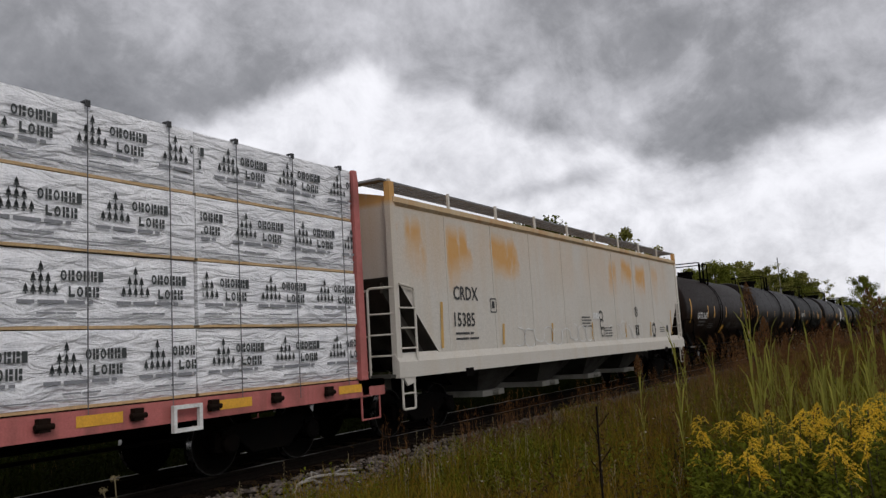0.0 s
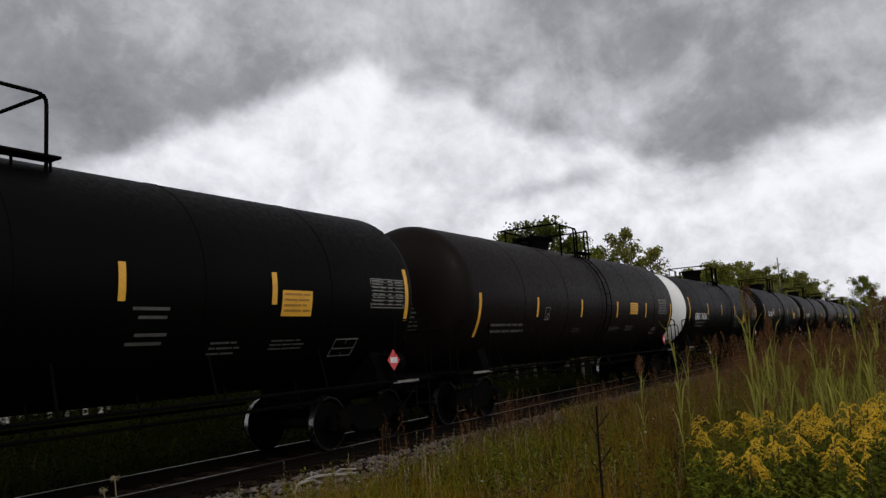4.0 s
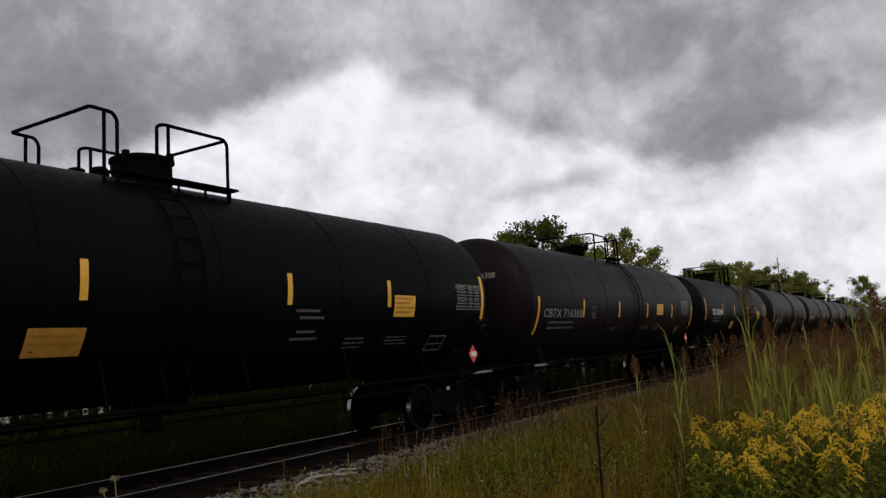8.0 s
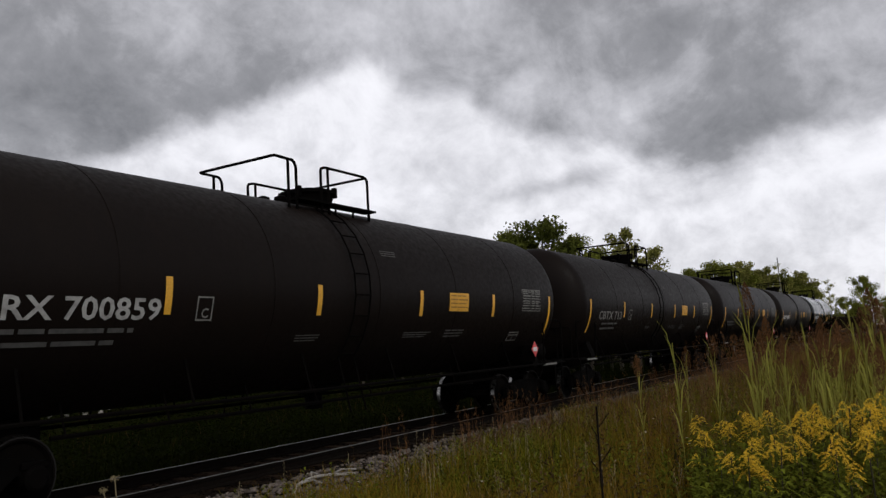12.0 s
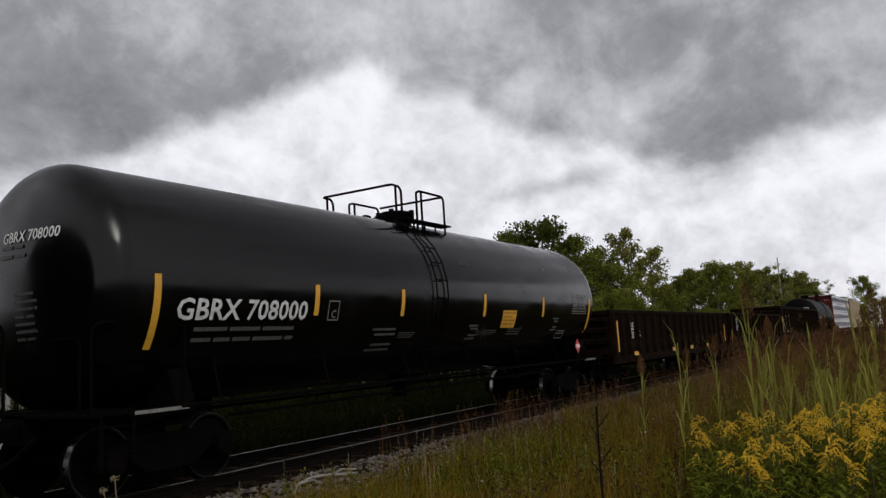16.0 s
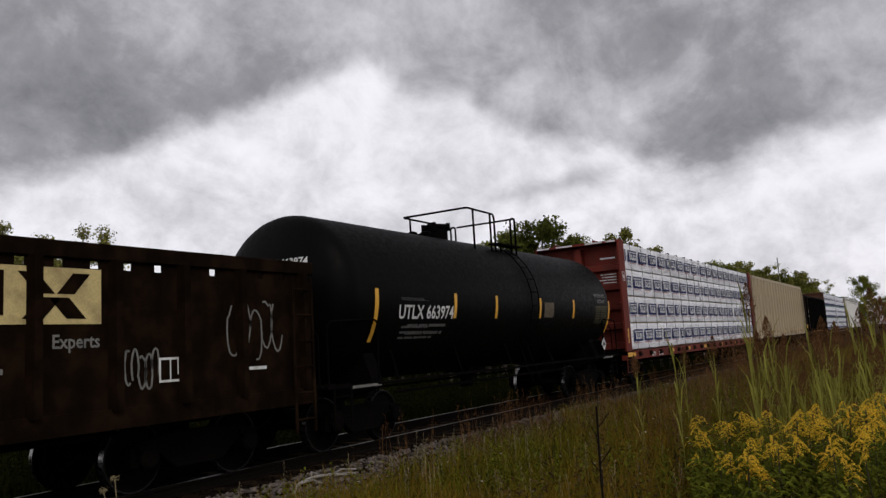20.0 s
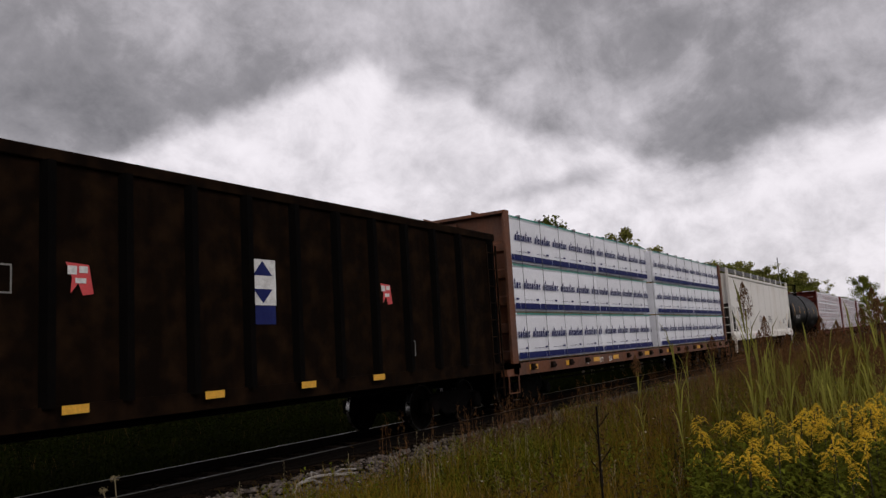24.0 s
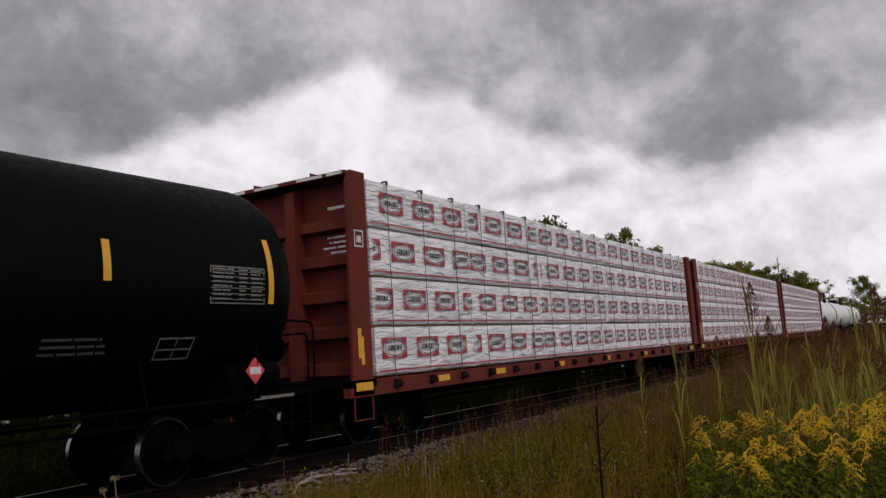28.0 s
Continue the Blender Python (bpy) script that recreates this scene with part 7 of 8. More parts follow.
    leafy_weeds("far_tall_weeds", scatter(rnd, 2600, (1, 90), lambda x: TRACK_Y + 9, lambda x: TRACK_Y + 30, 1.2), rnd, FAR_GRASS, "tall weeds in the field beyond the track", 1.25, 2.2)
    blades("far_dry_weeds", scatter(rnd, 1500, (2, 90), lambda x: TRACK_Y + 6, lambda x: TRACK_Y + 22), rnd, 0.5, 0.010, BROWN_WEED, "dry weeds beyond the track")
    blades("trackside_weeds", scatter(rnd, 1500, (4, 40), lambda x: TRACK_Y - 2.9, lambda x: TRACK_Y - 1.5, 1.5), rnd, 0.20, 0.006, GRASS, "sparse weeds in the ballast", lean=0.6)


def leafy_weeds(name, spots, rnd, material, label, height=0.45, size=1.0):
    """Weeds with a leaning stem and broad pointed leaves set round it."""
    verts, faces = [], []
    for x, y, z, k in spots:
        h = height * rnd.uniform(0.5, 1.3)
        lx, ly = rnd.uniform(-0.15, 0.15) * h, rnd.uniform(-0.15, 0.15) * h
        n = len(verts)
        verts += [(x - 0.004, y, z), (x + 0.004, y, z), (x + lx, y + ly, z + h)]
        faces.append((n, n + 1, n + 2))
        for i in range(13):
            u = 0.12 + 0.85 * i / 13
            a, l = i * 2.4 + rnd.uniform(-0.5, 0.5), rnd.uniform(0.07, 0.13) * size * (1.2 - 0.7 * u)
            c, s = math.cos(a), math.sin(a)
            px, py, pz = x + lx * u, y + ly * u, z + h * u
            w = l * 0.2
            up, droop = l * rnd.uniform(0.15, 0.5), l * rnd.uniform(-0.1, 0.5)
            n = len(verts)
            verts += [(px, py, pz), (px + c * l * 0.5 - s * w, py + s * l * 0.5 + c * w, pz + up), (px + c * l, py + s * l, pz + droop), (px + c * l * 0.5 + s * w, py + s * l * 0.5 - c * w, pz + up)]
            faces.append((n, n + 1, n + 2, n + 3))
    return tagged(soup(name, verts, faces, material), label, "weed", kind="stuff")


def seed_heads(name, spots, rnd, height, material, label, size=1.0):
    """Thin stalks, each with a feathery head of small flecks."""
    verts, faces = [], []
    for x, y, z, k in spots:
        h = height * rnd.uniform(0.6, 1.25)
        lx, ly = rnd.uniform(-0.12, 0.12) * h, rnd.uniform(-0.12, 0.12) * h
        n = len(verts)
        verts += [(x - 0.003, y, z), (x + 0.003, y, z), (x + lx + 0.002, y + ly, z + h), (x + lx - 0.002, y + ly, z + h)]
        faces.append((n, n + 1, n + 2, n + 3))
        for i in range(9):
            s = 0.70 + 0.32 * i / 9
            w = 0.035 * size * (1.15 - s) * 3
            px, py, pz = x + lx * s + rnd.uniform(-w, w), y + ly * s + rnd.uniform(-w, w), z + h * s
            n = len(verts)
            verts += [(px, py, pz), (px + rnd.uniform(-0.02, 0.02) * size, py + rnd.uniform(-0.02, 0.02) * size, pz + 0.045 * size), (px + rnd.uniform(-0.016, 0.016) * size, py, pz + 0.02)]
            faces.append((n, n + 1, n + 2))
    return tagged(soup(name, verts, faces, material), label, "grass", kind="stuff")


def petals(name, spots, rnd):
    verts, faces = [], []
    for x, y, z, k in spots:
        h = rnd.uniform(0.2, 0.5)
        for i in range(6):
            a, r = i * 1.047, rnd.uniform(0.012, 0.02)
            n = len(verts)
            verts += [(x, y, z + h), (x + r * math.cos(a), y + r * math.sin(a), z + h + 0.008), (x + r * math.cos(a + 0.8), y + r * math.sin(a + 0.8), z + h + 0.008)]
            faces.append((n, n + 1, n + 2))
    tagged(soup(name, verts, faces, WHITE_FLOWER), "small white flowers in the meadow", "wildflower", kind="stuff")


PLANTS = []


def leafy(bm, rnd, top, n, size, spread=0.12, low=0.15):
    for i in range(n):
        z = top * (low + (0.95 - low) * i / n)
        a = rnd.uniform(0, 6.28)
        l = size * rnd.uniform(0.7, 1.2) * (1.15 - 0.5 * i / n)
        d = Vector((math.cos(a), math.sin(a), 0.35))
        side = Vector((-d.y, d.x, 0)) * l * 0.11
        p = Vector((0, 0, z))
        q, t = p + d * l * 0.55 + Vector((0, 0, l * 0.05)), p + d * l - Vector((0, 0, l * 0.25))
        v = [bm.verts.new(p), bm.verts.new(q + side), bm.verts.new(t), bm.verts.new(q - side)]
        bm.faces.new(v)


def goldenrod_model(seed, top):
    """A goldenrod: a stem with narrow leaves under an arching plume of small yellow flowers."""
    rnd = random.Random(seed)
    plant = tagged(new("goldenrod"), "goldenrod with arching yellow flower plumes", "wildflower", "goldenrods on the bank")
    bm = bmesh.new()
    tube(bm, [(0, 0, 0), (0.02, 0.01, top * 0.5), (0.0, 0.03, top * 0.97)], 0.006, 5)
    part("stem", bm, STEM, plant)
    bm = bmesh.new()
    leafy(bm, rnd, top * 0.97, 110, 0.17)
    part("leaves", bm, LEAFY, plant)
    lean = rnd.uniform(0, 6.28)
    for b in range(12):
        verts, faces = [], []
        a, u = lean + rnd.uniform(-1.9, 1.9), b / 12
        l = rnd.uniform(0.13, 0.24) * (1 - u * 0.5)
        z0 = top * (0.78 + 0.21 * u)
        for k in range(70):
            s = rnd.random() ** 0.8
            wide = 0.015 * (1.1 - s)
            x, y = math.cos(a) * l * s + rnd.uniform(-wide, wide), math.sin(a) * l * s + rnd.uniform(-wide, wide)
            z = z0 + 0.05 * math.sin(s * 2.9) - 0.02 * s + rnd.uniform(-0.002, 0.014)
            r = rnd.uniform(0.004, 0.0085)
            n = len(verts)
            e = [Vector((rnd.gauss(0, 1), rnd.gauss(0, 1), rnd.gauss(0, 1))).normalized() * r for _ in range(4)]
            verts += [(x + q.x, y + q.y, z + q.z) for q in e]
            faces += [(n, n + 1, n + 2), (n, n + 2, n + 3), (n, n + 3, n + 1)]
        pl = soup("flower_plume", verts, faces, GOLD, plant)
        pl["label"], pl["kind"] = "bright yellow arching plume", "stuff"
    return plant


def reed_model(seed, top, plume):
    rnd = random.Random(seed)
    plant = tagged(new("reed"), "tall pale green reed with narrow leaves", "reed", "reeds on the bank")
    bm = bmesh.new()
    tube(bm, [(0, 0, 0), (0.03, 0.0, top * 0.6), (0.05, 0.02, top)], 0.006, 5)
    part("stalk", bm, REED, plant)
    bm = bmesh.new()
    for i in range(9):
        z, a = top * (0.18 + 0.085 * i), rnd.uniform(0, 6.28)
        d = Vector((math.cos(a), math.sin(a), 0))
        l = rnd.uniform(0.28, 0.5)
        side = Vector((-d.y, d.x, 0)) * 0.0065
        pts = [Vector((0.03, 0, z)), Vector((0.03, 0, z)) + d * l * 0.16 + Vector((0, 0, l * 0.7)), Vector((0.03, 0, z)) + d * l * 0.40 + Vector((0, 0, l * 1.05))]
        a0, a1 = bm.verts.new(pts[0] + side), bm.verts.new(pts[0] - side)
        b0, b1 = bm.verts.new(pts[1] + side * 1.6), bm.verts.new(pts[1] - side * 1.6)
        bm.faces.new((a0, a1, b1, b0))
        bm.faces.new((b0, b1, bm.verts.new(pts[2])))
    part("leaves", bm, REED, plant)
    if plume:
        verts, faces = [], []
        for k in range(420):
            s = rnd.random()
            w = 0.062 * math.sin(math.pi * min(s * 0.85 + 0.15, 1.0))
            x, y, z = 0.05 + rnd.uniform(-w, w), 0.02 + rnd.uniform(-w, w), top - 0.06 + s * 0.34
            n = len(verts)
            verts += [(x, y, z), (x + rnd.uniform(-0.012, 0.012), y + rnd.uniform(-0.012, 0.012), z - 0.03), (x + rnd.uniform(-0.012, 0.012), y, z - 0.02)]
            faces.append((n, n + 1, n + 2))
        pl = soup("plume", verts, faces, RUSSET, plant)
        pl["label"], pl["kind"] = "russet seed plume", "stuff"
    return plant


def set_plant(model, first, x, y, scale, turn):
    m = Matrix.LocRotScale((x, y, ground_height(x, y) - 0.02), Euler((0, 0, turn)), None)
    ob = model if first else copy_thing(model, m)
    ob.matrix_basis = m
    ob.scale = (scale,) * 3
    PLANTS.append(ob)


def wildflowers():
    rnd = random.Random(21)
    models = [goldenrod_model(s, 1.0) for s in range(4)]
    fresh = [True] * 4
    for i in range(66):
        x = 5.6 + 3.9 * rnd.random() ** 0.6
        q = rnd.random() ** 1.15
        y = x * (0.02 + 0.26 * q) - 0.15
        k = i % 4
        set_plant(models[k], fresh[k], x, y, rnd.uniform(0.78, 1.04) * (1.05 - 0.36 * q), rnd.uniform(0, 6.28))
        fresh[k] = False
    models = [reed_model(s, 1.5, s != 1) for s in range(4)]
    fresh = [True] * 4
    # bearing from the track, distance, height of the tip
    marked = [(17.9, 10.5, 1.25), (15.4, 10.0, 1.62), (14.9, 12.0, 1.30), (12.9, 12.0, 1.42), (10.6, 10.0, 1.98), (10.2, 9.5, 1.60), (9.6, 10.5, 1.45), (9.0, 11.5, 1.62), (8.6, 9.0, 1.40), (7.0, 11.0, 1.50),
              (6.3, 9.0, 1.42), (5.7, 9.5, 1.55), (5.0, 10.5, 1.50), (4.3, 12.0, 1.75), (3.6, 10.0, 1.62), (2.9, 11.0, 1.85), (2.3, 9.5, 1.70)]
    spots = [(d * math.cos(radians(b)), d * math.sin(radians(b)), t) for b, d, t in marked]
    for i in range(56):
        b, d = radians(1.0 + 9.8 * rnd.random() ** 1.1), 8.5 + 9 * rnd.random()
        spots.append((d * math.cos(b), d * math.sin(b), rnd.uniform(0.75, 1.35)))
    for i, (x, y, tip) in enumerate(spots):
        k = i % 4
        set_plant(models[k], fresh[k], x, y, (tip - ground_height(x, y)) / 1.62, rnd.uniform(0, 6.28))
        fresh[k] = False
    dead = tagged(new("dead_stalk"), "thin dark dead weed stalk", "weed")
    bm = bmesh.new()
    tube(bm, [(0, 0, 0), (0.02, 0.01, 0.5), (-0.03, 0.0, 1.0)], 0.008, 6)
    part("stalk", bm, DEAD_STEM, dead)
    for k in range(6):
        bm = bmesh.new()
        a = k * 2.2
        tube(bm, [(0, 0, 0.45 + 0.08 * k), (0.08 * math.cos(a), 0.08 * math.sin(a), 0.55 + 0.08 * k)], 0.004, 5)
        part("twig", bm, DEAD_STEM, dead)
    dead.matrix_basis = pose(6.07, 2.34, ground_height(6.07, 2.34), 0, 0, 20)
    dead.scale = (1.14,) * 3


def wild_carrot():
    """A dry umbel with two pale heads close to the bank's edge."""
    plant = tagged(new("wild_carrot"), "pale dry wild carrot with two flower heads", "wildflower")
    x0, y0 = 3.5, 4.86
    z0 = ground_height(x0, y0) - 0.02
    rnd = random.Random(3)
    for hx, hy, hz in ((3.46, 4.84, 0.83), (3.40, 4.88, 0.76)):
        bm = bmesh.new()
        tube(bm, [(0, 0, 0), ((hx - x0) * 0.5 + 0.02, (hy - y0) * 0.5, (hz - z0) * 0.6), (hx - x0, hy - y0, hz - z0)], 0.004, 5)
        part("stem", bm, PALE, plant)
        verts, faces = [], []
        for k in range(70):
            a, r = rnd.uniform(0, 6.28), 0.028 * rnd.random() ** 0.5
            p = Vector((hx - x0 + r * math.cos(a), hy - y0 + r * math.sin(a), hz - z0 + rnd.uniform(-0.018, 0.018)))
            n = len(verts)
            verts += [tuple(p + Vector((rnd.gauss(0, 1), rnd.gauss(0, 1), rnd.gauss(0, 1))).normalized() * 0.009) for _ in range(3)]
            faces.append((n, n + 1, n + 2))
        head = soup("flower_head", verts, faces, PALE, plant)
        head["kind"] = "stuff"
    plant.location = (x0, y0, z0)


def dead_branch():
    """A bleached branch that lies on the ballast's edge."""
    branch = tagged(new("dead_branch"), "bleached grey dead branch on the ballast", "branch")
    z = -0.26
    bm = bmesh.new()
    tube(bm, bend([(8.2, 7.62, z), (8.6, 7.9, z + 0.03), (9.0, 7.98, z + 0.07), (9.35, 7.9, z + 0.05), (9.7, 7.72, z + 0.01)], 0.15), 0.022, 7)
    part("limb", bm, PALE_BARK, branch)
    for pts in ([(8.6, 7.9, z + 0.03), (8.75, 7.75, z + 0.08), (8.85, 7.66, z + 0.02)], [(9.0, 7.98, z + 0.07), (9.12, 8.1, z + 0.12), (9.3, 8.14, z + 0.06)], [(9.35, 7.9, z + 0.05), (9.45, 7.78, z + 0.12), (9.6, 7.62, z + 0.1)]):
        bm = bmesh.new()
        tube(bm, pts, 0.012, 6)
        part("twig", bm, PALE_BARK, branch)


# ---------------------------------------------------------------- trees
def tree_model(seed, height, spread, leaf, bark, density=1.0, airy=0.0, slim=False):
    """A tapered trunk with limbs and a crown of leaf clumps with gaps."""
    rnd = random.Random(seed)
    tr = new("tree")
    bm = bmesh.new()
    lean = rnd.uniform(-0.03, 0.03) * height
    trunk = [(0, 0, -0.3), (lean * 0.3, 0, height * 0.3), (lean * 0.7, lean * 0.3, height * 0.6), (lean, lean * 0.5, height * 0.93)]
    rads = [0.028 * height * (0.5 if slim else 1), 0.02 * height * (0.5 if slim else 1), 0.011 * height * (0.6 if slim else 1), 0.003 * height]
    rings = []
    for (x, y, z), r in zip(trunk, rads):
        rings.append([bm.verts.new((x + r * math.cos(k * math.tau / 7), y + r * math.sin(k * math.tau / 7), z)) for k in range(7)])
    for p, q in zip(rings, rings[1:]):
        for k in range(7):
            bm.faces.new((p[k], p[(k + 1) % 7], q[(k + 1) % 7], q[k]))
    clumps = []
    limbs = 16 if not slim else 12
    for i in range(limbs):
        u = 0.22 + 0.74 * i / limbs
        a = i * 2.4 + rnd.uniform(-0.5, 0.5)
        reach = spread * (0.95 - 0.75 * abs(u - 0.45) ** 1.1 * 1.5) * rnd.uniform(0.6, 1.15)
        p0 = Vector((lean * u, lean * u * 0.4, height * u))
        p1 = p0 + Vector((math.cos(a) * reach * 0.55, math.sin(a) * reach * 0.55, reach * 0.30))
        p2 = p0 + Vector((math.cos(a) * reach, math.sin(a) * reach, reach * rnd.uniform(0.35, 0.7)))
        tube(bm, [p0, p1, p2], 0.0045 * height * (1.1 - u), 4)
        for q, sz in ((p1, 0.8), (p2, 1.0), (p0.lerp(p2, 0.75), 0.9)):
            clumps.append((q, sz * spread * rnd.uniform(0.20, 0.40)))
    clumps.append((Vector((lean, lean * 0.5, height * 0.95)), spread * 0.25))
    smooth(part("trunk", bm, bark, tr), 60)
    verts, faces = [], []
    for c, r in clumps:
        n = int(150 * density * (3.0 if slim else 1.0) * (1 - airy * rnd.random()))
        for k in range(n):
            d = Vector((rnd.gauss(0, 1), rnd.gauss(0, 1), rnd.gauss(0, 0.8)))
            d = d.normalized() * r * rnd.random() ** 0.5
            p = c + d
            if p.z > height * 1.02:
                continue
            s = height * (0.0058 if slim else 0.0095) * rnd.uniform(0.7, 1.5)
            e1 = Vector((rnd.gauss(0, 1), rnd.gauss(0, 1), rnd.gauss(0, 0.6))).normalized() * s
            e2 = e1.cross(Vector((rnd.gauss(0, 1), rnd.gauss(0, 1), rnd.gauss(0, 1)))).normalized() * s * 0.7
            i = len(verts)
            verts += [tuple(p - e1), tuple(p + e2), tuple(p + e1), tuple(p - e2)]
            faces.append((i, i + 1, i + 2, i + 3))
    soup("crown", verts, faces, leaf, tr)
    return tr


def plant_tree(model, used, bearing, dist, top, label, group, base=1.0, turn=0.0):
    """Stand a tree at a bearing (degrees from the track) and distance, so high that its top is at top metres."""
    x, y = dist * math.cos(radians(bearing)), dist * math.sin(radians(bearing))
    z = ground_height(x, y) if dist < 150 else -0.6
    s = (top - z) / base
    m = Matrix.LocRotScale((x, y, z), Euler((0, 0, turn)), None)
    if model in used:
        ob = copy_thing(model, m)
    else:
        used.add(model)
        ob = model
    ob.matrix_basis = m
    ob.scale = (s,) * 3
    tagged(ob, label, "tree", group)


def woods():
    rnd = random.Random(33)
    H = 10.0
    broad = [tree_model(1, H, 3.6, LEAF_DARK, BARK, 1.5), tree_model(2, H, 3.2, LEAF_MID, BARK, 1.4), tree_model(3, H, 2.8, LEAF_MID, BARK, 1.2)]
    light = [tree_model(4, H, 2.4, LEAF_LIGHT, BARK, 0.9, 0.4), tree_model(5, H, 1.7, LEAF_LIGHT, PALE_BARK, 0.55, 0.6, True), tree_model(6, H, 1.5, LEAF_LIGHT, PALE_BARK, 0.28, 0.8, True)]
    red = tree_model(7, H, 2.6, LEAF_RED, BARK, 0.8, 0.3)
    conifer = tree_model(8, H, 1.6, LEAF_DARK, BARK, 1.2)
    used = set()
    for kind, bearing, dist, top, label in TREES:
        model = {"a": broad[0], "b": broad[1], "c": broad[2], "l": light[0], "p": light[1], "s": light[2], "r": red, "k": conifer}[kind]
        plant_tree(model, used, bearing, dist, top, label, "trees beyond the track", H, rnd.uniform(0, 6.28))


GREEN, PALE_TREE, DARK_TREE = "broad green tree behind the track", "thin pale birch with sparse leaves", "dark green tree of the far wood"
# kind, bearing from the track in degrees, distance, height of the top
GROVE = [("a", 23.9, 66, 11.7), ("b", 26.2, 70, 11.4), ("b", 28.6, 64, 9.8), ("c", 21.9, 72, 11.0), ("k", 30.1, 60, 8.6), ("l", 17.95, 74, 11.4), ("c", 20.0, 80, 10.6),
         ("l", 16.6, 84, 10.7), ("b", 19.5, 70, 7.9), ("b", 22.9, 60, 7.3), ("c", 25.4, 58, 6.9), ("b", 27.5, 58, 7.0)]
BIRCHES = [("p", 63.5, 40, 9.4), ("p", 62.2, 44, 8.9), ("s", 55.3, 40, 8.6), ("p", 64.4, 46, 8.2), ("p", 60.9, 40, 8.6), ("p", 58.3, 42, 8.3), ("s", 56.2, 38, 8.2), ("p", 59.9, 44, 7.8), ("p", 54.8, 46, 7.2), ("s", 57.3, 40, 7.1), ("p", 56.9, 48, 7.4), ("p", 59.1, 46, 7.2), ("s", 60.7, 36, 6.9)]
FAR_TREES = [("l", 6.7, 170, 12.5), ("l", 7.2, 180, 12.3), ("s", 5.2, 190, 11.8), ("s", 8.1, 150, 13.4), ("l", 6.1, 185, 10.8), ("c", 3.3, 230, 13.6), ("k", 2.9, 240, 11.0),
             ("c", 2.0, 250, 8.6), ("b", 1.2, 260, 9.0), ("b", 0.3, 280, 9.4)]


def tree_rows():
    rnd = random.Random(44)
    out = [(*t, GREEN) for t in GROVE] + [(*t, PALE_TREE) for t in BIRCHES] + [(*t, DARK_TREE if t[0] != "s" else PALE_TREE) for t in FAR_TREES]
    for i in range(38):
        bearing = 54.0 - i * 0.63
        red = 34.5 < bearing < 37.0
        k = "r" if red else rnd.choice("bcclllpk")
        slope = 0.074 + 0.018 * (bearing - 30.8) / 23 + rnd.uniform(-0.014, 0.008) + (0.026 if 39.6 < bearing < 40.8 else 0) + (0.010 if red else 0)
        dist = rnd.uniform(70, 100)
        out.append((k, bearing, dist, 1.58 + dist * slope, "reddish bushy tree of the hedge" if red else "bushy tree of the hedge"))
    for i in range(18):
        bearing, dist = 16.0 - i * 0.55, rnd.uniform(150, 200)
        slope = 0.081 - 0.0011 * (bearing - 11.6) ** 2 + rnd.uniform(-0.010, 0.003)
        out.append((rnd.choice("abbcl"), bearing, dist, 1.58 + dist * slope, DARK_TREE))
    # low bushes that close the gaps between the ground and the crowns
    for i in range(26):
        bearing, dist = 15.0 + i * 0.68, rnd.uniform(46, 54)
        out.append((rnd.choice("lccb"), bearing, dist, 1.58 + dist * rnd.uniform(0.030, 0.062), "low green bush beyond the track"))
    for i in range(34):
        bearing, dist = 31.0 + i * 0.95, rnd.uniform(52, 62)
        out.append((rnd.choice("cbbl"), bearing, dist, 1.58 + dist * rnd.uniform(0.012, 0.045), "low green bush beyond the track"))
    for i in range(16):
        bearing, dist = 1.0 + i * 0.9, rnd.uniform(120, 150)
        out.append((rnd.choice("cbl"), bearing, dist, 1.58 + dist * rnd.uniform(0.015, 0.035), "low green bush beyond the track"))
    return out


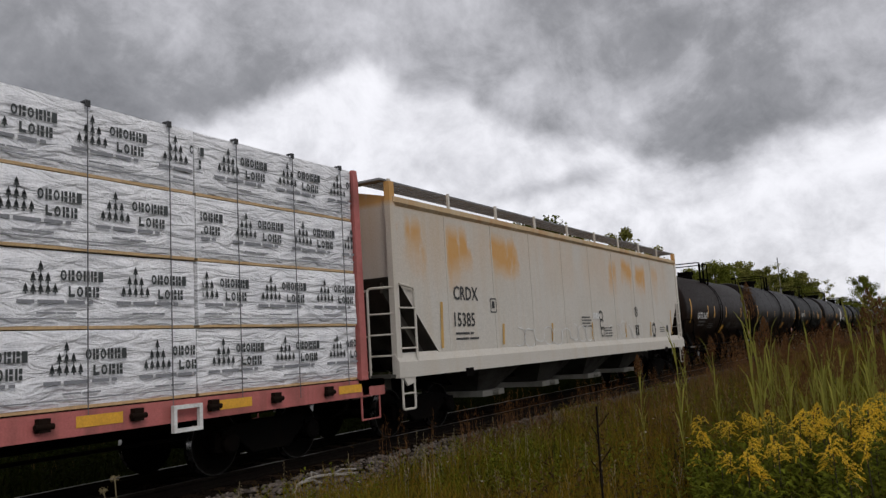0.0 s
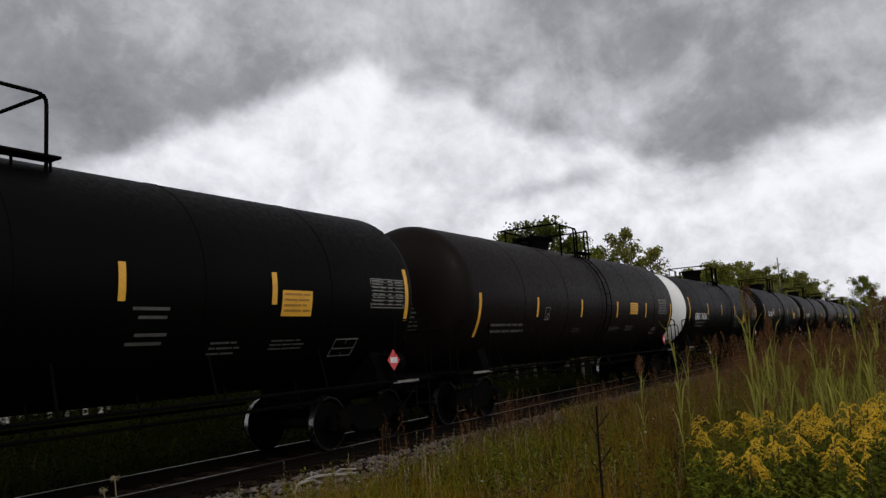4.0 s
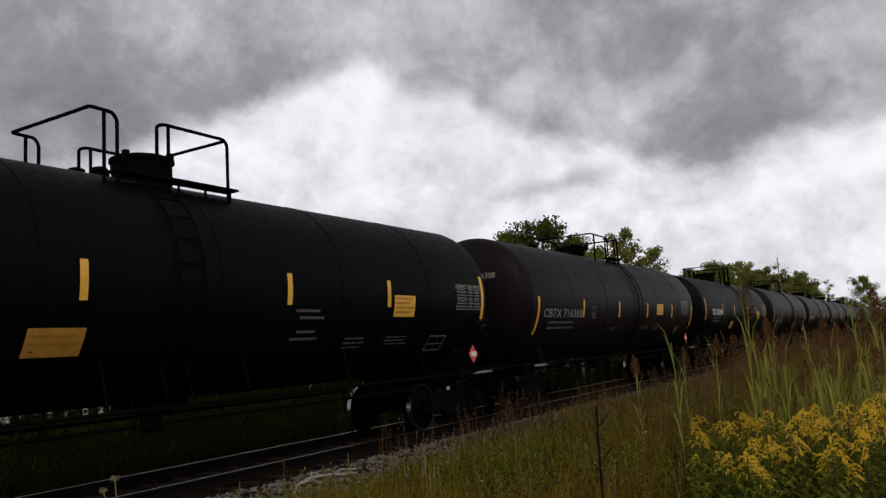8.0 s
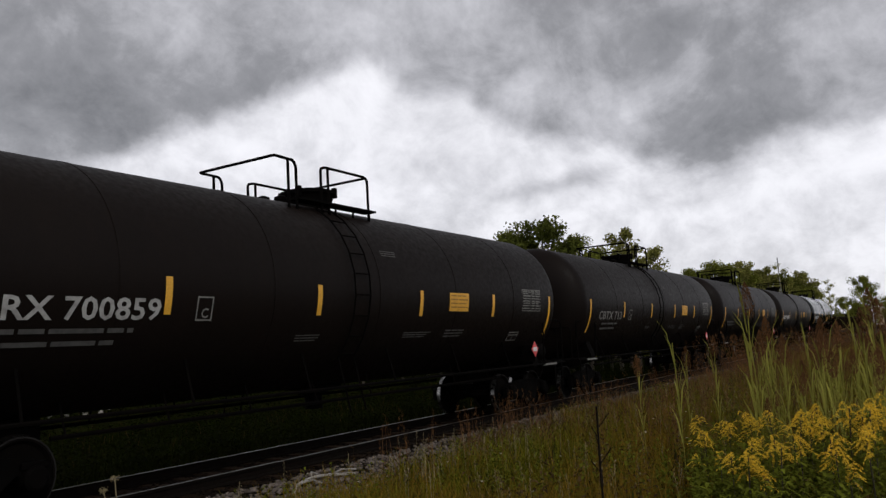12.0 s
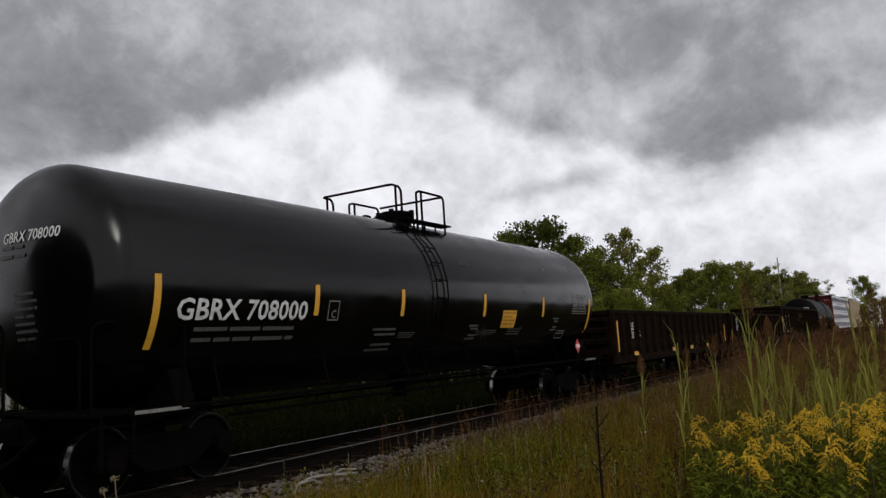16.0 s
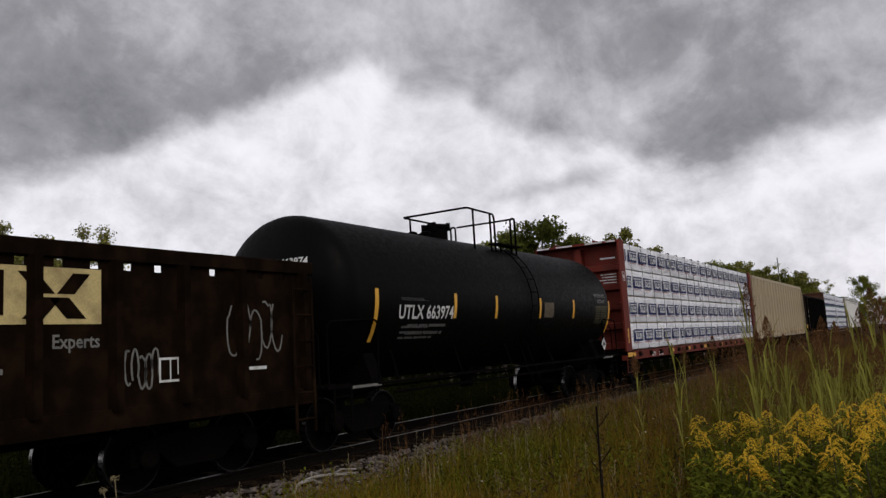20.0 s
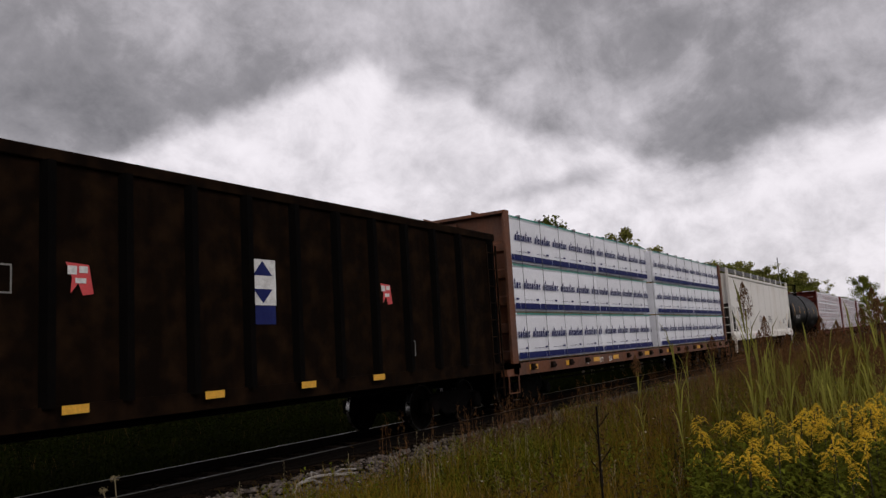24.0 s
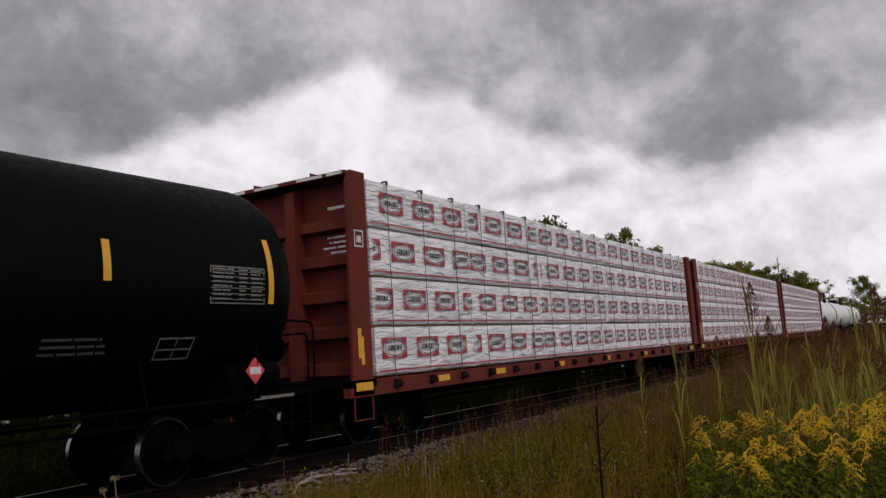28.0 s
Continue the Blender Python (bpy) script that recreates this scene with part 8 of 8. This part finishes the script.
def utility_pole():
    """A distant wooden pole with two crossarms and their insulators."""
    pole = tagged(new("utility_pole"), "distant wooden utility pole with two crossarms", "utility pole")
    bm = bmesh.new()
    tube(bm, [(0, 0, -0.3), (0, 0, 9.7)], 0.13, 8)
    part("post", bm, BARK, pole)
    for z, w in ((9.45, 1.2), (8.2, 0.9)):
        bm = bmesh.new()
        box(bm, -w, w, -0.06, 0.06, z - 0.07, z + 0.07)
        arm = part("crossarm", bm, BARK, pole)
        for k in (-0.9, -0.45, 0.45, 0.9):
            bm = bmesh.new()
            lathe(bm, [(0.0, 0.05), (0.1, 0.06), (0.16, 0.03)], "z", 8, x=k * w, z=z + 0.07)
            part("insulator", bm, GRATE, arm)
    b = radians(47.75)
    pole.matrix_basis = pose(70 * math.cos(b), 70 * math.sin(b), -0.6, 0, 0, 47.75 - 90)
    mast = tagged(new("radio_mast"), "thin grey radio mast above the far wood", "mast")
    bm = bmesh.new()
    for k in range(3):
        a = k * math.tau / 3
        tube(bm, [(0.35 * math.cos(a), 0.35 * math.sin(a), -0.5), (0.1 * math.cos(a), 0.1 * math.sin(a), 22.8)], 0.05, 5)
    part("frame", bm, GRATE, mast)
    b = radians(8.15)
    mast.matrix_basis = pose(250 * math.cos(b), 250 * math.sin(b), -0.6)


utility_pole()
TREES = tree_rows()
meadow()
wildflowers()
wild_carrot()
dead_branch()
woods()


# ---------------------------------------------------------------- motion
def motions():
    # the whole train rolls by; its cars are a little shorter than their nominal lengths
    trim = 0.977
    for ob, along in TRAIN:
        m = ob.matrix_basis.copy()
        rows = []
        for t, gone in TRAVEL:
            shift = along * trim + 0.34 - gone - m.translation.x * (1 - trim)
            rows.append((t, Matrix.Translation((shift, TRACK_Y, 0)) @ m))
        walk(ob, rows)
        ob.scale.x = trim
    # wheels turn as the train rolls; all wheelsets turn alike
    turn = math.degrees(SPEED / 0.457)
    steps = 28 * FPS
    walk(WHEELSETS[0], [(28.0 * i / steps, pose(0, 0, 0, 0, -turn * 28.0 * i / steps, 0)) for i in range(steps + 1)])
    keys = WHEELSETS[0].animation_data
    for w in WHEELSETS[1:]:
        w.rotation_mode = "QUATERNION"
        w.animation_data_create()
        w.animation_data.action, w.animation_data.action_slot = keys.action, keys.action_slot
    # tall weeds sway in the wind and in the draught of the train
    rnd = random.Random(9)
    for ob in PLANTS:
        place, size = ob.matrix_basis.to_translation(), ob.scale.copy()
        yaw = ob.matrix_basis.to_euler().z
        period, phase = rnd.uniform(1.7, 2.8), place.x * 0.8 + rnd.uniform(0, 1.2)
        rows = []
        for i in range(41):
            t = 0.7 * i
            a = 1.6 * math.sin(math.tau * t / period + phase) + 1.1 * math.sin(math.tau * t / 6.3 + phase * 0.5)
            rows.append((t, Matrix.Translation(place) @ Matrix.Rotation(radians(a), 4, "Y") @ Matrix.Rotation(radians(a * 0.5), 4, "X") @ Matrix.Rotation(yaw, 4, "Z")))
        walk(ob, rows)
        ob.scale = size


motions()
